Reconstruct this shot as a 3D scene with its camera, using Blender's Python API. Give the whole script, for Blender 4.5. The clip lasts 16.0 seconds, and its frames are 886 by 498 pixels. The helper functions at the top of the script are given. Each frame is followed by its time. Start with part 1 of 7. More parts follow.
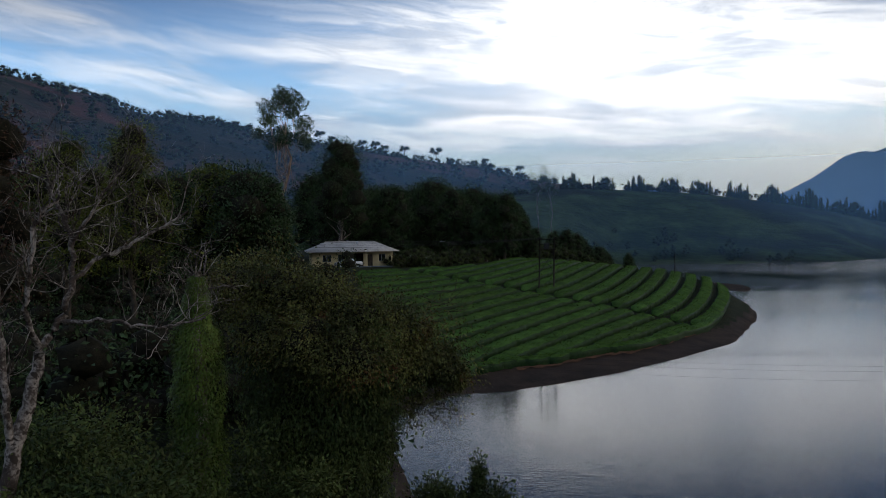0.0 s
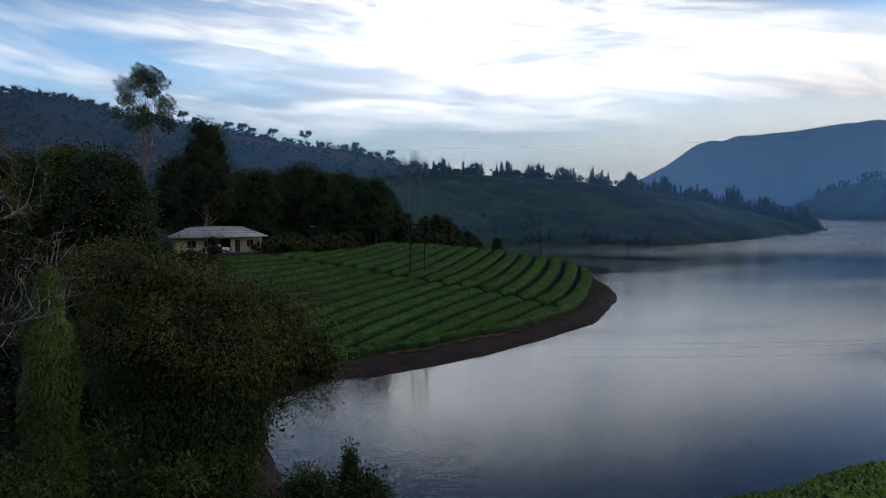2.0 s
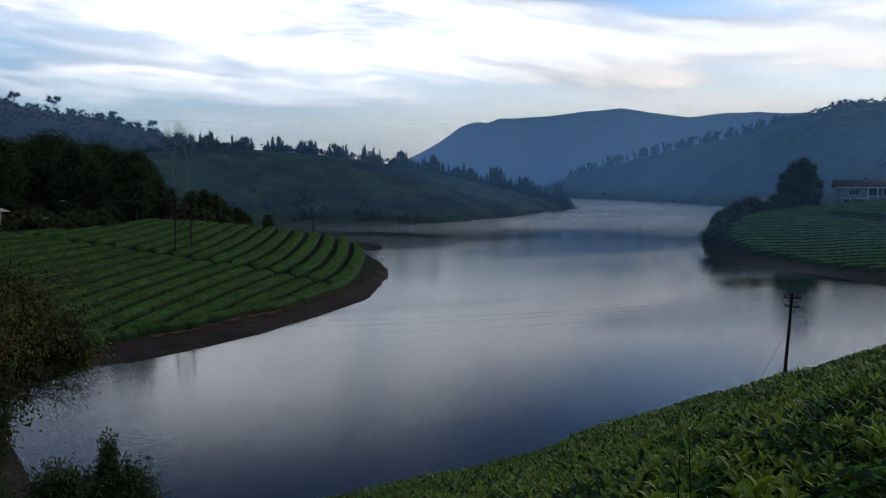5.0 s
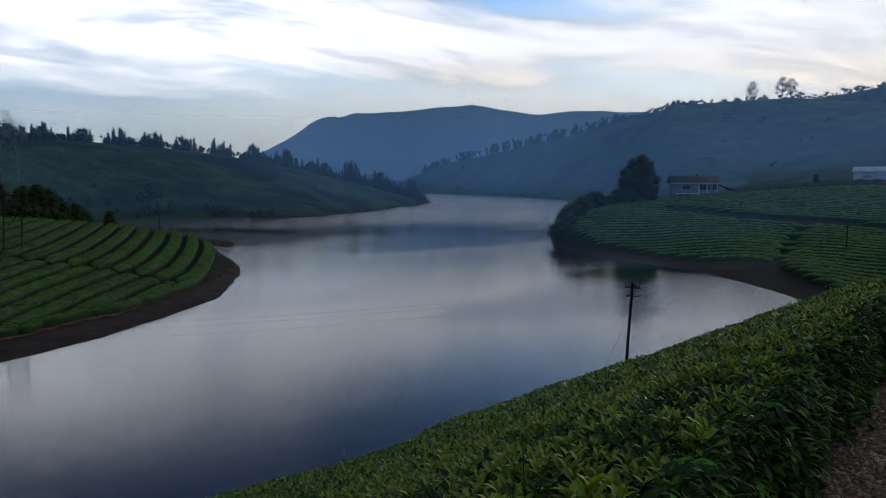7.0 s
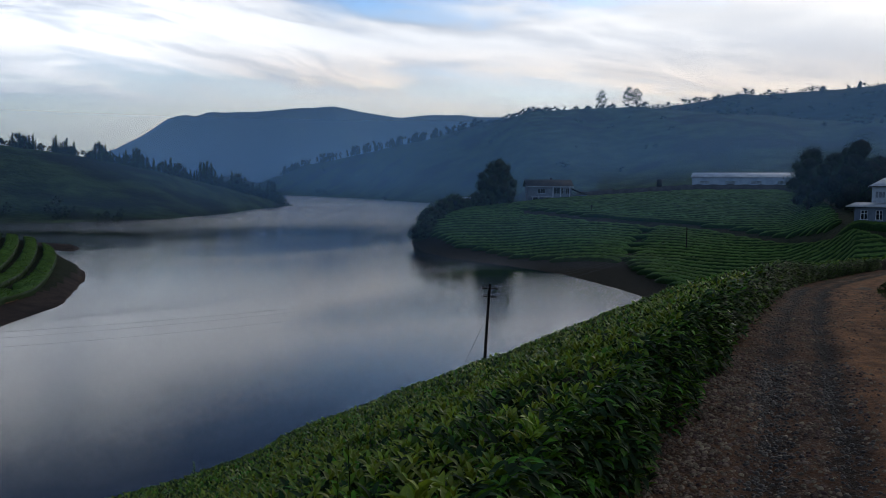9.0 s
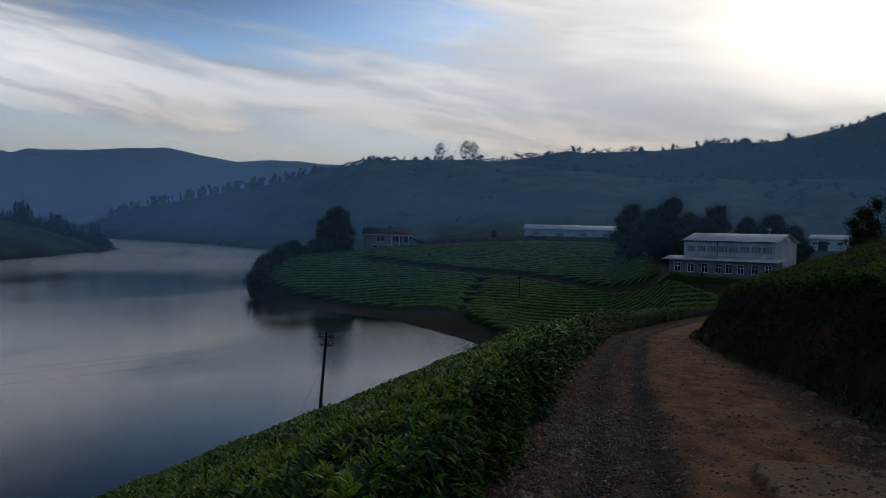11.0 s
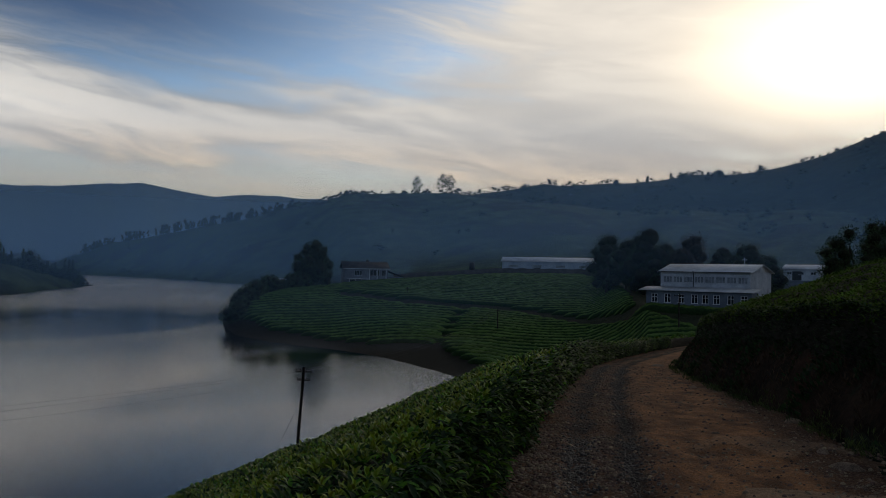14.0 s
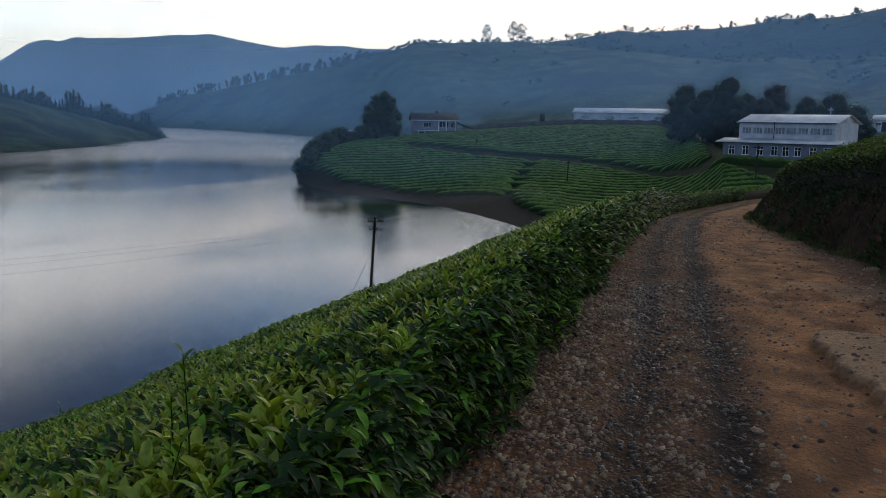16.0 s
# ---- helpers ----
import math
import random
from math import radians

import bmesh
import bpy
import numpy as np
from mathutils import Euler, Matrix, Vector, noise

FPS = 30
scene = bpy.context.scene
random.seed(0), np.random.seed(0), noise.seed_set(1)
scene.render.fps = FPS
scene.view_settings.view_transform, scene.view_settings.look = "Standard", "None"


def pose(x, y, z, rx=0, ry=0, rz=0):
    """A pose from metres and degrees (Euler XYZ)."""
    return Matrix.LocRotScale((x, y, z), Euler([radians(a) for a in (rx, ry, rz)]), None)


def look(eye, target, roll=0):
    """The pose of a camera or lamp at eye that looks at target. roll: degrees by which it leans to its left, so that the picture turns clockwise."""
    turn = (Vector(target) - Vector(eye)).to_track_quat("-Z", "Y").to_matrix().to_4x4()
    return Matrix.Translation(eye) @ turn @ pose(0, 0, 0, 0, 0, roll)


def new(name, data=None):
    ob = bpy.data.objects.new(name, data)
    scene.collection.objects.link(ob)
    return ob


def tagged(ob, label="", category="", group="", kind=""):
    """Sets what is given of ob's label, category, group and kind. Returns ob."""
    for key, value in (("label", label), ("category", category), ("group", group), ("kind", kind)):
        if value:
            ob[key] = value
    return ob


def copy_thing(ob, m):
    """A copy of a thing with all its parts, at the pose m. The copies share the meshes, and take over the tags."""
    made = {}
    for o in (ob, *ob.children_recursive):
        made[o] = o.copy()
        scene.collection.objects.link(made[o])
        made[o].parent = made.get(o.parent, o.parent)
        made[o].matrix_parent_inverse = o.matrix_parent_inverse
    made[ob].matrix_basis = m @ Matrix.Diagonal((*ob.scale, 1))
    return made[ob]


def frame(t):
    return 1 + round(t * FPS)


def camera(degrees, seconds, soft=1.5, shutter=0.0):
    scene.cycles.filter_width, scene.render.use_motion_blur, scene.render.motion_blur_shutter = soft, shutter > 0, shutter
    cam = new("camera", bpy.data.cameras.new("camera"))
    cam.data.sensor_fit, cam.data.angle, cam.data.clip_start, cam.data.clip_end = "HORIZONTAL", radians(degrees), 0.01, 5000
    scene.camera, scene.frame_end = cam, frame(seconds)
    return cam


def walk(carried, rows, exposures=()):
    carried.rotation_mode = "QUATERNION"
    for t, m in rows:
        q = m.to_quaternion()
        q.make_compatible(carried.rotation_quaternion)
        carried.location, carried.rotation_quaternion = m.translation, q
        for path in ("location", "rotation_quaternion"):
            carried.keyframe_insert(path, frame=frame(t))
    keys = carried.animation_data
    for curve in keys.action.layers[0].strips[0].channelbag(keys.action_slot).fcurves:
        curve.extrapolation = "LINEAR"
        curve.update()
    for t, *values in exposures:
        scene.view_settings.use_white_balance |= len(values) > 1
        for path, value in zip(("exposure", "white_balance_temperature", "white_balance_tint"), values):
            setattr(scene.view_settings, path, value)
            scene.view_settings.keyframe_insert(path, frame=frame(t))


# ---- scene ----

cam = camera(56.63, 16.0, soft=0.7)
# seconds, place, then yaw, pitch and roll of the carried camera
ROWS = [
    (0.0, 0.000, 0.000, 1.702, -0.00, -1.24, 0.84),
    (0.5, -0.004, -0.005, 1.763, -2.21, -1.60, 0.88),
    (1.0, -0.003, -0.008, 1.794, -4.21, -1.78, 0.86),
    (1.5, 0.004, -0.000, 1.793, -6.06, -2.03, 0.90),
    (2.0, 0.014, 0.015, 1.786, -8.96, -2.45, 0.79),
    (2.5, 0.029, 0.042, 1.776, -11.77, -3.02, 0.59),
    (3.0, 0.039, 0.077, 1.762, -13.49, -3.15, 0.65),
    (3.5, 0.042, 0.117, 1.747, -16.13, -3.30, 0.50),
    (4.0, 0.047, 0.145, 1.749, -19.41, -3.65, 0.31),
    (6.5, 0.135, 0.226, 1.825, -31.64, -4.52, 0.04),
    (7.0, 0.176, 0.225, 1.819, -34.73, -4.55, 0.01),
    (7.5, 0.224, 0.227, 1.817, -38.33, -4.51, -0.20),
    (8.0, 0.258, 0.221, 1.813, -40.58, -4.44, -0.35),
    (8.5, 0.296, 0.214, 1.813, -42.47, -4.36, -0.42),
    (9.0, 0.321, 0.205, 1.810, -44.35, -4.35, -0.41),
    (9.5, 0.346, 0.199, 1.811, -46.96, -4.15, -0.52),
    (10.0, 0.384, 0.192, 1.807, -50.69, -3.75, -0.78),
    (12.5, 0.619, 0.317, 1.792, -58.08, 3.62, -0.84),
    (13.0, 0.616, 0.324, 1.786, -57.45, 4.79, -0.82),
    (13.5, 0.580, 0.300, 1.757, -57.15, 4.45, -0.98),
    (14.0, 0.593, 0.308, 1.740, -57.03, 1.52, -1.03),
    (14.5, 0.608, 0.316, 1.711, -56.34, -1.65, -0.87),
    (15.0, 0.598, 0.314, 1.687, -54.66, -4.34, -0.79),
    (15.5, 0.604, 0.321, 1.666, -53.84, -6.34, -0.83),
    (16.0, 0.600, 0.334, 1.643, -52.23, -8.81, -0.92),
]
EXPOSURES = [(0.0, 0.1, 6600, 10), (3.5, 0.1, 6300, 10), (7.0, 0.0, 6300, 10), (10.0, -0.25, 6400, 10), (12.5, -1.05, 6600, 10), (13.5, -0.9, 6950, 10), (14.5, -0.6, 7250, 10), (15.0, -0.35, 7150, 10), (15.5, 0.2, 7000, 10), (16.0, 0.65, 7000, 10)]
walk(cam, [(t, pose(x, y, z, 90 + pitch, roll, yaw)) for t, x, y, z, yaw, pitch, roll in ROWS], EXPOSURES)

# ---- sky and light ----
SUN_TURN, SUN_RISE = 84.0, 13.0   # degrees clockwise from +y, and above the horizon


def graph(tree):
    """Short hand for node trees: add(type, inputs..., settings) returns the node."""
    tree.nodes.clear()

    def add(kind, ins=None, **settings):
        node = tree.nodes.new(kind)
        if "operation" in settings:
            node.operation = settings["operation"]
        if settings.get("use_clamp"):
            node.use_clamp = True
        if "interpolation_type" in settings:
            node.interpolation_type = settings["interpolation_type"]
        for key, value in (ins or {}).items():
            if isinstance(value, bpy.types.NodeSocket):
                tree.links.new(value, node.inputs[key])
            else:
                node.inputs[key].default_value = value
        return node

    def calc(op, a, b=0.0, clamp=False):
        return add("ShaderNodeMath", {0: a, 1: b}, operation=op, use_clamp=clamp).outputs[0]

    def mix(fac, a, b, blend="MIX"):
        n = tree.nodes.new("ShaderNodeMix")
        n.data_type, n.blend_type = "RGBA", blend
        for key, value in ((0, fac), (6, a), (7, b)):
            if isinstance(value, bpy.types.NodeSocket):
                tree.links.new(value, n.inputs[key])
            else:
                n.inputs[key].default_value = value
        return n.outputs[2]

    def ramp(fac, lo, hi, to_lo=0.0, to_hi=1.0):
        return add("ShaderNodeMapRange", {0: fac, 1: lo, 2: hi, 3: to_lo, 4: to_hi}, interpolation_type="SMOOTHSTEP").outputs[0]

    return add, calc, mix, ramp


def make_sky():
    world = bpy.data.worlds.new("morning_sky")
    world.use_nodes = True
    scene.world = world
    add, calc, mix, ramp = graph(world.node_tree)
    way = add("ShaderNodeTexCoord").outputs["Generated"]
    xyz = add("ShaderNodeSeparateXYZ", {0: way})
    x, y, z = xyz.outputs
    turn = calc("MULTIPLY", calc("ARCTAN2", x, y), 57.2958)
    rise = calc("MULTIPLY", calc("ARCSINE", z), 57.2958)
    clear = add("ShaderNodeTexSky")
    clear.sky_type, clear.sun_disc = "NISHITA", False
    clear.sun_elevation, clear.sun_rotation = radians(SUN_RISE), radians(SUN_TURN)
    clear.air_density, clear.dust_density, clear.ozone_density = 1.0, 0.6, 1.5
    clear_light = add("ShaderNodeVectorMath", {0: clear.outputs[0], 3: 0.19}, operation="SCALE").outputs[0]
    clear_light = mix(1.0, clear_light, (0.72, 0.92, 1.2, 1), "MULTIPLY")
    # cloud sheet: long streaks that sink to the right, drawn out and torn
    lay = calc("ADD", rise, calc("MULTIPLY", turn, 0.11))
    sheet = add("ShaderNodeCombineXYZ", {0: calc("MULTIPLY", turn, 0.030), 1: calc("MULTIPLY", lay, 0.115), 2: 0.3}).outputs[0]
    warp = add("ShaderNodeTexNoise", {"Vector": sheet, "Scale": 1.7, "Detail": 3.0}).outputs[1]
    sheet = add("ShaderNodeVectorMath", {0: sheet, 1: add("ShaderNodeVectorMath", {0: warp, 1: (0.6, 0.42, 0.0)}, operation="MULTIPLY").outputs[0]}, operation="ADD").outputs[0]
    big = add("ShaderNodeTexNoise", {"Vector": sheet, "Scale": 1.6, "Detail": 6.0, "Roughness": 0.52}).outputs[0]
    streak = add("ShaderNodeTexNoise", {"Vector": add("ShaderNodeMapping", {0: sheet, 1: (3.1, 1.7, 0), 3: (0.9, 1.5, 1.0)}).outputs[0], "Scale": 2.4, "Detail": 6.0, "Roughness": 0.6, "Distortion": 0.25}).outputs[0]
    wisp = add("ShaderNodeTexNoise", {"Vector": add("ShaderNodeMapping", {0: sheet, 1: (7.3, 0.4, 0), 3: (1.2, 2.0, 1.0)}).outputs[0], "Scale": 5.0, "Detail": 5.0, "Roughness": 0.62}).outputs[0]

    def glow(th, el, wide, high):
        a = calc("DIVIDE", calc("SUBTRACT", turn, th), wide)
        b = calc("DIVIDE", calc("SUBTRACT", rise, el), high)
        return calc("EXPONENT", calc("MULTIPLY", calc("ADD", calc("MULTIPLY", a, a), calc("MULTIPLY", b, b)), -1.0))

    bright = glow(13.5, 11.5, 17.5, 6.2)
    sunny = glow(SUN_TURN, SUN_RISE + 1.0, 8.5, 4.2)
    cover = calc("ADD", calc("ADD", calc("MULTIPLY", big, 0.80), calc("MULTIPLY", streak, 0.42)), calc("MULTIPLY", wisp, 0.11))
    cover = calc("ADD", cover, calc("MULTIPLY", bright, 0.30))
    cover = calc("ADD", cover, ramp(turn, 45.0, 72.0, 0.0, 0.30))
    cover = calc("SUBTRACT", cover, ramp(rise, 9.0, 2.0, 0.0, 0.20))
    cover = calc("SUBTRACT", cover, calc("MULTIPLY", glow(31.0, 29.0, 17.0, 12.0), 0.26))
    cover = calc("ADD", cover, calc("MULTIPLY", glow(46.0, 8.5, 24.0, 5.0), 0.22))
    cover = calc("ADD", cover, calc("MULTIPLY", glow(-6.0, 12.0, 10.0, 4.0), 0.14))
    amount = ramp(cover, 0.58, 0.92)
    shade = ramp(calc("ADD", calc("MULTIPLY", streak, 0.7), calc("MULTIPLY", wisp, 0.3)), 0.38, 0.62, 0.0, 1.0)
    grey = mix(shade, (0.40, 0.47, 0.59, 1), (0.92, 0.95, 1.0, 1))
    white = mix(calc("MULTIPLY", bright, 1.25, True), grey, mix(shade, (0.74, 0.81, 0.92, 1), (1.65, 1.64, 1.62, 1)))
    peach = mix(calc("MULTIPLY", ramp(rise, 10.0, 5.0, 0.0, 0.9), ramp(turn, 14.0, 42.0)), white, mix(shade, (0.88, 0.74, 0.60, 1), (1.9, 1.48, 1.0, 1)))
    halo = glow(SUN_TURN - 14.0, SUN_RISE + 8.0, 24.0, 15.0)
    peach = mix(calc("MULTIPLY", halo, 0.75), peach, (1.36, 1.30, 1.22, 1))
    cloud = mix(sunny, peach, (3.2, 2.8, 2.2, 1))
    low = glow(46.0, 3.0, 36.0, 4.5)
    base = mix(calc("MULTIPLY", low, 0.95), clear_light, (1.30, 1.12, 0.86, 1))
    base = mix(ramp(rise, 10.0, 24.0, 0.0, 0.6), base, (0.55, 0.68, 0.90, 1))
    sky = mix(amount, base, cloud)
    sky = mix(1.0, sky, mix(ramp(rise, 16.0, 30.0), (1, 1, 1, 1), (0.40, 0.44, 0.51, 1)), "MULTIPLY")
    aside = calc("MULTIPLY", calc("MULTIPLY", ramp(turn, 64.0, 32.0), ramp(turn, -70.0, -25.0)), ramp(rise, 8.8, 17.0))
    aside = calc("MULTIPLY", aside, calc("SUBTRACT", 1.0, calc("MULTIPLY", glow(4.0, 13.0, 20.0, 4.5), 0.8)))
    sky = mix(1.0, sky, mix(aside, (1, 1, 1, 1), (0.18, 0.225, 0.30, 1)), "MULTIPLY")
    shine = add("ShaderNodeBackground", {0: sky, 1: 1.12})
    out = add("ShaderNodeOutputWorld", {0: shine.outputs[0]})


make_sky()
sun = new("sun", bpy.data.lights.new("sun", "SUN"))
sun.data.energy, sun.data.angle, sun.data.color = 0.5, radians(35), (1.0, 0.86, 0.68)
_th, _el = radians(SUN_TURN), radians(SUN_RISE)
sun.matrix_world = look((0, 0, 60), (-math.sin(_th) * math.cos(_el), -math.cos(_th) * math.cos(_el), 60 - math.sin(_el)))

# ---- materials ----
def surface(name, low, high, scale=4.0, rough=0.8, bump=0.3, fine=40.0, spread=(0.35, 0.65), vary=0.0, extra=None,
            soft=0.0, dist=0.02, island=False, metal=0.0, spec=0.12):
    """A two-scale mottled surface in object-independent metres. extra: (colour, scale, from, to) stains."""
    m = bpy.data.materials.new(name)
    m.use_nodes = True
    add, calc, mix, ramp = graph(m.node_tree)
    where = add("ShaderNodeNewGeometry")
    pos = where.outputs["Position"]
    n1 = add("ShaderNodeTexNoise", {"Vector": pos, "Scale": scale, "Detail": 5.0, "Roughness": 0.6}).outputs[0]
    n2 = add("ShaderNodeTexNoise", {"Vector": pos, "Scale": fine, "Detail": 4.0, "Roughness": 0.65}).outputs[0]
    blend = calc("ADD", calc("MULTIPLY", n1, 0.6), calc("MULTIPLY", n2, 0.4))
    col = mix(ramp(blend, *spread), (*low, 1), (*high, 1))
    if extra:
        shade, s, a, b = extra
        n3 = add("ShaderNodeTexNoise", {"Vector": pos, "Scale": s, "Detail": 6.0, "Roughness": 0.6}).outputs[0]
        col = mix(ramp(n3, a, b), col, (*shade, 1))
    if vary:
        r = where.outputs["Random Per Island"] if island else add("ShaderNodeObjectInfo").outputs["Random"]
        col = add("ShaderNodeHueSaturation", {"Hue": calc("ADD", 0.5, calc("MULTIPLY", calc("SUBTRACT", r, 0.5), vary * 0.12)),
                                              "Saturation": 1.0, "Value": calc("ADD", 1.0 - vary, calc("MULTIPLY", r, 2 * vary)), "Color": col}).outputs[0]
    b = add("ShaderNodeBsdfPrincipled", {"Base Color": col, "Roughness": rough, "Metallic": metal, "Specular IOR Level": spec})
    if bump:
        h = add("ShaderNodeBump", {"Strength": bump, "Distance": dist, "Height": n2})
        m.node_tree.links.new(h.outputs[0], b.inputs["Normal"])
    last = b.outputs[0]
    if soft:
        t = add("ShaderNodeBsdfTranslucent", {0: col})
        last = add("ShaderNodeMixShader", {0: soft, 1: last, 2: t.outputs[0]}).outputs[0]
    add("ShaderNodeOutputMaterial", {0: last})
    return m


def make_water():
    m = bpy.data.materials.new("lake_water")
    m.use_nodes = True
    add, calc, mix, ramp = graph(m.node_tree)
    pos = add("ShaderNodeNewGeometry").outputs["Position"]
    swell = add("ShaderNodeMapping", {0: pos, 2: (0, 0, radians(-35)), 3: (0.5, 1.5, 1.0)}).outputs[0]
    fine = add("ShaderNodeTexNoise", {"Vector": swell, "Scale": 2.4, "Detail": 4.0, "Roughness": 0.6}).outputs[0]
    calm = add("ShaderNodeTexNoise", {"Vector": add("ShaderNodeMapping", {0: pos, 2: (0, 0, radians(35)), 3: (0.6, 1.5, 1.0)}).outputs[0], "Scale": 0.016, "Detail": 4.0, "Distortion": 0.8}).outputs[0]
    reach = add("ShaderNodeVectorMath", {0: pos}, operation="LENGTH").outputs["Value"]
    away = ramp(reach, 260.0, 460.0)
    windy = calc("MAXIMUM", ramp(calm, 0.46, 0.60), calc("MULTIPLY", away, ramp(calm, 0.36, 0.52)))
    coarse = add("ShaderNodeTexNoise", {"Vector": swell, "Scale": 0.5, "Detail": 3.0}).outputs[0]
    fine = calc("ADD", fine, calc("MULTIPLY", coarse, 0.5))
    b1 = add("ShaderNodeBump", {"Strength": calc("ADD", 0.075, calc("ADD", calc("MULTIPLY", windy, 0.09), calc("MULTIPLY", away, 0.55))), "Distance": 0.12, "Height": fine})
    b = add("ShaderNodeBsdfPrincipled", {"Base Color": (0.006, 0.015, 0.030, 1), "Roughness": calc("ADD", 0.06, calc("ADD", calc("MULTIPLY", windy, 0.05), calc("MULTIPLY", away, 0.14))), "IOR": 1.333, "Specular IOR Level": 0.38, "Normal": b1.outputs[0]})
    add("ShaderNodeOutputMaterial", {0: b.outputs[0]})
    return m


WATER = make_water()
SCRUB = surface("dry_scrub_slope", (0.010, 0.016, 0.009), (0.045, 0.036, 0.022), 0.02, 0.95, 0.9, 0.15, extra=((0.085, 0.036, 0.025), 0.006, 0.5, 0.62), dist=5.0)
GRASS = surface("rank_grass", (0.008, 0.013, 0.006), (0.026, 0.031, 0.013), 0.4, 0.95, 0.6, 4.0, extra=((0.034, 0.021, 0.013), 0.15, 0.55, 0.7), dist=0.2)
TEA_HILL = surface("tea_covered_slope", (0.010, 0.022, 0.009), (0.045, 0.075, 0.025), 0.05, 0.9, 0.9, 0.35, extra=((0.010, 0.017, 0.010), 0.012, 0.5, 0.6), dist=2.5, spec=0.1)
FAR_WOOD = surface("wooded_slope", (0.008, 0.014, 0.010), (0.024, 0.033, 0.018), 0.01, 0.95, 0.5, 0.06, extra=((0.035, 0.055, 0.025), 0.004, 0.55, 0.65), dist=10.0)
TEA_ROW = surface("tea_row_leaf", (0.036, 0.075, 0.012), (0.11, 0.185, 0.027), 0.6, 0.8, 0.0, 6.0, vary=0.3, island=True, soft=0.2, spec=0.05)
TEA_BODY = surface("tea_row_body", (0.022, 0.052, 0.011), (0.080, 0.150, 0.032), 0.5, 0.85, 0.7, 5.0, vary=0.12, dist=0.10, spec=0.06)
TEA_BROW = surface("brow_tea_leaf", (0.03, 0.064, 0.009), (0.11, 0.175, 0.022), 1.6, 0.8, 0.0, 6.0, vary=0.4, island=True, soft=0.2, spec=0.03)
BANK_SOIL = surface("shore_soil", (0.014, 0.011, 0.009), (0.05, 0.033, 0.023), 0.3, 0.9, 0.5, 5.0, dist=0.05)
RED_SOIL = surface("red_soil", (0.05, 0.026, 0.016), (0.16, 0.08, 0.045), 1.2, 0.92, 0.6, 18.0, dist=0.03)
DARK_SOIL = surface("bank_soil", (0.010, 0.008, 0.006), (0.045, 0.027, 0.017), 1.5, 0.95, 0.8, 14.0, dist=0.05, spec=0.03, extra=((0.06, 0.027, 0.017), 0.7, 0.55, 0.68))
BARK = surface("bark", (0.03, 0.024, 0.018), (0.10, 0.08, 0.06), 3.0, 0.9, 0.5, 20.0)
PALE_BARK = surface("pale_bark", (0.07, 0.052, 0.042), (0.36, 0.31, 0.27), 3.0, 0.85, 0.7, 16.0, extra=((0.05, 0.038, 0.03), 6.0, 0.50, 0.60), spread=(0.42, 0.58))
GUM_BARK = surface("gum_bark", (0.20, 0.13, 0.09), (0.44, 0.30, 0.22), 0.7, 0.8, 0.3, 8.0)
DARK_LEAF = surface("dark_foliage", (0.018, 0.034, 0.015), (0.062, 0.094, 0.034), 0.4, 0.6, 0.0, 2.0, vary=0.3, island=True, soft=0.12)
OLIVE_LEAF = surface("olive_foliage", (0.038, 0.052, 0.010), (0.145, 0.16, 0.028), 0.4, 0.6, 0.0, 2.0, vary=0.3, island=True, soft=0.15)
RUST_LEAF = surface("rusty_foliage", (0.03, 0.018, 0.012), (0.09, 0.05, 0.03), 0.4, 0.7, 0.0, 2.0, vary=0.3, island=True, soft=0.1)
VINE_LEAF = surface("creeper_leaf", (0.026, 0.034, 0.012), (0.14, 0.13, 0.034), 0.9, 0.5, 0.0, 8.0, vary=0.55, island=True, soft=0.15, extra=((0.13, 0.052, 0.02), 1.1, 0.58, 0.70))
IVY_LEAF = surface("ivy_leaf", (0.036, 0.062, 0.010), (0.125, 0.17, 0.03), 0.8, 0.45, 0.0, 5.0, vary=0.4, island=True, soft=0.15)
SCRUB_LEAF = surface("scrub_leaf", (0.022, 0.036, 0.011), (0.095, 0.115, 0.032), 0.5, 0.55, 0.0, 4.0, vary=0.35, island=True, soft=0.15)
TEA_LEAF = surface("tea_leaf", (0.020, 0.060, 0.004), (0.108, 0.212, 0.012), 1.6, 0.48, 0.0, 25.0, vary=0.5, island=True, soft=0.25, spec=0.2)
TEA_SHOOT = surface("young_tea_leaf", (0.085, 0.150, 0.010), (0.25, 0.305, 0.022), 4.0, 0.42, 0.0, 25.0, vary=0.35, island=True, soft=0.35, spec=0.4)
# older leaves' colour; on far row flanks it also stands for shade
TEA_OLD_SHADE = surface("old_tea_leaf_shade", (0.008, 0.022, 0.005), (0.022, 0.052, 0.012), 3.0, 0.6, 0.0, 25.0, vary=0.35, island=True, soft=0.1, spec=0.15)
# stem colour, kept dark to stand for shade inside bushes and crowns
TWIG_SHADE = surface("tea_stem_shade", (0.008, 0.008, 0.005), (0.03, 0.026, 0.016), 3.0, 0.95, 0.8, 30.0, dist=0.05)
DAMP_STONE = surface("damp_road_stone", (0.014, 0.011, 0.009), (0.07, 0.054, 0.042), 6.0, 0.6, 0.3, 60.0, vary=0.4, island=True, spec=0.3)
STONE = surface("road_stone", (0.05, 0.034, 0.025), (0.25, 0.168, 0.115), 6.0, 0.85, 0.3, 60.0, vary=0.5, island=True)
CREAM = surface("cream_plaster", (0.50, 0.40, 0.22), (0.62, 0.52, 0.32), 0.8, 0.85, 0.1, 10.0)
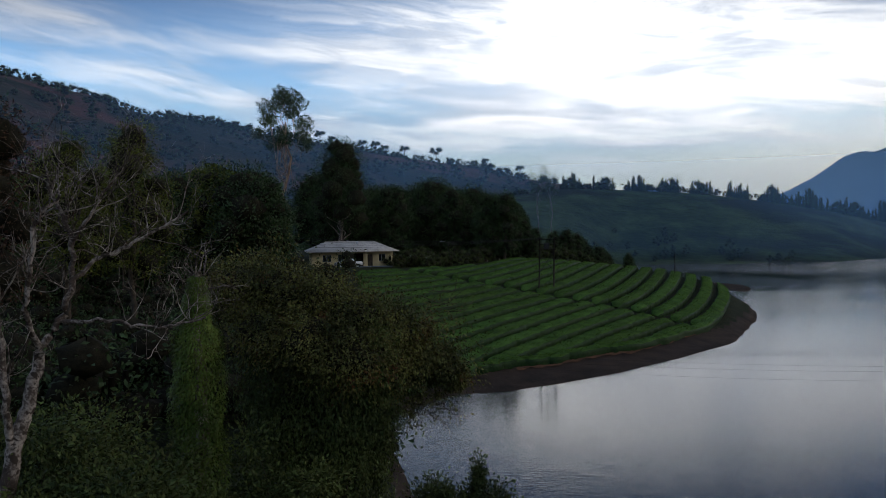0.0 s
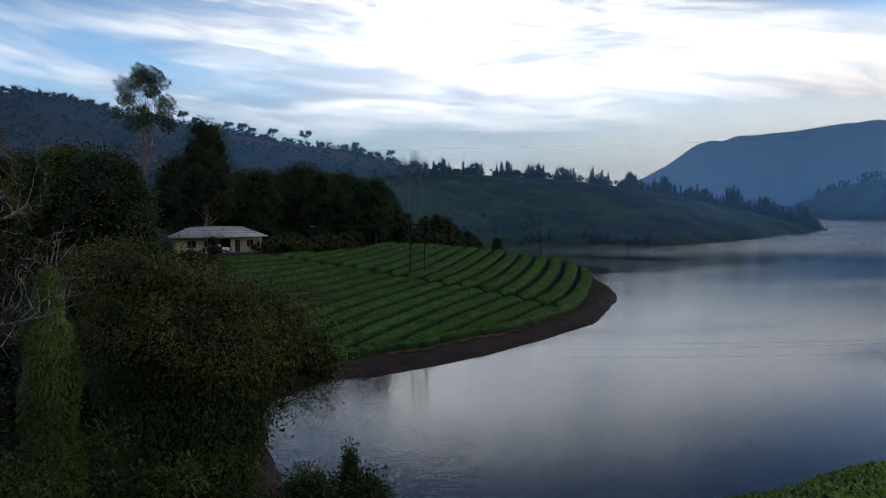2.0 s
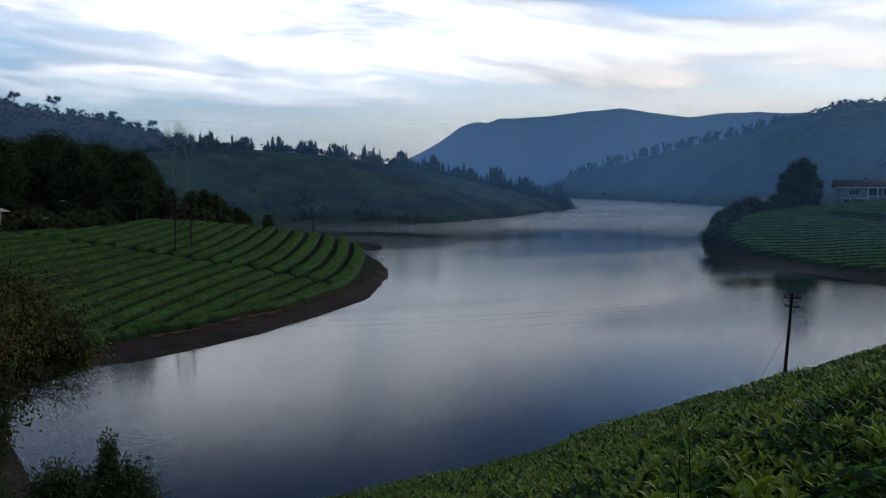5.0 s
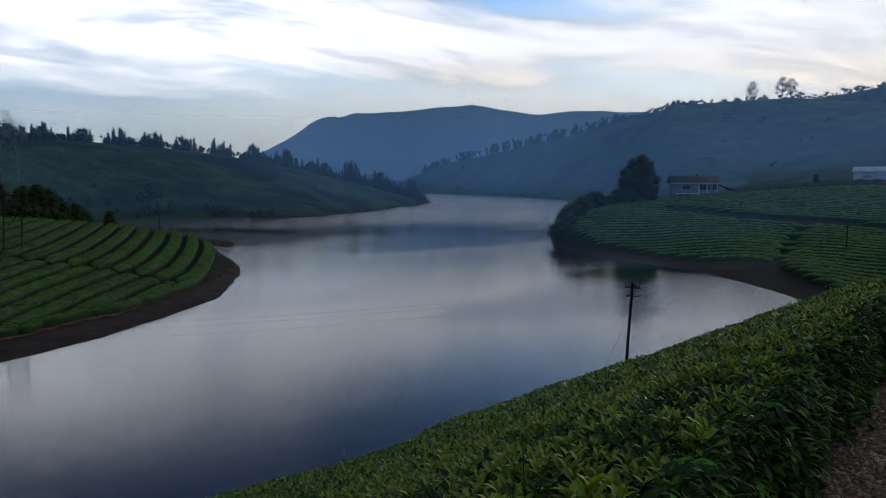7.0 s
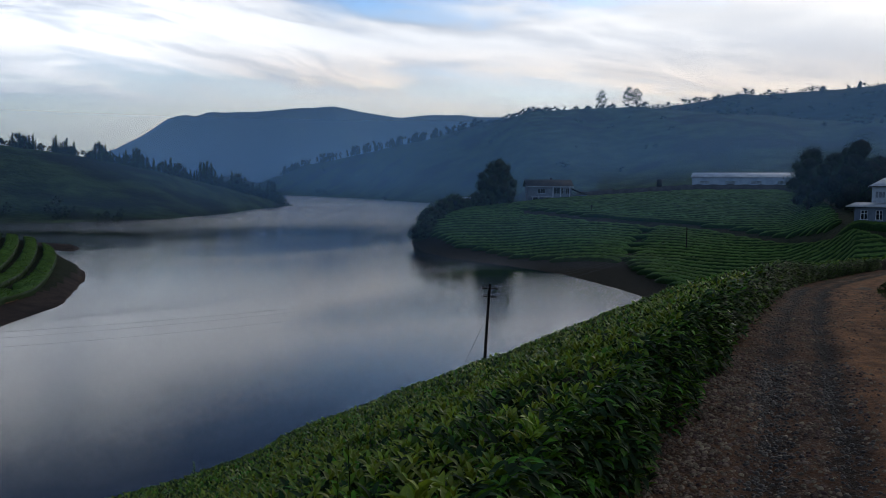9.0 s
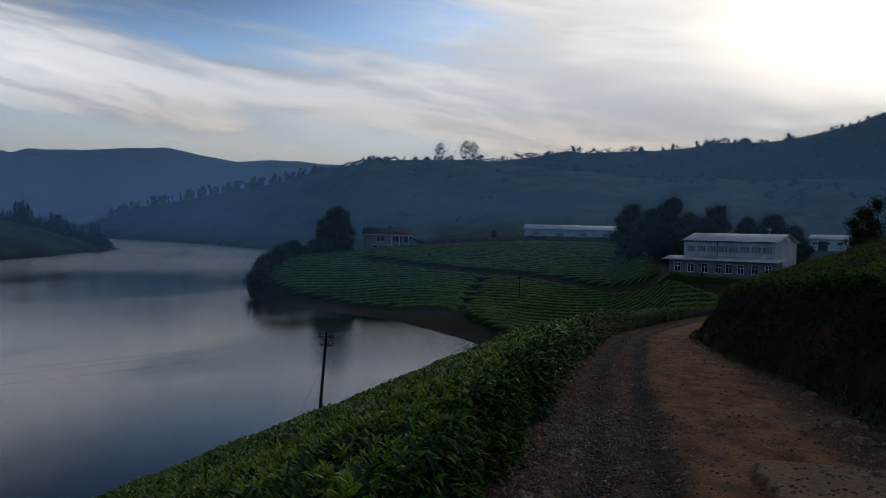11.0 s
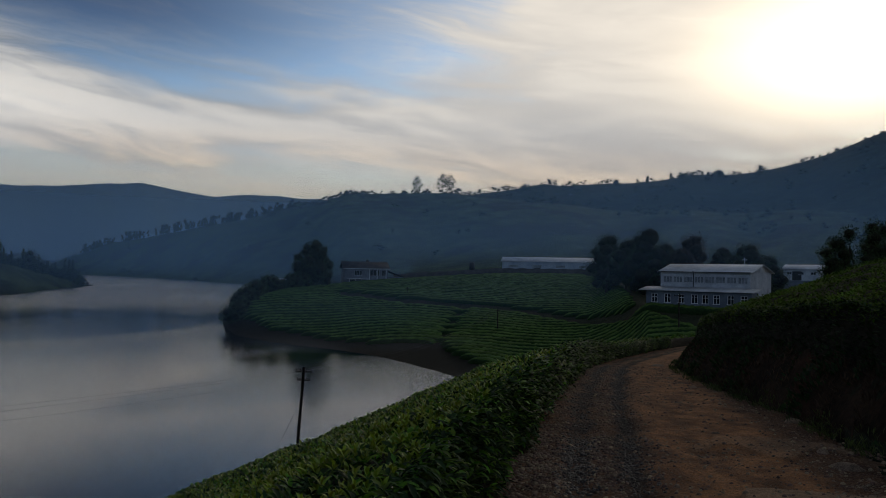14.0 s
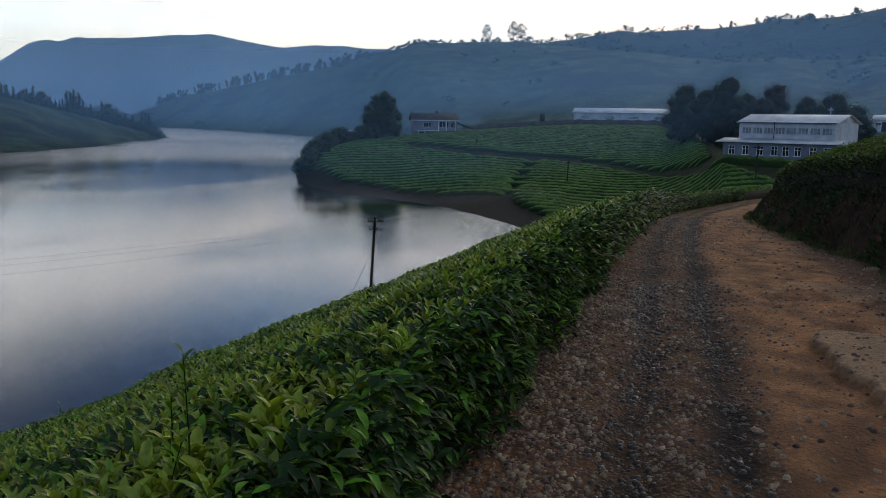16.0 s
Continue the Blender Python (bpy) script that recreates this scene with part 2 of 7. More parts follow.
WHITE = surface("weathered_white_paint", (0.30, 0.33, 0.37), (0.50, 0.53, 0.57), 0.6, 0.75, 0.1, 6.0, extra=((0.25, 0.25, 0.25), 0.8, 0.6, 0.75))
TRIM = surface("fresh_white_trim", (0.62, 0.64, 0.67), (0.80, 0.82, 0.84), 1.5, 0.6, 0.05, 10.0)
PALE_WALL = surface("pale_blue_sheet_wall", (0.22, 0.28, 0.35), (0.36, 0.42, 0.50), 0.4, 0.7, 0.1, 5.0)
GREY_WALL = surface("grey_painted_wall", (0.10, 0.12, 0.155), (0.17, 0.20, 0.245), 0.6, 0.8, 0.1, 8.0)
TIN = surface("corrugated_tin", (0.34, 0.36, 0.38), (0.60, 0.62, 0.64), 0.3, 0.5, 0.1, 4.0, metal=0.2)
OLD_TIN = surface("dull_roof_sheet", (0.32, 0.30, 0.28), (0.55, 0.52, 0.48), 0.4, 0.7, 0.1, 4.0)
DARK_ROOF = surface("dark_roof_tile", (0.03, 0.03, 0.032), (0.07, 0.065, 0.065), 0.6, 0.8, 0.2, 6.0)
DULL_GLASS = surface("dull_window_sheet", (0.10, 0.12, 0.14), (0.28, 0.31, 0.34), 0.7, 0.5, 0.0, 4.0)
DARK_GLASS = surface("dark_window_glass", (0.01, 0.012, 0.015), (0.03, 0.035, 0.04), 0.5, 0.12, 0.0, 4.0, spec=0.5)
GAP = surface("deep_shade_opening", (0.012, 0.010, 0.009), (0.03, 0.024, 0.02), 1.0, 0.95, 0.0, 5.0)
POLE_WOOD = surface("tarred_pole", (0.018, 0.014, 0.012), (0.05, 0.04, 0.034), 1.0, 0.85, 0.3, 20.0)
IRON = surface("dark_iron", (0.02, 0.02, 0.022), (0.05, 0.05, 0.052), 2.0, 0.55, 0.1, 20.0, metal=0.6)
CAR_PAINT = surface("pale_car_paint", (0.40, 0.44, 0.48), (0.5, 0.54, 0.58), 0.5, 0.25, 0.0, 5.0, spec=0.6)
RUBBER = surface("tyre_rubber", (0.012, 0.012, 0.012), (0.025, 0.025, 0.025), 3.0, 0.8, 0.1, 30.0)


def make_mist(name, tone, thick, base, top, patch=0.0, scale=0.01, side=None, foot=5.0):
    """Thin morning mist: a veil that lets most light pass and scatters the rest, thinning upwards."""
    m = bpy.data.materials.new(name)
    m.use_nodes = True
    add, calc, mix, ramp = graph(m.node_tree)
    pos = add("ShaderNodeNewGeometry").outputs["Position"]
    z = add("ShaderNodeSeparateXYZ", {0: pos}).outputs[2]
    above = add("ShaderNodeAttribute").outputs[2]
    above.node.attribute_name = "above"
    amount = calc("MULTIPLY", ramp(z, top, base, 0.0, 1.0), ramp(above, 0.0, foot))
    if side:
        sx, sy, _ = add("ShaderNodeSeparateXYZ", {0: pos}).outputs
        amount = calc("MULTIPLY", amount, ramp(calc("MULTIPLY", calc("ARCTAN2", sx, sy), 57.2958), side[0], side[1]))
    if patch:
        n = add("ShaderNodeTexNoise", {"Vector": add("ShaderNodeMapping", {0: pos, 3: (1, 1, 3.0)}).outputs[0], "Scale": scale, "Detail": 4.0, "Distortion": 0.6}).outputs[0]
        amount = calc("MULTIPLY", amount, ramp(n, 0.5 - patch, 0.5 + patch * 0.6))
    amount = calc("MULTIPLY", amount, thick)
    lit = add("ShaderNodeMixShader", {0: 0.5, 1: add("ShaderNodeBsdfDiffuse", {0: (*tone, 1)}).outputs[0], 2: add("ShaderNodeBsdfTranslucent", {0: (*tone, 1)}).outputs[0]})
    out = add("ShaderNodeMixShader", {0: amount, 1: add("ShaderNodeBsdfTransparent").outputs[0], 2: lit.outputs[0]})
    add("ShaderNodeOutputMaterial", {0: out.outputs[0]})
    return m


def make_road_surface():
    """Stony track: pale stones by the hedge, two dark damp wheel ruts, then orange earth. The mesh carries the distance across."""
    m = bpy.data.materials.new("stony_earth_track")
    m.use_nodes = True
    add, calc, mix, ramp = graph(m.node_tree)
    pos = add("ShaderNodeNewGeometry").outputs["Position"]
    u = add("ShaderNodeAttribute").outputs[2]
    u.node.attribute_name = "across"
    wob = add("ShaderNodeTexNoise", {"Vector": pos, "Scale": 0.9, "Detail": 4.0}).outputs[0]
    w = calc("ADD", u, calc("MULTIPLY", calc("SUBTRACT", wob, 0.5), 0.35))
    fine = add("ShaderNodeTexNoise", {"Vector": pos, "Scale": 22.0, "Detail": 6.0, "Roughness": 0.7}).outputs[0]
    mid = add("ShaderNodeTexNoise", {"Vector": pos, "Scale": 2.2, "Detail": 5.0, "Roughness": 0.6}).outputs[0]
    earth = mix(ramp(mid, 0.3, 0.7), (0.12, 0.05, 0.02, 1), (0.42, 0.182, 0.07, 1))
    earth = mix(ramp(fine, 0.62, 0.4, 0.0, 0.5), earth, (0.10, 0.065, 0.045, 1))
    cells = add("ShaderNodeTexVoronoi", {"Vector": pos, "Scale": 34.0})
    stones = mix(ramp(cells.outputs["Distance"], 0.1, 0.55), (0.17, 0.11, 0.075, 1), (0.022, 0.013, 0.009, 1))
    k_stone = calc("MULTIPLY", ramp(w, 1.7, 1.2), ramp(mid, 0.38, 0.6, 0.25, 0.9))
    k_right = calc("MULTIPLY", ramp(w, 2.6, 3.1), 0.75)
    col = mix(calc("MAXIMUM", k_stone, k_right), earth, stones)
    for at, wide, dark in ((0.74, 0.18, 0.8), (1.27, 0.16, 1.0)):
        a = calc("DIVIDE", calc("SUBTRACT", w, at), wide)
        rut = calc("EXPONENT", calc("MULTIPLY", calc("MULTIPLY", a, a), -1.0))
        col = mix(calc("MULTIPLY", calc("MULTIPLY", rut, dark), ramp(mid, 0.34, 0.54, 0.45, 1.0)), col, (0.014, 0.011, 0.009, 1))
    crust = add("ShaderNodeAttribute").outputs[2]
    crust.node.attribute_name = "crust"
    col = mix(calc("MULTIPLY", crust, 0.7), col, mix(ramp(fine, 0.35, 0.65), (0.24, 0.15, 0.085, 1), (0.36, 0.235, 0.14, 1)))
    high = calc("ADD", calc("MULTIPLY", cells.outputs["Distance"], -0.5), fine)
    b = add("ShaderNodeBsdfPrincipled", {"Base Color": col, "Roughness": 0.9, "Specular IOR Level": 0.1,
            "Normal": add("ShaderNodeBump", {"Strength": 0.8, "Distance": 0.03, "Height": high}).outputs[0]})
    add("ShaderNodeOutputMaterial", {0: b.outputs[0]})
    return m


ROAD_MAT = make_road_surface()

# ---- the land ----
LAKE = -13.3


def steps(v, pairs):
    pairs = sorted(pairs)
    return np.interp(v, [p[0] for p in pairs], [p[1] for p in pairs])


def ease(v):
    v = np.clip(v, 0, 1)
    return v * v * (3 - 2 * v)


def spot(th, d, z=0.0):
    return (d * math.sin(radians(th)), d * math.cos(radians(th)), z)


ROAD_W = 3.0


def road_axes(x, y):
    """Along the hedge side of the road, and across it to the right."""
    s, u = x * 0.938 + (y - 1.15) * 0.347, x * 0.347 - (y - 1.15) * 0.938
    return s, u - 0.006 * np.maximum(s - 22, 0) ** 2


def bank_edge(s):
    """Where the cut bank starts, across the road."""
    return steps(s, [(0, 3.55), (9, 3.45), (12, 3.05), (15, 2.72), (19, 2.38), (60, 2.2)])


def road_z(s):
    return steps(s, [(-60, 0.6), (-20, 0.15), (0, 0), (8, -0.03), (12, -0.12), (20, -0.6), (28, -1.25), (36, -1.75), (50, -2.35), (80, -3.5)])


def fall(th):
    """How steeply the near hillside falls to the lake, by direction."""
    return steps(th, [(-180, 0.0), (-90, 0.02), (-60, 0.12), (-34, 0.24), (-20, 0.32), (-5, 0.385), (8, 0.39), (18, 0.362), (23.2, 0.342), (27, 0.330), (30.2, 0.314), (32.2, 0.302), (33.6, 0.288),
                      (36.3, 0.268), (39.2, 0.253), (41.5, 0.235), (45, 0.214), (47.1, 0.197), (49, 0.187), (53, 0.156), (57, 0.126), (60.5, 0.098), (64.4, 0.078), (67.3, 0.064), (70, 0.058), (90, 0.04), (180, 0)])


def slope_top(th, d):
    return 1.7 - fall(th) * d - 0.0016 * (d - 15) ** 2


def hill(th, d, shore, crest, peak, back=0.25, bow=1.0):
    """A landform seen from the road: its foot, its crest and the crest's height by direction."""
    ds, dc, zc = steps(th, shore), steps(th, crest), steps(th, peak)
    k = (d - ds) / np.maximum(dc - ds, 1)
    up = LAKE + (zc - LAKE) * np.where(k < 1, ease(k) * (1 - bow) + np.sin(np.clip(k, 0, 1) * math.pi / 2) * bow, 1) - np.maximum(d - dc, 0) * back
    return np.where(k < 0, LAKE + np.maximum(k, -1) * 4, up)


def rises(degs, dists):
    """Crest heights from the elevations at which a crest stands over the road's eye level."""
    return [(th, 1.7 + math.tan(radians(el)) * float(steps(th, dists))) for th, el in degs]


PEN_CREST = [(-40, 120), (-10, 135), (0, 145), (5, 165), (18, 168), (20.9, 150)]
LEFT_CREST = [(-10, 470), (12, 500), (20, 520), (26, 540), (30, 580), (33.8, 640)]
MOUNT_CREST = [(-60, 800), (-28, 900), (10, 1000), (20, 1100)]
FAR_CREST = [(-180, 3000), (180, 3000)]
RIGHT_CREST = [(33, 1600), (40, 1300), (50, 1100), (58, 1100), (70, 1000)]
RIDGE_CREST = [(55, 1500), (70, 1350), (85, 1150), (120, 1000)]


def land(x, y, cover=False):
    x, y = np.asarray(x, float), np.asarray(y, float)
    d, th = np.hypot(x, y), np.degrees(np.arctan2(x, y))
    s, u = road_axes(x, y)
    zr = road_z(s)
    near = slope_top(th, d) - 0.8
    near = np.where(u > -0.6, np.minimum(near, zr) * ease(-u / 0.6) + zr * (1 - ease(-u / 0.6)), near)
    ub = u - bank_edge(s)
    cut = zr + 0.62 * ease((ub + 0.05) / 0.5) + 0.38 * ease((ub - 0.35) / 0.45) + 0.36 * np.interp(s, [30, 58], [1.0, 0.1]) * np.clip(ub - 0.6, 0, 4.2) + 0.05 * np.maximum(ub - 4.8, 0)
    near = np.where(u > 0, np.where(ub > 0, cut, zr), near)
    near = np.where((u > 0) & (d > 55), near - 0.06 * (d - 55), near)
    gully = -9.0 + 2.0 * np.sin(d * 0.05)
    near = np.where(th < 0, np.maximum(near, gully - 0.6 * np.maximum(th + 12, 0)), near)
    pen = hill(th, d, [(-60, 40), (-8, 52), (-4, 66), (0.5, 75), (4.4, 76.5), (8.3, 81), (12, 87), (16, 98), (19.5, 112), (20.5, 130), (20.9, 141), (21.3, 160), (21.6, 1e4)],
               PEN_CREST, [(-40, -3), (-5, -4.5), (0, -5.2), (4.7, -4.6), (10, -5.6), (15, -7.1), (18, -8.8), (19.5, -11), (20.9, -12.6)], 0.0, 0.45)
    off = np.maximum(d - steps(th, PEN_CREST), 0)
    pen -= off * steps(th, [(8, 0.0), (12, 0.10), (15, 0.2)])
    pen -= np.maximum(d - steps(th, [(16, 400), (18.7, 178), (20.4, 156), (20.9, 146)]), 0) * 0.5
    bar = LAKE + 0.8 - np.abs(d - steps(th, [(13, 236), (18.6, 222), (21, 208)])) * 0.07 - 4 * np.maximum(th - 20.3, 0) - 0.4 * np.maximum(14 - th, 0)
    pen = np.maximum(pen, bar)
    left = hill(th, d, [(-20, 200), (4, 230), (11, 330), (12, 345), (20, 356), (25.8, 379), (29.6, 444), (31.8, 541), (33.8, 636), (34.3, 1e4)], LEFT_CREST,
                rises([(-20, 1.2), (-8, 1.8), (6, 2.44), (8.5, 2.75), (12.3, 2.6), (16, 2.38), (19.5, 1.98), (22.6, 1.47), (25.9, 0.78), (29.6, -0.14), (32.6, -0.9), (33.8, -1.2)], LEFT_CREST), 0.02, 0.3)
    mount = hill(th, d, [(-90, 200), (-28, 230), (0, 420), (12, 600), (22, 900), (23, 1e4)], MOUNT_CREST,
                 rises([(-90, 11), (-28.1, 9.55), (-25, 8.85), (-22.7, 8.5), (-21, 7.85), (-19.3, 7.45), (-17.2, 7.35), (-14.6, 7.0), (-12.8, 6.6), (-7.9, 5.9), (-5.6, 5.45), (-3.2, 5.0), (-0.5, 4.7), (2.7, 4.35), (4.6, 3.8), (5.8, 3.45), (9.6, 2.9), (16, 2.0), (22, 0.8)], MOUNT_CREST), 0.1, 0.2)
    far = hill(th, d, [(-180, 1500), (180, 1500)], FAR_CREST,
               rises([(-180, 3), (10, 1.5), (13.4, 3.05), (17, 1.3), (20, 1.2), (22.6, 2.15), (24.3, 3.02), (26.1, 4.15), (27.1, 4.4), (27.7, 4.28), (28.6, 4.64), (29.7, 4.64), (31.9, 4.74), (34.9, 5.14), (36.8, 5.26), (38.7, 4.96), (41.4, 4.53), (43.4, 4.78), (44.5, 4.8), (47.4, 4.6), (60, 4.2), (180, 3)], FAR_CREST), 0.1, 0.2)
    right = hill(th, d, [(33, 1300), (34.2, 1240), (38.9, 996), (42.4, 772), (50, 560), (70, 420), (120, 400)], RIGHT_CREST,
                 rises([(30, -1), (32.2, 0.3), (34.9, 1.35), (37.2, 1.9), (39.1, 2.35), (41.8, 2.9), (44.2, 3.4), (46.1, 3.95), (48.1, 4.3), (50.4, 4.95), (52.7, 5.05), (54.9, 5.15), (57.6, 5.28), (59, 5.1), (62, 4.8), (70, 4.2), (90, 4)], RIGHT_CREST), 0.1, 0.25)
    ridge = hill(th, d, [(50, 1400), (60, 800), (120, 500)], RIDGE_CREST,
                 rises([(-180, 4), (-90, 6), (-60, -2), (52, -2), (54, 3), (57, 4.9), (58.7, 5.1), (59.7, 5.42), (60.8, 5.55), (64.1, 6.1), (65, 5.92), (67.5, 6.06), (69.6, 6.08), (71.6, 6.2), (73.7, 6.62), (76.2, 6.58), (79, 6.88), (81.1, 7.35), (82.4, 7.75), (83.7, 8.28), (85.6, 8.95), (88, 9.6), (100, 10), (180, 6)], RIDGE_CREST), 0.1, 0.2)
    prom = hill(th, d, [(41.8, 1e4), (42.1, 224), (42.42, 208), (42.95, 190), (45.1, 173), (47.2, 164), (49.4, 157), (52.6, 145), (55.6, 130), (57.7, 120), (58.4, 116), (60.3, 107), (65, 97), (75, 70), (120, 60)],
                [(42, 225), (46, 235), (50, 245), (55, 250), (61, 275), (67, 275), (71, 150), (120, 140)],
                [(41.9, -12), (42.6, -9.5), (44, -6.3), (46, -4.4), (49, -3.4), (51.3, -2.3), (55, -1.2), (61, 1.0), (67, 1.1), (71, -3.2), (120, -2)], 0.0, 0.45)
    prom -= np.maximum(d - steps(th, [(42, 235), (46, 250), (50, 275), (55, 300), (60, 1e4)]), 0) * 0.12
    spur = 0.5 + 0.5 * np.sin(th * 1.55 + 0.6 * np.sin(th * 0.7) + d * 0.0011)
    far -= 80 * spur ** 1.5 * ease((d - 1500) / 500) * ease((2750 - d) / 600)
    fold = 0.5 + 0.5 * np.sin(th * 0.62 + 1.1 + 0.9 * np.sin(th * 0.23 + d * 0.0017) + d * 0.003)
    right -= 9 * fold ** 2 * ease((d - 600) / 160) * ease((1050 - d) / 220)
    ridge -= 20 * fold ** 2 * ease((d - 850) / 150) * ease((1150 - d) / 260)
    forms = [near - np.where(d > 70, (d - 70) * 0.3, 0), pen, left, mount, far, right, ridge, prom]
    z = np.maximum(np.max(forms, axis=0), LAKE - 4)
    return (z, np.argmax(forms, axis=0)) if cover else z


def sheet_mesh(name, verts, faces, material, smooth=True):
    me = bpy.data.meshes.new(name)
    me.from_pydata(verts.tolist() if hasattr(verts, "tolist") else verts, [], faces.tolist() if hasattr(faces, "tolist") else faces)
    if material:
        me.materials.append(material)
    if smooth:
        me.shade_smooth()
    return me


def grid_faces(rows, cols, wrap=False):
    i, j = np.meshgrid(np.arange(rows - 1), np.arange(cols if wrap else cols - 1), indexing="ij")
    a, b = i * cols + j, i * cols + (j + 1) % cols
    return np.stack([a, b, b + cols, a + cols], -1).reshape(-1, 4)


def rough_ground(x, y, d):
    """Small swells of the ground, growing with distance as slopes grow larger."""
    out = np.zeros_like(d)
    for k, (wave, high) in enumerate(((900, 0.016), (260, 0.008), (90, 0.0035))):
        out += np.sin(x / wave * 6.3 + 1.3 * k + 1.7 * np.sin(y / wave * 5.1 + k)) * np.sin(y / wave * 6.3 + 2.1 * k) * high * np.maximum(d - 280, 0) ** 0.92
    return out * 0.5


def make_ground():
    th = np.concatenate([np.arange(-36, 100, 0.4), np.arange(100, 324, 4.0)])
    rings = np.concatenate([np.geomspace(0.9, 58, 90), np.geomspace(60, 255, 120), np.geomspace(260, 4700, 110)])
    T, D = np.meshgrid(np.radians(th), rings)
    X, Y = D * np.sin(T), D * np.cos(T)
    Z, K = land(X, Y, True)
    Z = np.where(Z > LAKE + 0.5, Z + rough_ground(X, Y, D) * np.clip((Z - LAKE) / 15, 0, 1) * 0.4, Z)
    K = np.where((Z < LAKE + 0.75) & (D < 300) & (np.degrees(T) < 40), 8, K)
    K = np.where((Z < LAKE + 2.4) & (D > 95) & (D < 300) & (np.degrees(T) >= 40) & (np.degrees(T) < 80), 9, K)
    U = road_axes(X, Y)[1]
    Z = np.where((U > -0.35) & (U < ROAD_W + 0.3) & (D < 90), Z - 0.22, Z)
    cols = len(th)
    faces = grid_faces(len(rings), cols, True)
    slots = K.reshape(-1)[faces].max(axis=1)
    v = np.vstack([np.stack([X, Y, Z], -1).reshape(-1, 3), [[0, 0, 0]]])
    cap = [[j, (j + 1) % cols, len(v) - 1][::-1] for j in range(cols)]
    me = sheet_mesh("ground", v, faces[:, ::-1].tolist() + cap, None)
    for m in (GRASS, GRASS, TEA_HILL, SCRUB, FAR_WOOD, TEA_HILL, FAR_WOOD, GRASS, BANK_SOIL, TWIG_SHADE):
        me.materials.append(m)
    me.polygons.foreach_set("material_index", np.concatenate([slots, np.zeros(cols, int)]).astype(np.int32))
    ob = new("ground", me)
    return tagged(ob, "dark scrub, tea and red earth hillsides round a lake", "ground", kind="structure")


ground = make_ground()


def make_lake():
    n, rings = 96, [20, 200, 800, 2600]
    v = [(r * math.sin(k * 2 * math.pi / n) + 150, r * math.cos(k * 2 * math.pi / n) + 150, LAKE) for r in rings for k in range(n)]
    v.append((150, 150, LAKE))
    f = grid_faces(len(rings), n, True)[:, ::-1].tolist() + [[k, len(v) - 1, (k + 1) % n][::-1] for k in range(n)]
    ob = new("water", sheet_mesh("lake", v, f, WATER))
    return tagged(ob, "calm grey lake with fine ripples", "water", kind="structure")


lake = make_lake()

# ---- shapes ----
def fast_mesh(name, verts, tris, material, smooth=False):
    me = bpy.data.meshes.new(name)
    verts, tris = np.asarray(verts, np.float32), np.asarray(tris, np.int32)
    me.vertices.add(len(verts))
    # floor and partition are painted near black for the shade indoors
    me.vertices.foreach_set("co", verts.ravel())
    me.loops.add(tris.size)
    me.loops.foreach_set("vertex_index", tris.ravel())
    me.polygons.add(len(tris))
    me.polygons.foreach_set("loop_start", np.arange(0, tris.size, tris.shape[1], dtype=np.int32))
    me.update(calc_edges=True)
    if material:
        me.materials.append(material)
    if smooth:
        me.shade_smooth()
    return me


def part(name, data, parent, label="", kind=""):
    """Links a mesh (or a bmesh with its material) as one part under a thing."""
    ob = new(name, data)
    ob.parent = parent
    return tagged(ob, label, kind=kind)


def thing(name, label, category, at=(0, 0, 0), turn=0.0, group=""):
    ob = new(name)
    ob.empty_display_size = 0.3
    ob.matrix_basis = pose(*at, 0, 0, turn)
    return tagged(ob, label, category, group)


LEAF = np.array([(0, 0, 0), (-.11, .2, .06), (.11, .2, .06), (0, .2, -.01), (-.175, .46, .10), (.175, .46, .10), (0, .46, .015), (-.125, .76, .04), (.125, .76, .04), (0, .76, -.02), (0, 1, -.13)])
LEAF_TRIS = np.array([(0, 3, 1), (0, 2, 3), (1, 3, 6), (1, 6, 4), (3, 2, 5), (3, 5, 6), (4, 6, 9), (4, 9, 7), (6, 5, 8), (6, 8, 9), (7, 9, 10), (9, 8, 10)])
CHIP = np.array([(0, 0, 0), (-.22, .5, .07), (.22, .5, .07), (0, 1, -.05)])
CHIP_TRIS = np.array([(0, 2, 1), (1, 2, 3)])


def unit(v):
    return v / np.maximum(np.linalg.norm(v, axis=-1, keepdims=True), 1e-9)


def strew(pos, way, face, size, shape=CHIP, tris=CHIP_TRIS):
    """Leaves at the places given: each points along way, with its upper side towards face."""
    way = unit(way)
    side = unit(np.cross(way, face))
    over = np.cross(side, way)
    v = pos[:, None] + size[:, None, None] * (shape[None, :, :1] * side[:, None] + shape[None, :, 1:2] * way[:, None] + shape[None, :, 2:] * over[:, None])
    t = tris[None] + np.arange(len(pos))[:, None, None] * len(shape)
    return v.reshape(-1, 3), t.reshape(-1, 3)


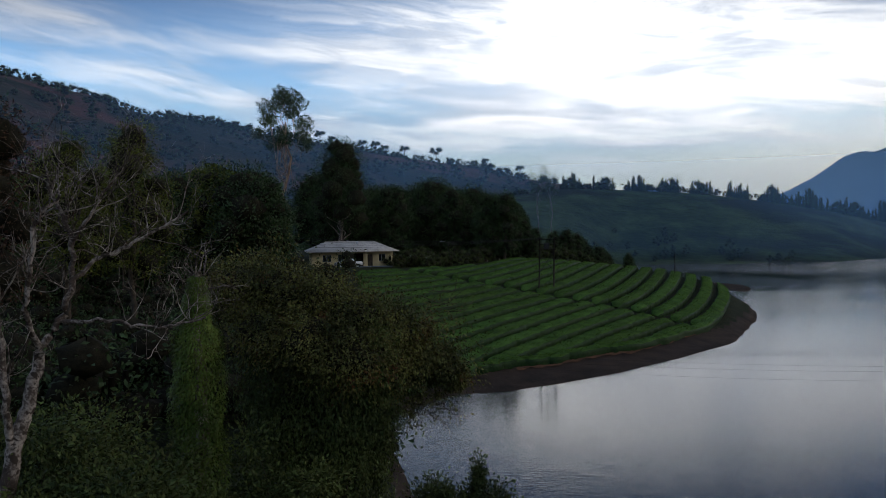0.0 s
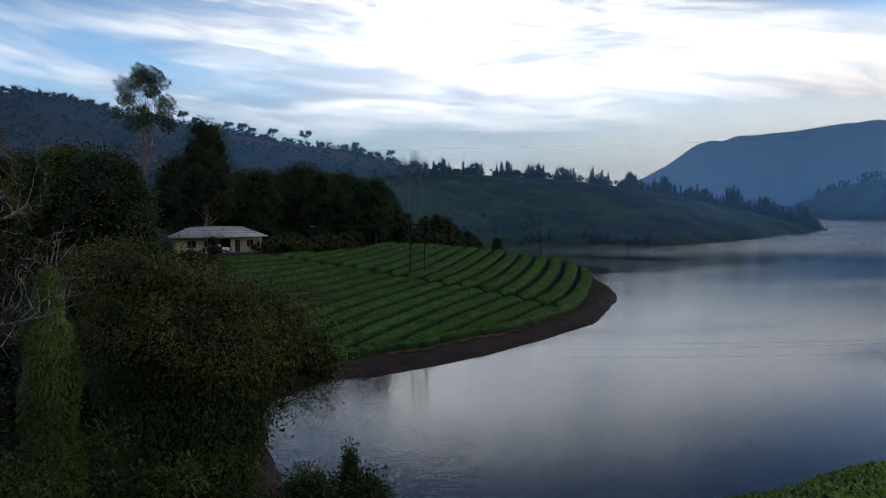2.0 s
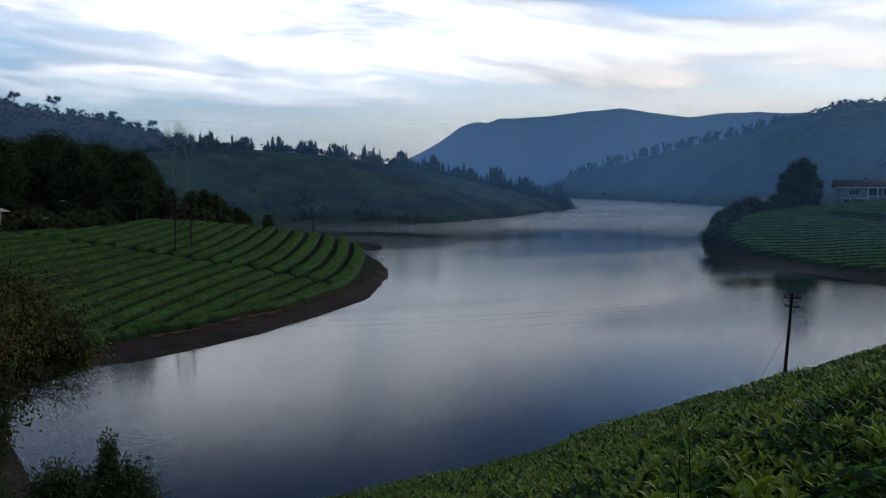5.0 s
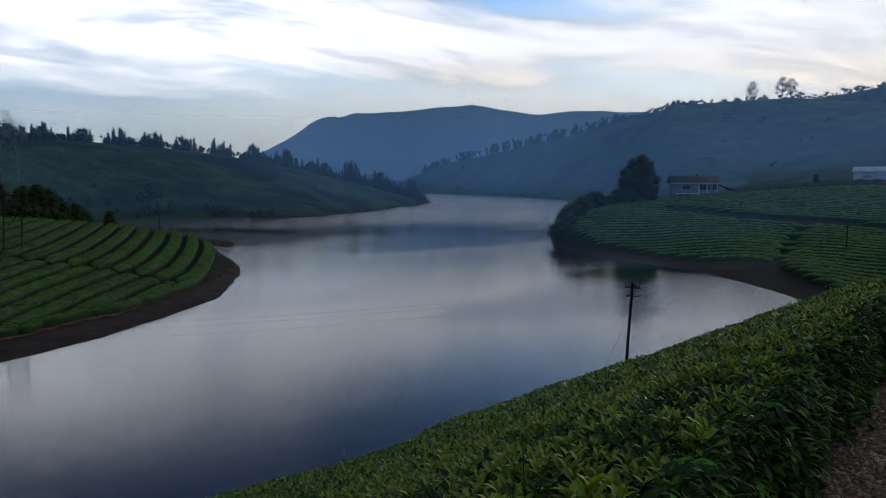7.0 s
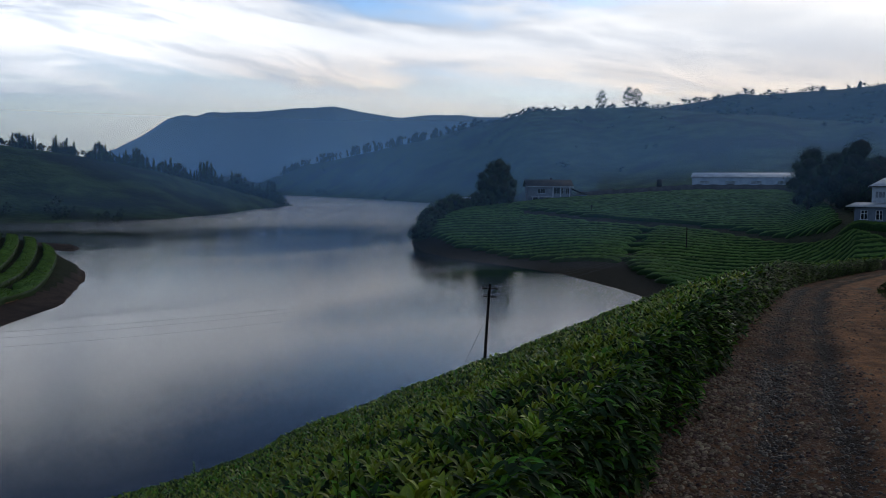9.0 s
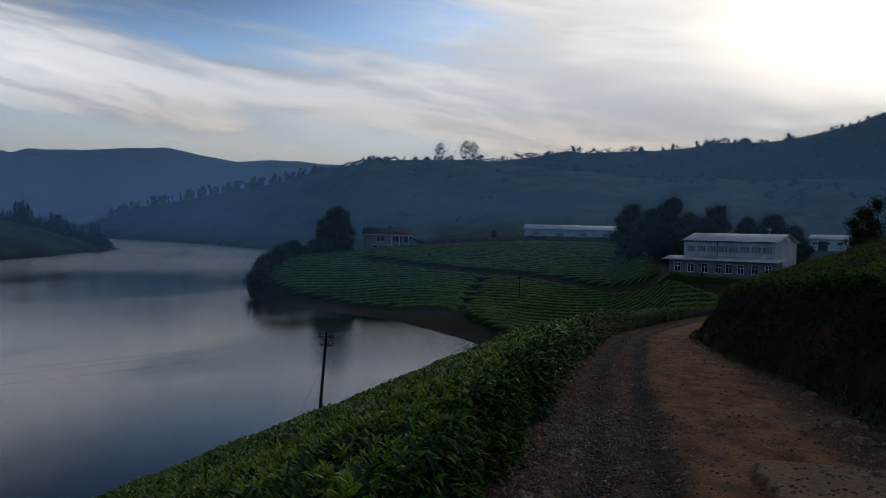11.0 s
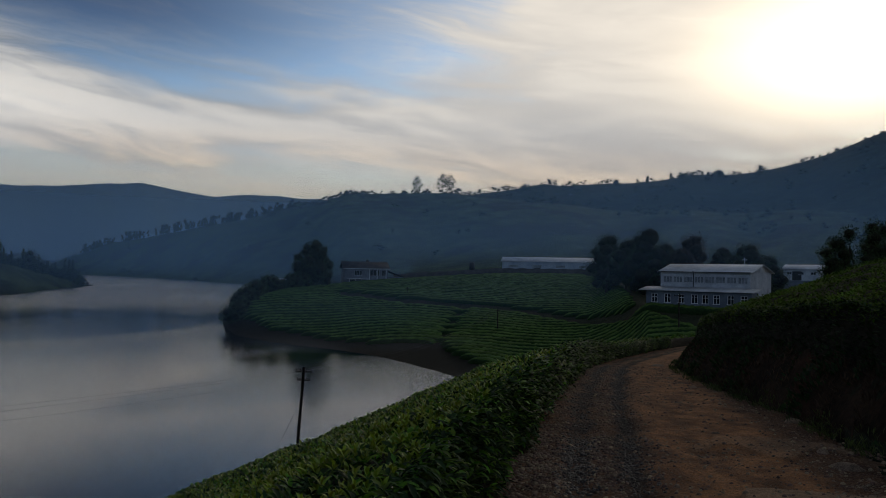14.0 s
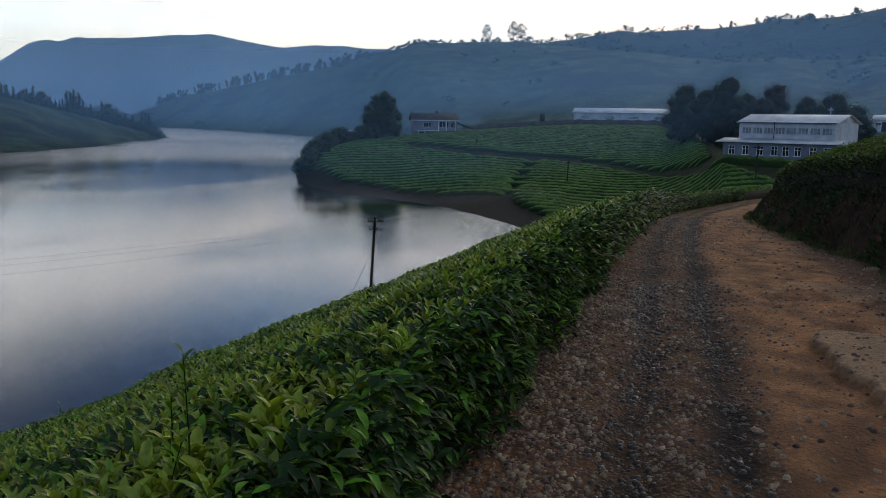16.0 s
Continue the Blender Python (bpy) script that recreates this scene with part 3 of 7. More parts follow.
def tube(path, radii, sides=6, twist=0.0):
    """A tapered tube along a path: verts and tris."""
    path, radii = np.asarray(path, float), np.asarray(radii, float)
    along = unit(np.gradient(path, axis=0))
    ref = np.where(np.abs(along[:, 2:3]) > 0.9, [[1.0, 0, 0]], [[0, 0, 1.0]])
    a = unit(np.cross(along, ref))
    b = np.cross(along, a)
    ang = np.arange(sides) * 2 * math.pi / sides + twist
    v = path[:, None] + radii[:, None, None] * (np.cos(ang)[None, :, None] * a[:, None] + np.sin(ang)[None, :, None] * b[:, None])
    q = grid_faces(len(path), sides, True)
    t = np.vstack([q[:, [0, 1, 2]], q[:, [0, 2, 3]]])
    n = len(path) * sides
    ends = [(0, k, (k + 1) % sides) for k in range(1, sides - 1)] + [(n - sides, n - sides + k + 1, n - sides + k) for k in range(1, sides - 1)]
    return v.reshape(-1, 3), np.vstack([t, ends])


def weld(pieces):
    vs, ts, n = [], [], 0
    for v, t in pieces:
        vs.append(np.asarray(v, float))
        ts.append(np.asarray(t) + n)
        n += len(v)
    return np.vstack(vs), np.vstack(ts)


def box_mesh(name, sx, sy, sz, material, at=(0, 0, 0), bevel=0.0, shape=None):
    """A box on its base centre, with worn edges; shape(x, y, z) may bend it."""
    bm = bmesh.new()
    bmesh.ops.create_cube(bm, size=1.0)
    for v in bm.verts:
        v.co = Vector((v.co.x * sx, v.co.y * sy, (v.co.z + 0.5) * sz))
    if bevel:
        bmesh.ops.bevel(bm, geom=bm.edges[:], offset=bevel, segments=1, affect="EDGES")
    for v in bm.verts:
        if shape:
            v.co = Vector(shape(*v.co))
        v.co += Vector(at)
    me = bpy.data.meshes.new(name)
    bm.to_mesh(me)
    bm.free()
    me.materials.append(material)
    return me


def ground_at(x, y):
    return float(land(x, y))


def wobble(x, y, k=1.0):
    return np.sin(x * 1.9 * k + 1.3 * np.sin(y * 1.1 * k)) * 0.5 + np.sin(y * 2.7 * k + 1.7 * np.sin(x * 1.6 * k)) * 0.5

# ---- the road ----
def road_place(s, u):
    """World x, y from the distance along the road and across it."""
    u = u + 0.006 * np.maximum(s - 22, 0) ** 2
    return s * 0.938 + u * 0.347, 1.15 + s * 0.347 - u * 0.938


def track(s, u):
    """Distance across the road as the wheels go: they drift towards the hedge."""
    return u + 0.045 * np.clip(s - 4, -2, 9) + 0.03 * np.sin(s * 1.7)


def road_height(s, u, crust=False):
    w = track(s, u)
    ruts = -0.04 * np.exp(-((w - 0.74) / 0.15) ** 2) - 0.035 * np.exp(-((w - 1.27) / 0.13) ** 2)
    front = steps(s, [(4, 2.3), (5.4, 2.09), (5.75, 2.02), (6.46, 1.88), (7.2, 1.85), (7.6, 2.3)]) + 0.03 * np.sin(s * 9) + 0.02 * np.sin(s * 23)
    lip = 0.085 * ease((u - front) / 0.03) * ease((7.6 - s) / 0.5) * ease((s - 1) / 2) + 0.03 * ease((u - 1.75 - 0.15 * np.sin(s * 4)) / 0.06) * ease((s - 9.0 - 0.3 * np.sin(u * 7)) / 0.08) * ease((10.1 - s) / 0.3)
    if crust:
        return lip / 0.075
    return road_z(s) + 0.02 + ruts + lip + 0.012 * wobble(s * 2.2, u * 2.2) + 0.006 * wobble(s * 7, u * 7)


def make_road():
    s = np.concatenate([np.arange(-8, 2, 0.12), np.arange(2, 11, 0.035), np.geomspace(11, 75, 180)])
    u = np.arange(-0.35, ROAD_W + 0.45, 0.03)
    S, U = np.meshgrid(s, u, indexing="ij")
    X, Y = road_place(S, U)
    edge = ease((U + 0.35) / 0.25) * ease((ROAD_W + 0.4 - U) / 0.3)
    Z = road_height(S, U) - 0.06 * (1 - edge)
    me = sheet_mesh("road", np.stack([X, Y, Z], -1).reshape(-1, 3), grid_faces(len(s), len(u)), ROAD_MAT)
    layer = me.attributes.new("across", "FLOAT", "POINT")
    layer.data.foreach_set("value", track(S, U).ravel().astype(np.float32))
    layer = me.attributes.new("crust", "FLOAT", "POINT")
    layer.data.foreach_set("value", np.clip(road_height(S, U, True), 0, 1).ravel().astype(np.float32))
    return tagged(new("road", me), "stony orange earth track with damp wheel ruts", "road", kind="structure")


road = make_road()


def lump(rng, sides=6):
    """A worn stone of unit size: verts and tris."""
    v, t = [(0, 0, 0.5)], []
    for ring, (z, r) in enumerate(((0.34, 0.62), (-0.15, 1.0))):
        v += [(r * math.cos(2 * math.pi * (k + 0.5 * ring) / sides) * rng.uniform(0.75, 1.15), r * math.sin(2 * math.pi * (k + 0.5 * ring) / sides) * rng.uniform(0.75, 1.15), z * rng.uniform(0.8, 1.2)) for k in range(sides)]
    t += [(0, 1 + k, 1 + (k + 1) % sides) for k in range(sides)]
    for k in range(sides):
        a, b, c, d = 1 + k, 1 + (k + 1) % sides, 1 + sides + k, 1 + sides + (k + 1) % sides
        t += [(a, c, b), (b, c, d)]
    return np.array(v), np.array(t)


def make_gravel(damp):
    """Loose stones: on the dry strips, or the darker damp ones left in the wheel ruts."""
    rng = np.random.default_rng(4 + damp)
    kinds = [lump(rng) for _ in range(6)]
    pieces = []
    for n, s0, s1, lo, hi in ((17000, 1.5, 9.5, 0.009, 0.032), (9000, 7, 26, 0.014, 0.038)):
        s = rng.uniform(s0, s1, n)
        band = rng.random(n)
        u = np.where(band < 0.62, rng.beta(1.3, 1.8, n) * 1.6 - 0.15, np.where(band < 0.8, rng.uniform(1.2, ROAD_W, n), bank_edge(s) - 0.25 + rng.normal(0, 0.4, n)))
        size = lo + (hi - lo) * rng.random(n) ** 2.2
        w = track(s, u)
        rut = np.exp(-((w - 0.74) / 0.17) ** 2) + np.exp(-((w - 1.27) / 0.15) ** 2)
        keep = (rng.random(n) < rut * 1.3 - 0.2) if damp else (rng.random(n) > rut * 1.1) & ((w < 1.5) | (rng.random(n) < 0.42))
        s, u, size = s[keep], u[keep], size[keep]
        n = len(s)
        x, y = road_place(s, u)
        z = road_height(s, u)
        spin = rng.uniform(0, 6.28, n)
        for k, (v, t) in enumerate(kinds):
            pick = np.arange(n) % len(kinds) == k
            c, sn = np.cos(spin[pick]), np.sin(spin[pick])
            p = v[None] * size[pick, None, None]
            q = np.stack([p[..., 0] * c[:, None] - p[..., 1] * sn[:, None], (p[..., 0] * sn[:, None] + p[..., 1] * c[:, None]) * 0.8, p[..., 2]], -1)
            q += np.stack([x[pick], y[pick], z[pick]], -1)[:, None]
            pieces.append((q.reshape(-1, 3), (t[None] + np.arange(pick.sum())[:, None, None] * len(v)).reshape(-1, 3)))
    v, t = weld(pieces)
    label = "dark damp stones in the wheel ruts" if damp else "loose grey and brown road stones on the track"
    return tagged(new("gravel", fast_mesh("gravel", v, t, DAMP_STONE if damp else STONE)), label, "gravel", kind="stuff")


for _damp in (False, True):
    make_gravel(_damp)


def make_stones():
    """Larger loose stones that lie singly on the track and under the bank."""
    rng = np.random.default_rng(6)
    meshes = [fast_mesh("stone", *lump(rng, 8), STONE) for _ in range(4)]
    spots = [(27.9, 1.75, 0.34, 0.25), (14.2, 2.9, 0.09, 0.6), (11.4, 3.05, 0.14, 0.6), (9.3, 2.95, 0.10, 0.7), (8.6, 3.0, 0.16, 0.6), (16.5, 2.2, 0.13, 0.4), (19.0, 1.9, 0.10, 0.4), (13.0, 1.75, 0.09, 0.4), (6.2, 1.55, 0.05, 0.6), (4.9, 1.35, 0.045, 0.6), (10.2, 2.0, 0.06, 0.5), (22.0, 2.5, 0.12, 0.5), (5.4, 0.35, 0.05, 0.7), (7.0, 2.75, 0.07, 0.6)]
    for k, (s, u, r, flat) in enumerate(spots):
        x, y = road_place(s, u)
        ob = tagged(new("stone", meshes[k % 4]), "loose weathered stone lying on the track", "stone", "loose stones on the track")
        ob.matrix_basis = pose(float(x), float(y), float(road_height(s, u)) + r * flat * 0.1, 0, 0, 67 * k) @ Matrix.Diagonal((r, r * 0.7, r * flat, 1))


make_stones()

# ---- tea hedge beside the road ----
def hedge_top(x, y):
    d, th = np.hypot(x, y), np.degrees(np.arctan2(x, y))
    s, u = road_axes(x, y)
    verge = road_z(s) + steps(s, [(0, 0.62), (6, 0.60), (10, 0.55), (18, 0.56), (30, 0.62), (60, 0.65)]) - 0.47 * np.maximum(-u - 0.7, 0)
    return np.maximum(slope_top(th, d) - 0.1, verge) + 0.04 * wobble(x * 1.5, y * 1.5) + 0.035 * wobble(x * 3.3, y * 3.3) + 0.02 * wobble(x * 9, y * 9) - 0.06


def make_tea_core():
    """The bushes' shaded inside as a dark-coloured rounded mass under the leaves, from the road's edge down the slope.
    """
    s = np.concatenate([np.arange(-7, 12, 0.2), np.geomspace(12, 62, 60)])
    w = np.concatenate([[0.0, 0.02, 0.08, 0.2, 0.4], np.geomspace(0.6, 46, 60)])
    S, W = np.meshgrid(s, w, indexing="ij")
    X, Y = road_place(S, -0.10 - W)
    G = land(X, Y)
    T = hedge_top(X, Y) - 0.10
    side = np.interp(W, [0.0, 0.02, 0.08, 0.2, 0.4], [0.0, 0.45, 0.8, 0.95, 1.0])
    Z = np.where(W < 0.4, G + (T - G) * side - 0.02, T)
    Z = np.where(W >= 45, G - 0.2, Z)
    return fast_mesh("stems", np.stack([X, Y, Z], -1).reshape(-1, 3), grid_faces(len(s), len(w)), TWIG_SHADE, True)


tea = thing("tea_hedge", "clipped tea bushes with glossy green leaves beside the track", "tea bush")
part("stem_mass", make_tea_core(), tea, "dark mass standing for shade among the tea stems", "stuff")


def tea_layer(rng, n, near, far, size, shape, tris, span, raise_by=0.0, upright=0.25, patchy=False):
    """Places for leaves on the hedge between two distances from the hedge's thick near end."""
    d = np.sqrt(rng.uniform(near ** 2, far ** 2, n))
    th = np.radians(rng.uniform(*span, n))
    x, y = d * np.sin(th), d * np.cos(th)
    s, u = road_axes(x, y)
    ok = u < -0.06
    if patchy:
        ok &= wobble(x * 2.3, y * 2.3) + 0.5 * wobble(x * 5, y * 5) > 0.05
    x, y, u = x[ok], y[ok], u[ok]
    k = len(x)
    z = hedge_top(x, y) - 0.12 + raise_by + rng.uniform(0, 0.12, k)
    ang = rng.uniform(0, 6.28, k)
    lift = rng.uniform(upright, upright + 1.1, k)
    way = np.stack([np.cos(ang), np.sin(ang), lift], -1)
    face = np.stack([np.cos(ang + 3.14) * 0.6, np.sin(ang + 3.14) * 0.6, np.ones(k)], -1) + rng.normal(0, 0.25, (k, 3))
    return strew(np.stack([x, y, z], -1), way, face, size * rng.uniform(0.6, 1.25, k), shape, tris)


def rosettes(rng, n, near, far, size, span):
    """Plucking shoots: five young leaves round each upright tip."""
    d = np.sqrt(rng.uniform(near ** 2, far ** 2, n))
    th = np.radians(rng.uniform(*span, n))
    x, y = d * np.sin(th), d * np.cos(th)
    ok = (road_axes(x, y)[1] < -0.12) & (wobble(x * 2.3, y * 2.3) + 0.5 * wobble(x * 5, y * 5) > -0.35)
    x, y = x[ok], y[ok]
    k = len(x)
    z = hedge_top(x, y) - 0.05 + rng.uniform(-0.02, 0.05, k)
    spin, lean = rng.uniform(0, 6.28, k), rng.normal(0, 0.18, (k, 2))
    out = []
    for j in range(5):
        ang = spin + 2.4 * j + rng.normal(0, 0.2, k)
        lift = (0.7, 0.9, 1.3, 1.9, 3.2)[j] * rng.uniform(0.7, 1.2, k)
        way = np.stack([np.cos(ang) + lean[:, 0], np.sin(ang) + lean[:, 1], lift], -1)
        face = np.stack([-np.cos(ang), -np.sin(ang), np.full(k, 0.6)], -1) + rng.normal(0, 0.15, (k, 3))
        out.append(strew(np.stack([x, y, z + 0.008 * j], -1), way, face, size * (1.1, 1.0, 0.9, 0.75, 0.6)[j] * rng.uniform(0.75, 1.15, k), LEAF, LEAF_TRIS))
    return weld(out)


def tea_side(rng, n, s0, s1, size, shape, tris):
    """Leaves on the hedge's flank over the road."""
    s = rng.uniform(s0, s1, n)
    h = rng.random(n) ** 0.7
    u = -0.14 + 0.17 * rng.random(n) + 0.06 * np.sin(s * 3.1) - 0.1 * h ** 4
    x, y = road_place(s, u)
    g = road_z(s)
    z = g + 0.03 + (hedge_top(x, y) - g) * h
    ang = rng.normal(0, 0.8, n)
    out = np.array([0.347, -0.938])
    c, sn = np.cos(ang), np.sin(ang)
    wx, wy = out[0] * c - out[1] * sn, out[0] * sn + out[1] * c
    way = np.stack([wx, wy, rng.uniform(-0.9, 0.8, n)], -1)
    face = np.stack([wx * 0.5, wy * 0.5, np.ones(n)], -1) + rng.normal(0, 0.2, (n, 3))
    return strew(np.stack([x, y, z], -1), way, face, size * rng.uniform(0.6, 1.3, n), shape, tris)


def make_tea_leaves():
    rng = np.random.default_rng(11)
    view = (12, 76)
    full = [tea_layer(rng, 15000, 1.4, 5.5, 0.082, LEAF, LEAF_TRIS, view, -0.04), tea_layer(rng, 46000, 5.0, 13, 0.068, CHIP, CHIP_TRIS, view),
            tea_layer(rng, 84000, 12, 30, 0.095, CHIP, CHIP_TRIS, view), tea_layer(rng, 80000, 28, 66, 0.16, CHIP, CHIP_TRIS, view),
            tea_side(rng, 4200, 0, 9, 0.085, LEAF, LEAF_TRIS), tea_side(rng, 14000, 8, 45, 0.085, CHIP, CHIP_TRIS)]
    part("leaves", fast_mesh("tea_leaves", *weld(full), TEA_LEAF, True), tea, "glossy mid-green tea leaves", "stuff")
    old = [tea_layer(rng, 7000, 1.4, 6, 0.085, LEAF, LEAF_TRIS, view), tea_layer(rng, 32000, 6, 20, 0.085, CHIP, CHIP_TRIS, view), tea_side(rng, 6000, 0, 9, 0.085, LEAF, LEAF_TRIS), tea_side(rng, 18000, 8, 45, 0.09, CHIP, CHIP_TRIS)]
    part("old_leaves", fast_mesh("old_tea_leaves", *weld(old), TEA_OLD_SHADE, True), tea, "dark older tea leaves low on the flank", "stuff")
    young = [rosettes(rng, 900, 1.4, 4.0, 0.098, view), rosettes(rng, 2600, 3.6, 8.5, 0.088, view), tea_layer(rng, 26000, 6, 15, 0.06, CHIP, CHIP_TRIS, view, 0.02, 0.6), tea_layer(rng, 24000, 14, 45, 0.1, CHIP, CHIP_TRIS, view, 0.02)]
    part("young_leaves", fast_mesh("young_tea_leaves", *weld(young), TEA_SHOOT, True), tea, "pale yellow-green young tea leaves", "stuff")


make_tea_leaves()


def make_shoots():
    """Young shoots of the nearest bush, leaf by leaf."""
    rng = np.random.default_rng(23)
    shapes = [fast_mesh("shoot_leaf", *strew(np.zeros((1, 3)), np.array([[0, 1.0, 0.1 * k]]), np.array([[0, 0, 1.0]]), np.array([1.0]), LEAF * (1, 1, 1.0 + 0.6 * k), LEAF_TRIS), TEA_SHOOT, True) for k in range(4)]
    for k in range(56):
        x, y = 1.2 + 1.3 * rng.random(), 1.75 + 0.75 * rng.random()
        if road_axes(x, y)[1] > -0.3:
            continue
        z, spin = float(hedge_top(x, y)) - 0.02, rng.uniform(0, 360)
        for j in range(4):
            size = rng.uniform(0.07, 0.125)
            ob = part("leaf", shapes[int(rng.integers(4))], tea)
            ob.matrix_basis = pose(x, y, z + 0.012 * j, 0, 0, spin + 137 * j) @ pose(0, 0, 0, rng.uniform(35, 72)) @ Matrix.Scale(size, 4)


make_shoots()

# ---- bank across the road, with tea on its brow ----
def make_bank():
    s = np.concatenate([np.arange(2, 26, 0.16), np.geomspace(26, 60, 40)])
    k = np.concatenate([np.arange(0, 1.5, 0.08), np.geomspace(1.5, 22, 30)])
    S, K = np.meshgrid(s, k, indexing="ij")
    X, Y = road_place(S, bank_edge(S) + 0.05 + K)
    Z = land(X, Y) + 0.03 + (0.05 * wobble(X * 3, Y * 3) + 0.03 * wobble(X * 9, Y * 9)) * ease(K / 0.3) * ease((1.6 - K) / 0.3) - 0.08 * ease((0.08 - K) / 0.08)
    me = sheet_mesh("bank", np.stack([X, Y, Z], -1).reshape(-1, 3), grid_faces(len(s), len(k)), DARK_SOIL)
    return tagged(new("bank", me), "dark cut earth bank beside the track", "bank", kind="structure")


bank = make_bank()
bank_tea = thing("tea_hedge", "tea bushes on the brow of the cut bank", "tea bush")


def brow_top(x, y):
    s, u = road_axes(x, y)
    return land(x, y) + (0.5 + 0.06 * wobble(x, y) + 0.04 * wobble(x * 3, y * 3)) * ease((u - bank_edge(s) - 0.50) / 0.26)


def make_bank_tea():
    rng = np.random.default_rng(31)
    s = np.concatenate([np.arange(2, 26, 0.25), np.geomspace(26, 60, 40)])
    w = np.concatenate([np.arange(0.48, 1.6, 0.06), np.geomspace(1.4, 20, 30)])
    S, W = np.meshgrid(s, w, indexing="ij")
    X, Y = road_place(S, bank_edge(S) + W)
    Z = brow_top(X, Y) - 0.06
    # the brow bushes' inner shade is put into this dark-coloured mass
    part("stem_mass", fast_mesh("bank_stem_shade", np.stack([X, Y, Z], -1).reshape(-1, 3), grid_faces(len(s), len(w)), TWIG_SHADE, True), bank_tea, "dark mass standing for shade among the tea stems", "stuff")
    for name, mat, label, n, size in (("leaves", TEA_BROW, "green tea leaves", 110000, 0.07), ("old_leaves", TEA_OLD_SHADE, "dark older tea leaves", 22000, 0.07)):
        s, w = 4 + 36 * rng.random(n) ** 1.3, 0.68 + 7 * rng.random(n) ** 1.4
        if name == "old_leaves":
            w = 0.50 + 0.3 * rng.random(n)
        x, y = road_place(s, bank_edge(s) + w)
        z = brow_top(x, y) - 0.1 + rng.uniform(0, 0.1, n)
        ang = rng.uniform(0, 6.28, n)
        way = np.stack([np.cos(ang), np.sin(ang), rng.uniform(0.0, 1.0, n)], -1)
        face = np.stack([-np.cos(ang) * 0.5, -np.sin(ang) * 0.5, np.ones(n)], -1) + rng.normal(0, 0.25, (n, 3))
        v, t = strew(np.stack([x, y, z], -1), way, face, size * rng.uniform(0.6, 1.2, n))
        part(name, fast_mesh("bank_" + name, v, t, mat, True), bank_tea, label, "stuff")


make_bank_tea()


def make_bank_scrub(label, leaf, n, size, lo, hi, seed, blade=False):
    """Weeds, dry stalks and litter on the face of the cut bank and along its foot."""
    rng = np.random.default_rng(seed)
    s = 3 + 34 * rng.random(n) ** 1.4
    w = lo + (hi - lo) * rng.random(n)
    x, y = road_place(s, bank_edge(s) + w)
    ok = wobble(x * 1.3 + seed, y * 1.3) + 0.6 * wobble(x * 4.1, y * 4.1) > 0.1
    s, w, x, y = s[ok], w[ok], x[ok], y[ok]
    k = len(s)
    z = np.maximum(land(x, y), road_z(s)) + 0.02 + 0.05 * rng.random(k)
    ang = rng.uniform(0, 6.28, k)
    out = np.stack([np.full(k, -0.347), np.full(k, 0.938), np.full(k, 0.5)], -1) * (0.2 if blade else 0.7)
    way = out + np.stack([np.cos(ang) * 0.5, np.sin(ang) * 0.5, rng.uniform(0.2, 1.3 if blade else 0.7, k)], -1)
    shape = CHIP * (0.3, 1.0, 1.0) if blade else CHIP
    v, t = strew(np.stack([x, y, z], -1), way, out + rng.normal(0, 0.5, (k, 3)) + [0, 0, 0.5], size * rng.uniform(0.5, 1.4, k), shape)
    return tagged(new("bank_scrub", fast_mesh("bank_scrub", v, t, leaf)), label, "weeds", kind="stuff")


make_bank_scrub("dark weeds on the face of the cut bank", TEA_OLD_SHADE, 15000, 0.075, 0.0, 0.75, 51)
make_bank_scrub("dry brown stalks on the face of the cut bank", RUST_LEAF, 16000, 0.10, 0.0, 0.8, 52, True)
make_bank_scrub("short green grass along the foot of the bank", SCRUB_LEAF, 9000, 0.085, -0.22, 0.12, 53, True)

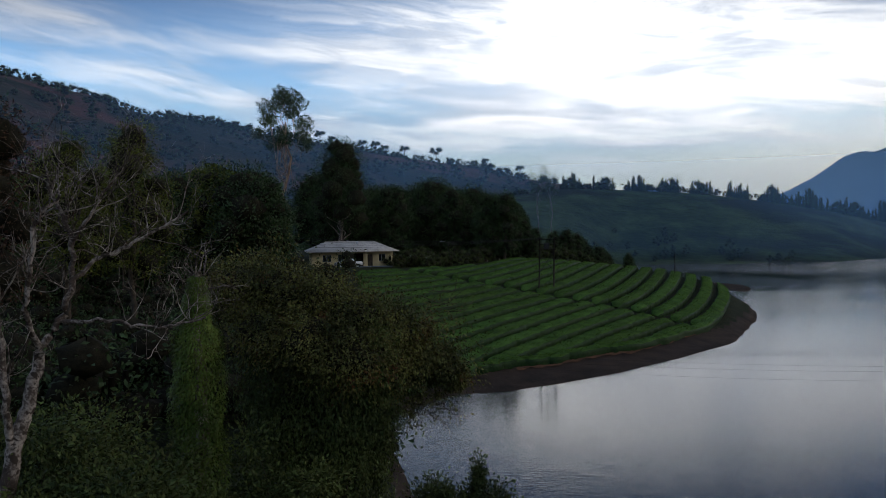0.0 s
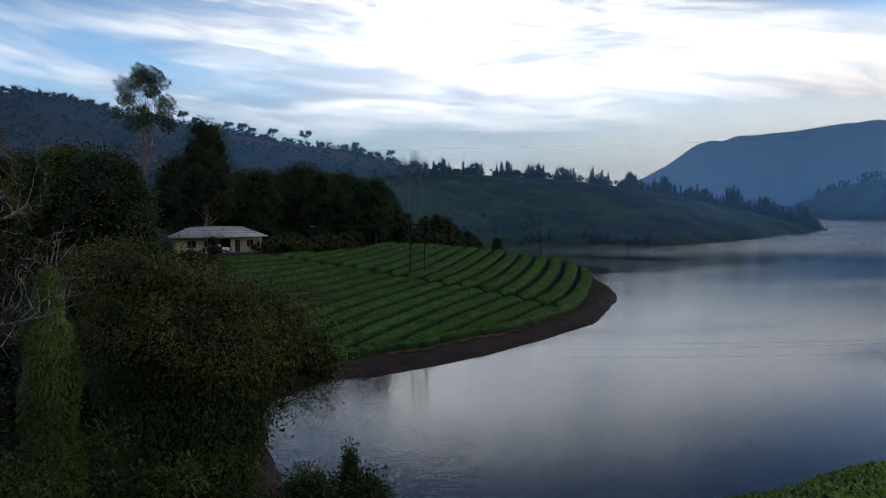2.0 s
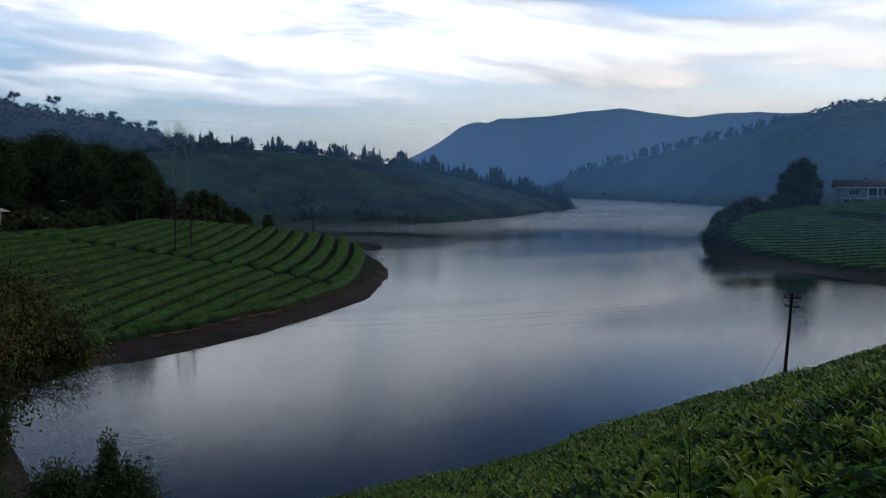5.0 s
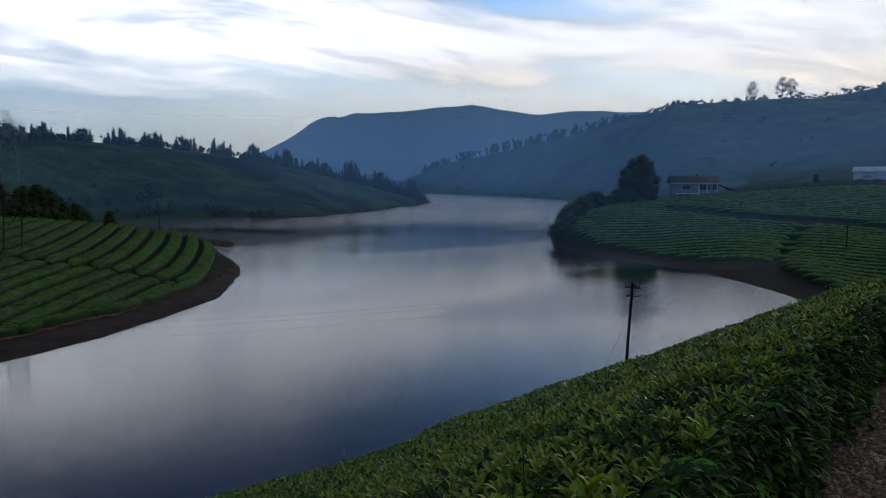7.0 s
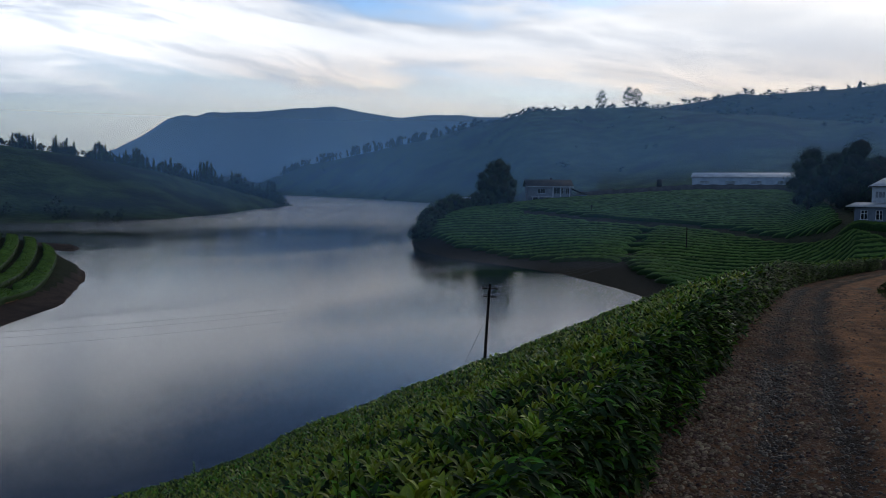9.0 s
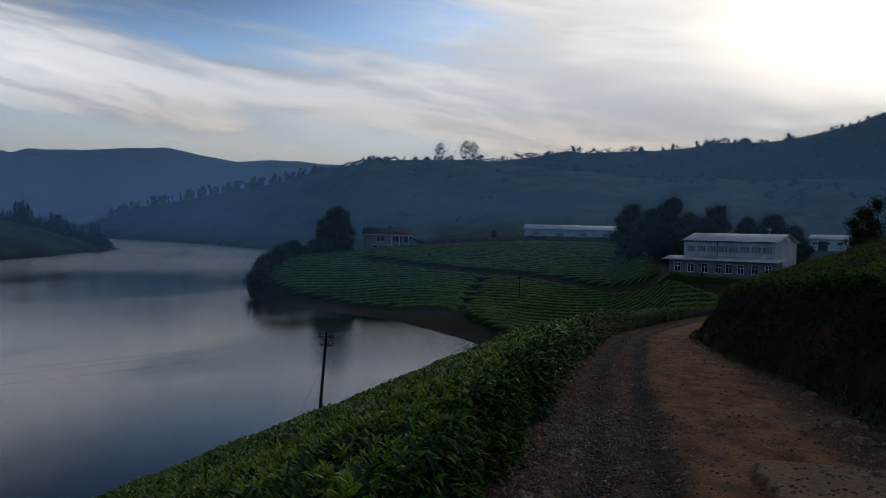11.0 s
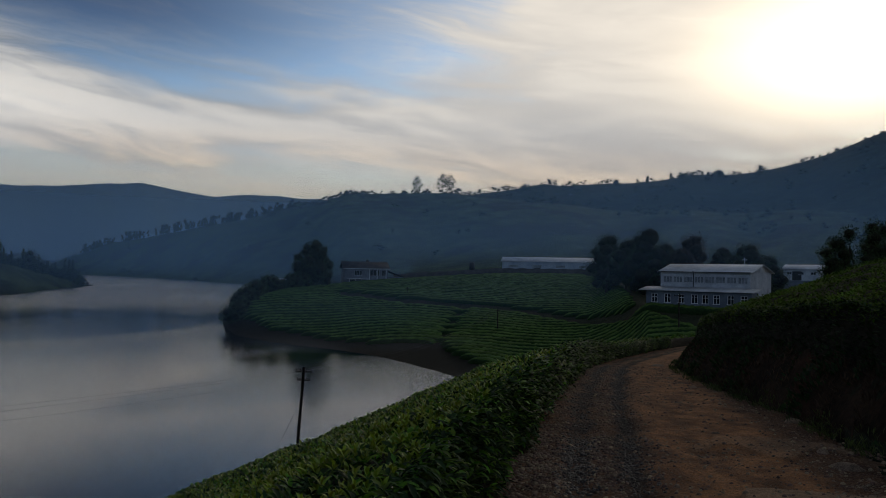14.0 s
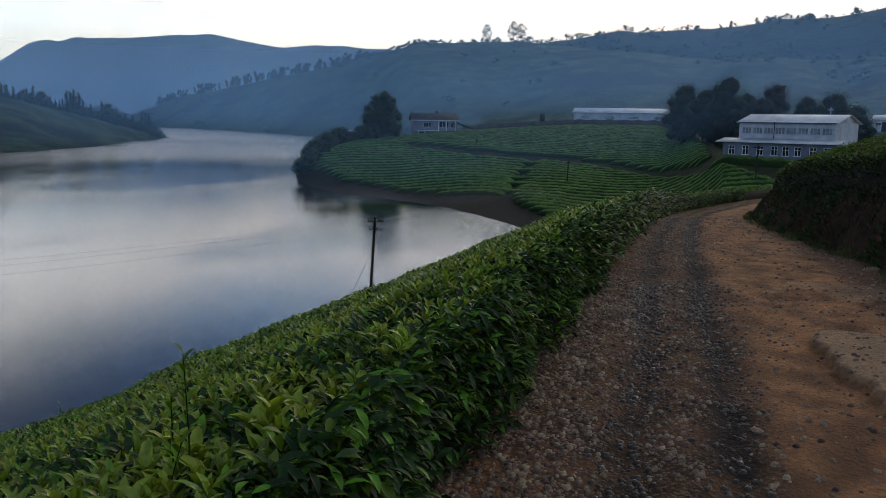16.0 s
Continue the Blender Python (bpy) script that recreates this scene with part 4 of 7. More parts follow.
# ---- tea rows on the far fields ----
def tea_row(path, wide, high, rng, group, label, tufts=26, size=0.22):
    """One hedge row along a path of x, y places: a rounded lumpy ridge on the ground."""
    path = np.asarray(path)
    along = unit(np.gradient(path, axis=0))
    across = np.stack([along[:, 1], -along[:, 0]], -1)
    prof = np.array([(-0.46, -0.1), (-0.5, 0.55), (-0.45, 0.9), (-0.18, 1.0), (0.14, 1.0), (0.44, 0.92), (0.5, 0.55), (0.46, -0.1)])
    n, m = len(path), len(prof)
    pinch = np.abs(np.sin(np.arange(n) * 1.35 + rng.uniform(0, 3) + np.cumsum(rng.normal(0, 0.12, n))))[:, None] ** 4
    edge = 1 + rng.normal(0, 0.05, (n, m)) - 0.12 * pinch
    slim = np.minimum(1, np.minimum(np.arange(n), np.arange(n)[::-1]) / 2.5 + 0.45)[:, None]
    P = path[:, None] + across[:, None] * (prof[None, :, :1] * wide * (edge * slim)[..., None])
    G = land(P[..., 0], P[..., 1])
    taper = np.sqrt(np.minimum(1, np.minimum(np.arange(n), np.arange(n)[::-1]) / 2.5 + 0.04))[:, None]
    Z = G + high * prof[None, :, 1] * taper * (1 + rng.normal(0, 0.06, (n, m)) - 0.10 * pinch)
    v = np.concatenate([P, Z[..., None]], -1).reshape(-1, 3)
    me = fast_mesh("long_tea_hedge", v, grid_faces(n, m), TEA_BODY, True)
    # shade on the row's flanks is painted with the dark old-leaf colour
    me.materials.append(TEA_OLD_SHADE)
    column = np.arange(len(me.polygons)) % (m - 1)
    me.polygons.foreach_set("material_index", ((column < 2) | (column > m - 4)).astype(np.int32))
    ob = tagged(new("long_tea_hedge", me), label, "tea hedge", group)
    k = int(n * tufts)
    i, j, f = rng.integers(0, n - 1, k), rng.integers(2, m - 3, k), rng.random((k, 2, 1))
    V = v.reshape(n, m, 3)
    at = V[i, j] * (1 - f[:, 0]) * (1 - f[:, 1]) + V[i + 1, j] * f[:, 0] * (1 - f[:, 1]) + V[i, j + 1] * (1 - f[:, 0]) * f[:, 1] + V[i + 1, j + 1] * f[:, 0] * f[:, 1]
    way = rng.normal(0, 1, (k, 3)) * (1, 1, 0.35) + [0, 0, 0.3]
    part("leaves", fast_mesh("row_leaves", *strew(at, way, rng.normal(0, 0.25, (k, 3)) + [0, 0, 1], size * rng.uniform(0.6, 1.3, k)), TEA_ROW), ob, "", "stuff")
    return ob


FIELD_FRONT = [(-4, 71), (0, 80), (4.5, 86), (7.5, 89), (10.6, 95), (12.9, 99), (15.3, 107), (17.6, 118), (18.8, 134), (19.3, 170)]


def make_left_field():
    """Two blocks of curved rows that meet at a cross furrow, and a shaggy row along the shore path."""
    rng = np.random.default_rng(7)
    t = np.arange(-75, 85, 0.5)
    head = np.radians(np.interp(t, [-60, -25, 0, 12, 40], [26, 34, 37, 26, 17]))
    curve = np.stack([np.cumsum(np.sin(head)), np.cumsum(np.cos(head))], -1) * 0.5
    curve -= curve[np.argmin(np.abs(t))]
    for k in range(-26, 18):
        p = np.array([14.0, 123.0]) + np.array([0.883, -0.469]) * (k * 2.85) + curve
        p += rng.normal(0, 0.05, p.shape)
        d, th = np.hypot(p[:, 0], p[:, 1]), np.degrees(np.arctan2(p[:, 0], p[:, 1]))
        back = steps(th, [(-6, 128), (-2.6, 138), (2.6, 150), (4.7, 172), (18, 172), (19, 165)])
        ok = (d > steps(th, FIELD_FRONT) + 0.4) & (d < back) & (th > -6) & (th < 19) & (np.abs(t + 0.4 * np.sin(k)) > 0.4)
        runs = np.flatnonzero(np.diff(np.concatenate([[0], ok.astype(int), [0]])))
        for a, b in zip(runs[::2], runs[1::2]):
            if b - a > 4:
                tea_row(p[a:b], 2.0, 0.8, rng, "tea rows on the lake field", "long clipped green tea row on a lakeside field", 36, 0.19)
    th = np.arange(-3, 18.9, 0.28)
    d = steps(th, FIELD_FRONT) + rng.normal(0, 0.25, len(th))
    x, y = d * np.sin(np.radians(th)), d * np.cos(np.radians(th))
    tea_row(np.stack([x, y], -1), 1.5, 0.85, rng, "tea rows on the lake field", "shaggy row of tea bushes along the shore path", 60, 0.2)
    th = np.arange(5, 18.4, 0.15)
    D = steps(th, FIELD_FRONT)[:, None] - 1.0 - np.array([0.0, 0.5, 1.0]) * (1 + 0.3 * np.sin(th * 5))[:, None]
    X, Y = D * np.sin(np.radians(th))[:, None], D * np.cos(np.radians(th))[:, None]
    Z = land(X, Y) + 0.09 + 0.05 * wobble(X * 2, Y * 2)
    tagged(new("footpath", sheet_mesh("footpath", np.stack([X, Y, Z], -1).reshape(-1, 3), grid_faces(len(th), 3)[:, ::-1], RED_SOIL)), "narrow red earth path below the tea field", "path", kind="structure")


make_left_field()


def lane(th):
    """The dark lane across the far fields."""
    return steps(th, [(50.0, 420), (50.2, 214), (51.4, 210), (54.8, 193.6), (59.4, 181), (63.1, 170.5), (64.7, 164.5), (67.5, 155), (74, 124), (76, 118)])


def make_right_fields():
    rng = np.random.default_rng(9)
    th = np.arange(43.2, 76, 0.2)
    shore = steps(th, [(42.8, 215), (43.2, 206), (45.15, 183), (49, 165), (53, 153), (56.4, 146), (57.0, 143), (57.5, 137), (59.3, 124), (62, 112), (65, 103), (75, 85)])
    brow = steps(th, [(43, 212), (45, 228), (49, 240), (55, 252), (61, 258), (67, 258), (69.2, 205), (70.6, 137), (76, 121)])
    for k in range(-14, 78):
        d = 160 + k * 2.75 + 0.5 * np.sin(th * 0.7 + k * 0.4) - np.where(th < 57, 2.6 * (th - 50), 18.2 + 0.9 * (th - 57)) + 5 * np.sin((th - 50) * 0.33)
        gap = np.abs(d - lane(th)) < 3.4
        fold = np.abs(th - 57.0 - (d - 150) * 0.05) < 0.06 * (d < lane(th))
        ok = (d < brow) & (d > shore + 1.0) & ~gap & ~fold
        x, y = d * np.sin(np.radians(th)), d * np.cos(np.radians(th))
        runs = np.flatnonzero(np.diff(np.concatenate([[0], ok.astype(int), [0]])))
        for a, b in zip(runs[::2], runs[1::2]):
            if b - a > 5:
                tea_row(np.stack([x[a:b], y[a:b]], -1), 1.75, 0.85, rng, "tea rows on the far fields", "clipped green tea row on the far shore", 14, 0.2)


make_right_fields()


def make_school_hedge():
    """A clipped row that hides the foot of the school."""
    rng = np.random.default_rng(19)
    th = np.arange(69.8, 77.5, 0.2)
    d = steps(th, [(69.8, 139), (73, 133.5), (77.5, 128)])
    path = np.stack([d * np.sin(np.radians(th)), d * np.cos(np.radians(th))], -1)
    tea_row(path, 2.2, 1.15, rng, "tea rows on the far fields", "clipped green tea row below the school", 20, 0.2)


make_school_hedge()


def make_sprig(th, d, high, seed):
    """A young shoot standing over the clipped hedge."""
    rng = np.random.default_rng(seed)
    x, y, _ = spot(th, d)
    z = float(hedge_top(np.array(x), np.array(y)))
    ob = thing("tea_sprig", "uncut tea shoot standing above the hedge", "tea shoot", (x, y, z - 0.12), group="uncut shoots over the hedge")
    tip = np.array([rng.normal(0, 0.03), rng.normal(0, 0.03), high + 0.12])
    part("stalk", fast_mesh("stalk", *tube([(0, 0, 0), tip * 0.5 + [0.008, 0, 0], tip], [0.003, 0.0022, 0.0015], 5), TWIG_SHADE, True), ob)
    n = 15
    k = np.linspace(0.25, 1.0, n)
    ang = np.arange(n) * 2.4
    way = np.stack([np.cos(ang), np.sin(ang), 0.5 + k * 0.9], -1)
    v, t = strew(tip * k[:, None], way, np.stack([-np.cos(ang), -np.sin(ang), np.ones(n)], -1), np.full(n, 0.062) * rng.uniform(0.7, 1.1, n), LEAF, LEAF_TRIS)
    part("foliage", fast_mesh("sprig_leaves", v, t, TEA_LEAF, True), ob)


for _th, _d, _h, _seed in ((40.3, 3.03, 0.37, 1), (39.3, 3.0, 0.28, 2), (38.3, 2.95, 0.18, 3), (28.0, 16.0, 0.3, 4), (41.6, 7.0, 0.2, 5)):
    make_sprig(_th, _d, _h, _seed)

# ---- trees ----
def crown_leaves(rng, blobs, n, size, lift=0.3):
    """Leaf clumps through a crown of round masses, thicker at the outside."""
    blobs = np.asarray(blobs, float)
    vol = blobs[:, 3] * blobs[:, 4] * blobs[:, 5]
    pick = rng.choice(len(blobs), n, p=vol ** 0.8 / (vol ** 0.8).sum())
    way = unit(rng.normal(size=(n, 3)))
    r = rng.random(n) ** 0.38 * (1 + 0.18 * np.sin(way[:, 0] * 7 + way[:, 2] * 5 + pick))
    pos = blobs[pick, :3] + way * r[:, None] * blobs[pick, 3:6]
    tip = unit(way + rng.normal(0, 0.7, (n, 3)) + [0, 0, lift - 0.3])
    face = way + rng.normal(0, 0.5, (n, 3)) + [0, 0, 0.6]
    return strew(pos, tip, face, size * rng.uniform(0.55, 1.3, n))


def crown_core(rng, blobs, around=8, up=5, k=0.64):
    """Inner shade of each leaf mass as a dark-coloured uneven lump wholly under its leaves."""
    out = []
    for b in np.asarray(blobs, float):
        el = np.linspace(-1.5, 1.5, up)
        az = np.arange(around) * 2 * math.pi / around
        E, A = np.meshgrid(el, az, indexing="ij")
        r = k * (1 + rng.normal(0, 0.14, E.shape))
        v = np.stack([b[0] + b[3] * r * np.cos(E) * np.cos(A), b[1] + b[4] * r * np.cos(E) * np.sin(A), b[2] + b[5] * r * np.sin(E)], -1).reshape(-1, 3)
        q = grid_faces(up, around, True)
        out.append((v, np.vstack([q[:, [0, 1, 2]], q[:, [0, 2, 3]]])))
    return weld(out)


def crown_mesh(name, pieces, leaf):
    """Leaves first, then the lumps coloured dark as inner shade, in one mesh with two materials."""
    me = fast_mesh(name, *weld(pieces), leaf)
    me.materials.append(TWIG_SHADE)
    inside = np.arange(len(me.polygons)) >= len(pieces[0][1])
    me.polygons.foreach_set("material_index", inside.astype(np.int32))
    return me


def limb(rng, a, b, r0, r1, n=6, bend=0.08):
    a, b = np.asarray(a, float), np.asarray(b, float)
    k = np.linspace(0, 1, n)[:, None]
    p = a + (b - a) * k
    p[1:-1] += rng.normal(0, bend * np.linalg.norm(b - a), (n - 2, 3))
    return tube(p, np.linspace(r0, r1, n), 6)


def build_tree(name, label, category, rng, high, trunk_r, blobs, n, size, leaf, bark, lean=(0, 0), group="", crown_label="", dense=True, thin=0.36, core=0.56):
    """A tree on its base: tapered trunk with limbs to every leaf mass, and a crown."""
    ob = thing(name, label, category, group=group)
    top = np.array([lean[0], lean[1], high * 0.8])
    pieces = [limb(rng, (0, 0, -0.4), top, trunk_r, trunk_r * 0.3, 9, 0.015)]
    for b in blobs:
        start = top * min(0.95, max(0.25, (b[2] - 0.35 * high * 0.5) / max(top[2], 0.1)) * 0.8)
        pieces.append(limb(rng, start, b[:3], trunk_r * thin, trunk_r * 0.06))
    part("trunk", fast_mesh("trunk", *weld(pieces), bark, True), ob)
    pieces = [crown_leaves(rng, blobs, int(n * 1.6), size * 0.78)]
    if dense:
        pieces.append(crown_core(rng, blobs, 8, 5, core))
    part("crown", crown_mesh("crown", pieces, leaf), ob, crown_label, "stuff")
    return ob


def round_crown(rng, high, wide, low=0.3, count=9):
    out = []
    for k in range(count):
        z = high * (low + (0.92 - low) * (k + 0.5) / count)
        reach = wide * 0.5 * math.sin(math.pi * min(0.97, max(0.12, 0.2 + 0.75 * (k + 0.5) / count))) * rng.uniform(0.35, 0.75)
        a = k * 2.4 + rng.uniform(-0.5, 0.5)
        r = wide * rng.uniform(0.2, 0.32)
        out.append((reach * math.cos(a), reach * math.sin(a), z, r, r, r * rng.uniform(0.7, 0.95)))
    return out


def dome_crown(rng, high, wide, count=22):
    """A tall rounded crown that reaches the ground: one deep mass with lumps all over it."""
    out = [(0, 0, high * 0.40, wide * 0.44, wide * 0.44, high * 0.38), (0, 0, high * 0.68, wide * 0.30, wide * 0.30, high * 0.27)]
    for k in range(count):
        f = (k + 0.5) / count
        reach = wide * 0.5 * math.sqrt(max(0.0, 1 - max(0.0, (f - 0.22) / 0.78) ** 2.0)) * rng.uniform(0.68, 0.86)
        r = wide * rng.uniform(0.10, 0.15)
        out.append((reach * math.cos(k * 2.4), reach * math.sin(k * 2.4), high * (0.06 + 0.88 * f), r, r, r * rng.uniform(0.8, 1.2)))
    return out


def column_crown(rng, high, wide, count=7):
    return [(rng.normal(0, wide * 0.08), rng.normal(0, wide * 0.08), high * (0.1 + 0.84 * (k + 0.5) / count), wide * 0.5 * (1.05 - 0.75 * k / count), wide * 0.5 * (1.05 - 0.75 * k / count), high / count * 0.75) for k in range(count)]


def flat_crown(rng, high, wide, count=6):
    return [(wide * 0.3 * math.cos(k * 1.9), wide * 0.3 * math.sin(k * 1.9), high * rng.uniform(0.62, 0.92), wide * rng.uniform(0.14, 0.26), wide * 0.22, high * rng.uniform(0.08, 0.16)) for k in range(count)]


def sparse_crown(rng, high, wide, low=0.62, count=13):
    out = []
    for k in range(count):
        a, z = k * 2.4, high * (low + (0.97 - low) * (k + 0.5) / count)
        reach = wide * 0.42 * math.sin(math.pi * (0.25 + 0.7 * (k + 0.5) / count)) * rng.uniform(0.5, 1.0)
        r = wide * rng.uniform(0.12, 0.19)
        out.append((reach * math.cos(a), reach * math.sin(a), z, r, r, r * 0.75))
    return out


def stand(ob, th, d, scale=1.0, spin=0.0, sink=0.15):
    x, y, _ = spot(th, d)
    ob.matrix_basis = pose(x, y, ground_at(x, y) - sink, 0, 0, spin) @ Matrix.Scale(scale, 4)
    return ob


def again(ob, th, d, scale=1.0, spin=0.0, sink=0.15, label=""):
    x, y, _ = spot(th, d)
    base = ob.scale.copy()
    ob.scale = (1, 1, 1)
    c = copy_thing(ob, pose(x, y, ground_at(x, y) - sink, 0, 0, spin) @ Matrix.Scale(scale, 4))
    ob.scale = base
    return tagged(c, label)


def tree_height(th, d, el):
    """How high a tree must be to reach an elevation over the eye."""
    x, y, _ = spot(th, d)
    return 1.7 + math.tan(radians(el)) * d - ground_at(x, y)


rng = np.random.default_rng(101)

# tall gum behind the house, and the dark tree beside it
h = tree_height(-10.6, 165, 10.0)
gum = stand(build_tree("gum_tree", "tall slender gum tree with a pale trunk and thin crown", "tree", rng, h, 0.42, sparse_crown(rng, h, 12.5, 0.66, 18), 11000, 0.42, DARK_LEAF, GUM_BARK, dense=False, thin=0.2), -10.7, 165)
h = tree_height(-7.0, 160, 6.7)
stand(build_tree("tree", "broad dark evergreen with a pale trunk behind the house", "tree", rng, h, 0.45, round_crown(rng, h, 14.0, 0.34, 18), 12000, 0.42, DARK_LEAF, PALE_BARK, core=0.5), -7.0, 160)

# woodland round the house: four kinds of tree, each again and again
WOOD = []
for k, (wide, leaf, label, low) in enumerate(((7.5, DARK_LEAF, "dense dark green woodland tree", 0.2), (5.0, DARK_LEAF, "tall dark evergreen woodland tree", 0.16), (8.5, DARK_LEAF, "spreading dark woodland tree", 0.25), (7.0, OLIVE_LEAF, "olive green woodland tree", 0.3))):
    WOOD.append(build_tree("tree", label, "tree", rng, 12.0, 0.28, round_crown(rng, 12.0, wide, low, 14), 7000, 0.42, leaf, (BARK, PALE_BARK)[k % 2], group="woodland trees round the house"))
SKYLINE = [(-34, 4.6), (-26, 4.4), (-19, 4.2), (-16, 4.7), (-13, 4.9), (-9.5, 4.6), (-5, 3.6), (-3, 3.2), (-0.5, 3.6), (2, 3.0), (4, 3.2), (5.3, 2.0), (6.4, -0.2), (9, -0.9), (13, -1.6)]
for k, ob in enumerate(WOOD):
    stand(ob, (-15.5, -3.4, -1.0, -22)[k], (120, 176, 188, 110)[k], tree_height((-15.5, -3.4, -1.0, -22)[k], (120, 176, 188, 110)[k], float(steps((-15.5, -3.4, -1.0, -22)[k], SKYLINE))) / 12.0)
for k in range(110):
    th = -33 + 39.5 * ((k * 0.618) % 1.0)
    d = rng.uniform(95, 150) if th < -10 else rng.uniform(172, 215)
    if -11.9 < th < -9.4:
        continue
    reach = tree_height(th, d, float(steps(th, SKYLINE)) * rng.uniform(0.8, 1.0) - rng.uniform(0, 0.8) * (k % 2 > 0))
    again(WOOD[int(rng.integers(0, 4)) if th < -14 else int(rng.integers(0, 3))], th, d, max(0.4, reach / 12.0), rng.uniform(0, 360))

# scrub at the back of the lake field
BUSH = build_tree("shrub", "low dark shrub at the field's edge", "shrub", rng, 2.2, 0.07, round_crown(rng, 2.2, 3.0, 0.2, 6), 900, 0.24, SCRUB_LEAF, BARK, group="shrubs at the field's edge")
stand(BUSH, -1.0, 146)
for k in range(34):
    th = -3.5 + 16.5 * k / 34 + rng.uniform(-0.3, 0.3)
    again(BUSH, th, float(steps(th, [(-4, 144), (2, 158), (4, 176), (9, 196), (13, 190)])) + rng.uniform(0, 9), rng.uniform(0.7, 1.7), rng.uniform(0, 360))
for k in range(26):
    th = 6.2 + 6.5 * rng.random()
    again(WOOD[k % 3], th, rng.uniform(225, 300), rng.uniform(0.35, 0.75), rng.uniform(0, 360))

# two trees in front of the mountain, one lit yellow-green
h = tree_height(-24.6, 62, 7.2)
stand(build_tree("tree", "yellow-green leafy tree above bare branches", "tree", rng, h, 0.25, round_crown(rng, h, 6.5, 0.5, 12), 10000, 0.26, OLIVE_LEAF, BARK), -24.6, 62)
h = tree_height(-20.7, 74, 8.0)
stand(build_tree("tree", "olive leafy tree with an uneven crown", "tree", rng, h, 0.3, round_crown(rng, h, 8.0, 0.42, 14), 12000, 0.28, OLIVE_LEAF, BARK), -20.7, 74)
h = tree_height(-29.5, 48, 10.4)
stand(build_tree("tree", "tall rusty brown tree at the wood's edge", "tree", rng, h, 0.3, round_crown(rng, h, 7.0, 0.4, 11), 5500, 0.26, RUST_LEAF, BARK), -29.7, 48)

# cypresses and other trees along the crest of the tea hill across the bay
CYP = build_tree("cypress", "dark pointed cypress on the tea hill's crest", "tree", rng, 10.0, 0.2, column_crown(rng, 10.0, 2.6), 900, 0.55, DARK_LEAF, BARK, group="trees along the tea hill crest")
PUFF = build_tree("tree", "small round dark tree on the tea hill's crest", "tree", rng, 8.0, 0.2, round_crown(rng, 8.0, 7.0, 0.15, 7), 800, 0.7, DARK_LEAF, BARK, group="trees along the tea hill crest")
stand(CYP, 15.6, 512)
stand(PUFF, 21.8, 522, 1.15)
for k in range(190):
    th = 7.5 + 26.0 * (k + rng.uniform(-0.45, 0.45)) / 190
    d = float(steps(th, LEFT_CREST)) - rng.uniform(2, 20)
    clump = 0.5 + 0.5 * math.sin(th * 2.9 + 1.0)
    if th < 22 and clump < 0.3:
        continue
    tall = (0.75 + 0.45 * clump) * rng.uniform(0.55, 1.15) * (1.15 if th > 23 else 1.0)
    again(CYP if rng.random() < 0.8 else PUFF, th, d, 0.9 * tall * (1.0 if th < 28 else 1.2), rng.uniform(0, 360), 1.2)
for k in range(30):
    th = 10 + 13 * rng.random()
    again(PUFF, th, rng.uniform(352, 400), rng.uniform(0.35, 0.7), rng.uniform(0, 360))

# umbrella-topped trees on the mountain's skyline
UMB = build_tree("tree", "spreading dark tree standing on the mountain ridge", "tree", rng, 14.0, 0.35, flat_crown(rng, 14.0, 12.0, 9), 1500, 0.6, DARK_LEAF, BARK, group="trees on the mountain ridge")
stand(UMB, -0.4, 975, 1.45)
for th, k in ((-5.5, 1.1), (-4.6, 1.2), (-4.0, 1.0), (-2.6, 1.2), (-11.0, 1.0), (-8.4, 1.2), (-14, 0.8), (-7.6, 0.9), (3.0, 0.9), (5.4, 1.1), (-22, 0.8), (1.2, 0.6), (0.6, 0.5), (-19, 0.7)):
    again(UMB, th, float(steps(th, MOUNT_CREST)) - 8, k, 77 * k)
h = tree_height(6.9, 330, 4.4)
TALL = stand(build_tree("tree", "slim tall flat-topped tree behind the field", "tree", rng, h, 0.3, flat_crown(rng, h, 8.0, 7), 900, 0.6, DARK_LEAF, PALE_BARK, dense=False, thin=0.2, group="slim tall trees behind the field"), 6.6, 330)
again(TALL, 7.5, 335, 0.97, 130)

# far woods: too many and too small to tell apart
def far_wood(name, label, places, clumps, leaf, size, seed):
    """Small round trees joined into one wood: places are direction, distance, height and width."""
    rng = np.random.default_rng(seed)
    leaves, inside = [], []
    for th, d, high, wide in places:
        x, y, _ = spot(th, d)
        g = ground_at(x, y) - (0.18 * high if d > 500 else 0.0)
        blobs = [(x + rng.normal(0, wide * 0.2), y + rng.normal(0, wide * 0.2), g + high * f, wide * 0.34, wide * 0.34, high * 0.24) for f in (0.3, 0.55, 0.78)]
        leaves.append(crown_leaves(rng, blobs, clumps, size * wide))
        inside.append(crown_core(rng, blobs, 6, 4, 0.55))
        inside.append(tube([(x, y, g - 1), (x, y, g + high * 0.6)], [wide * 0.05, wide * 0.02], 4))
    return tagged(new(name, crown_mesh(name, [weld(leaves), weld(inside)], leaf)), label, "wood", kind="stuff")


def crest_places(n, th0, th1, crest, back, lo, hi, seed, slim=0.9):
    rng = np.random.default_rng(seed)
    out = []
    for _ in range(n):
        th = rng.uniform(th0, th1)
        high = rng.uniform(lo, hi)
        out.append((th, float(steps(th, crest)) - rng.uniform(0, back), high, high * slim * rng.uniform(0.7, 1.2)))
    return out


far_wood("hedge_line", "low dark trees along the tea hill's crest", crest_places(240, 7, 34, LEFT_CREST, 12, 2, 5, 21, 1.1), 90, DARK_LEAF, 0.13, 22)
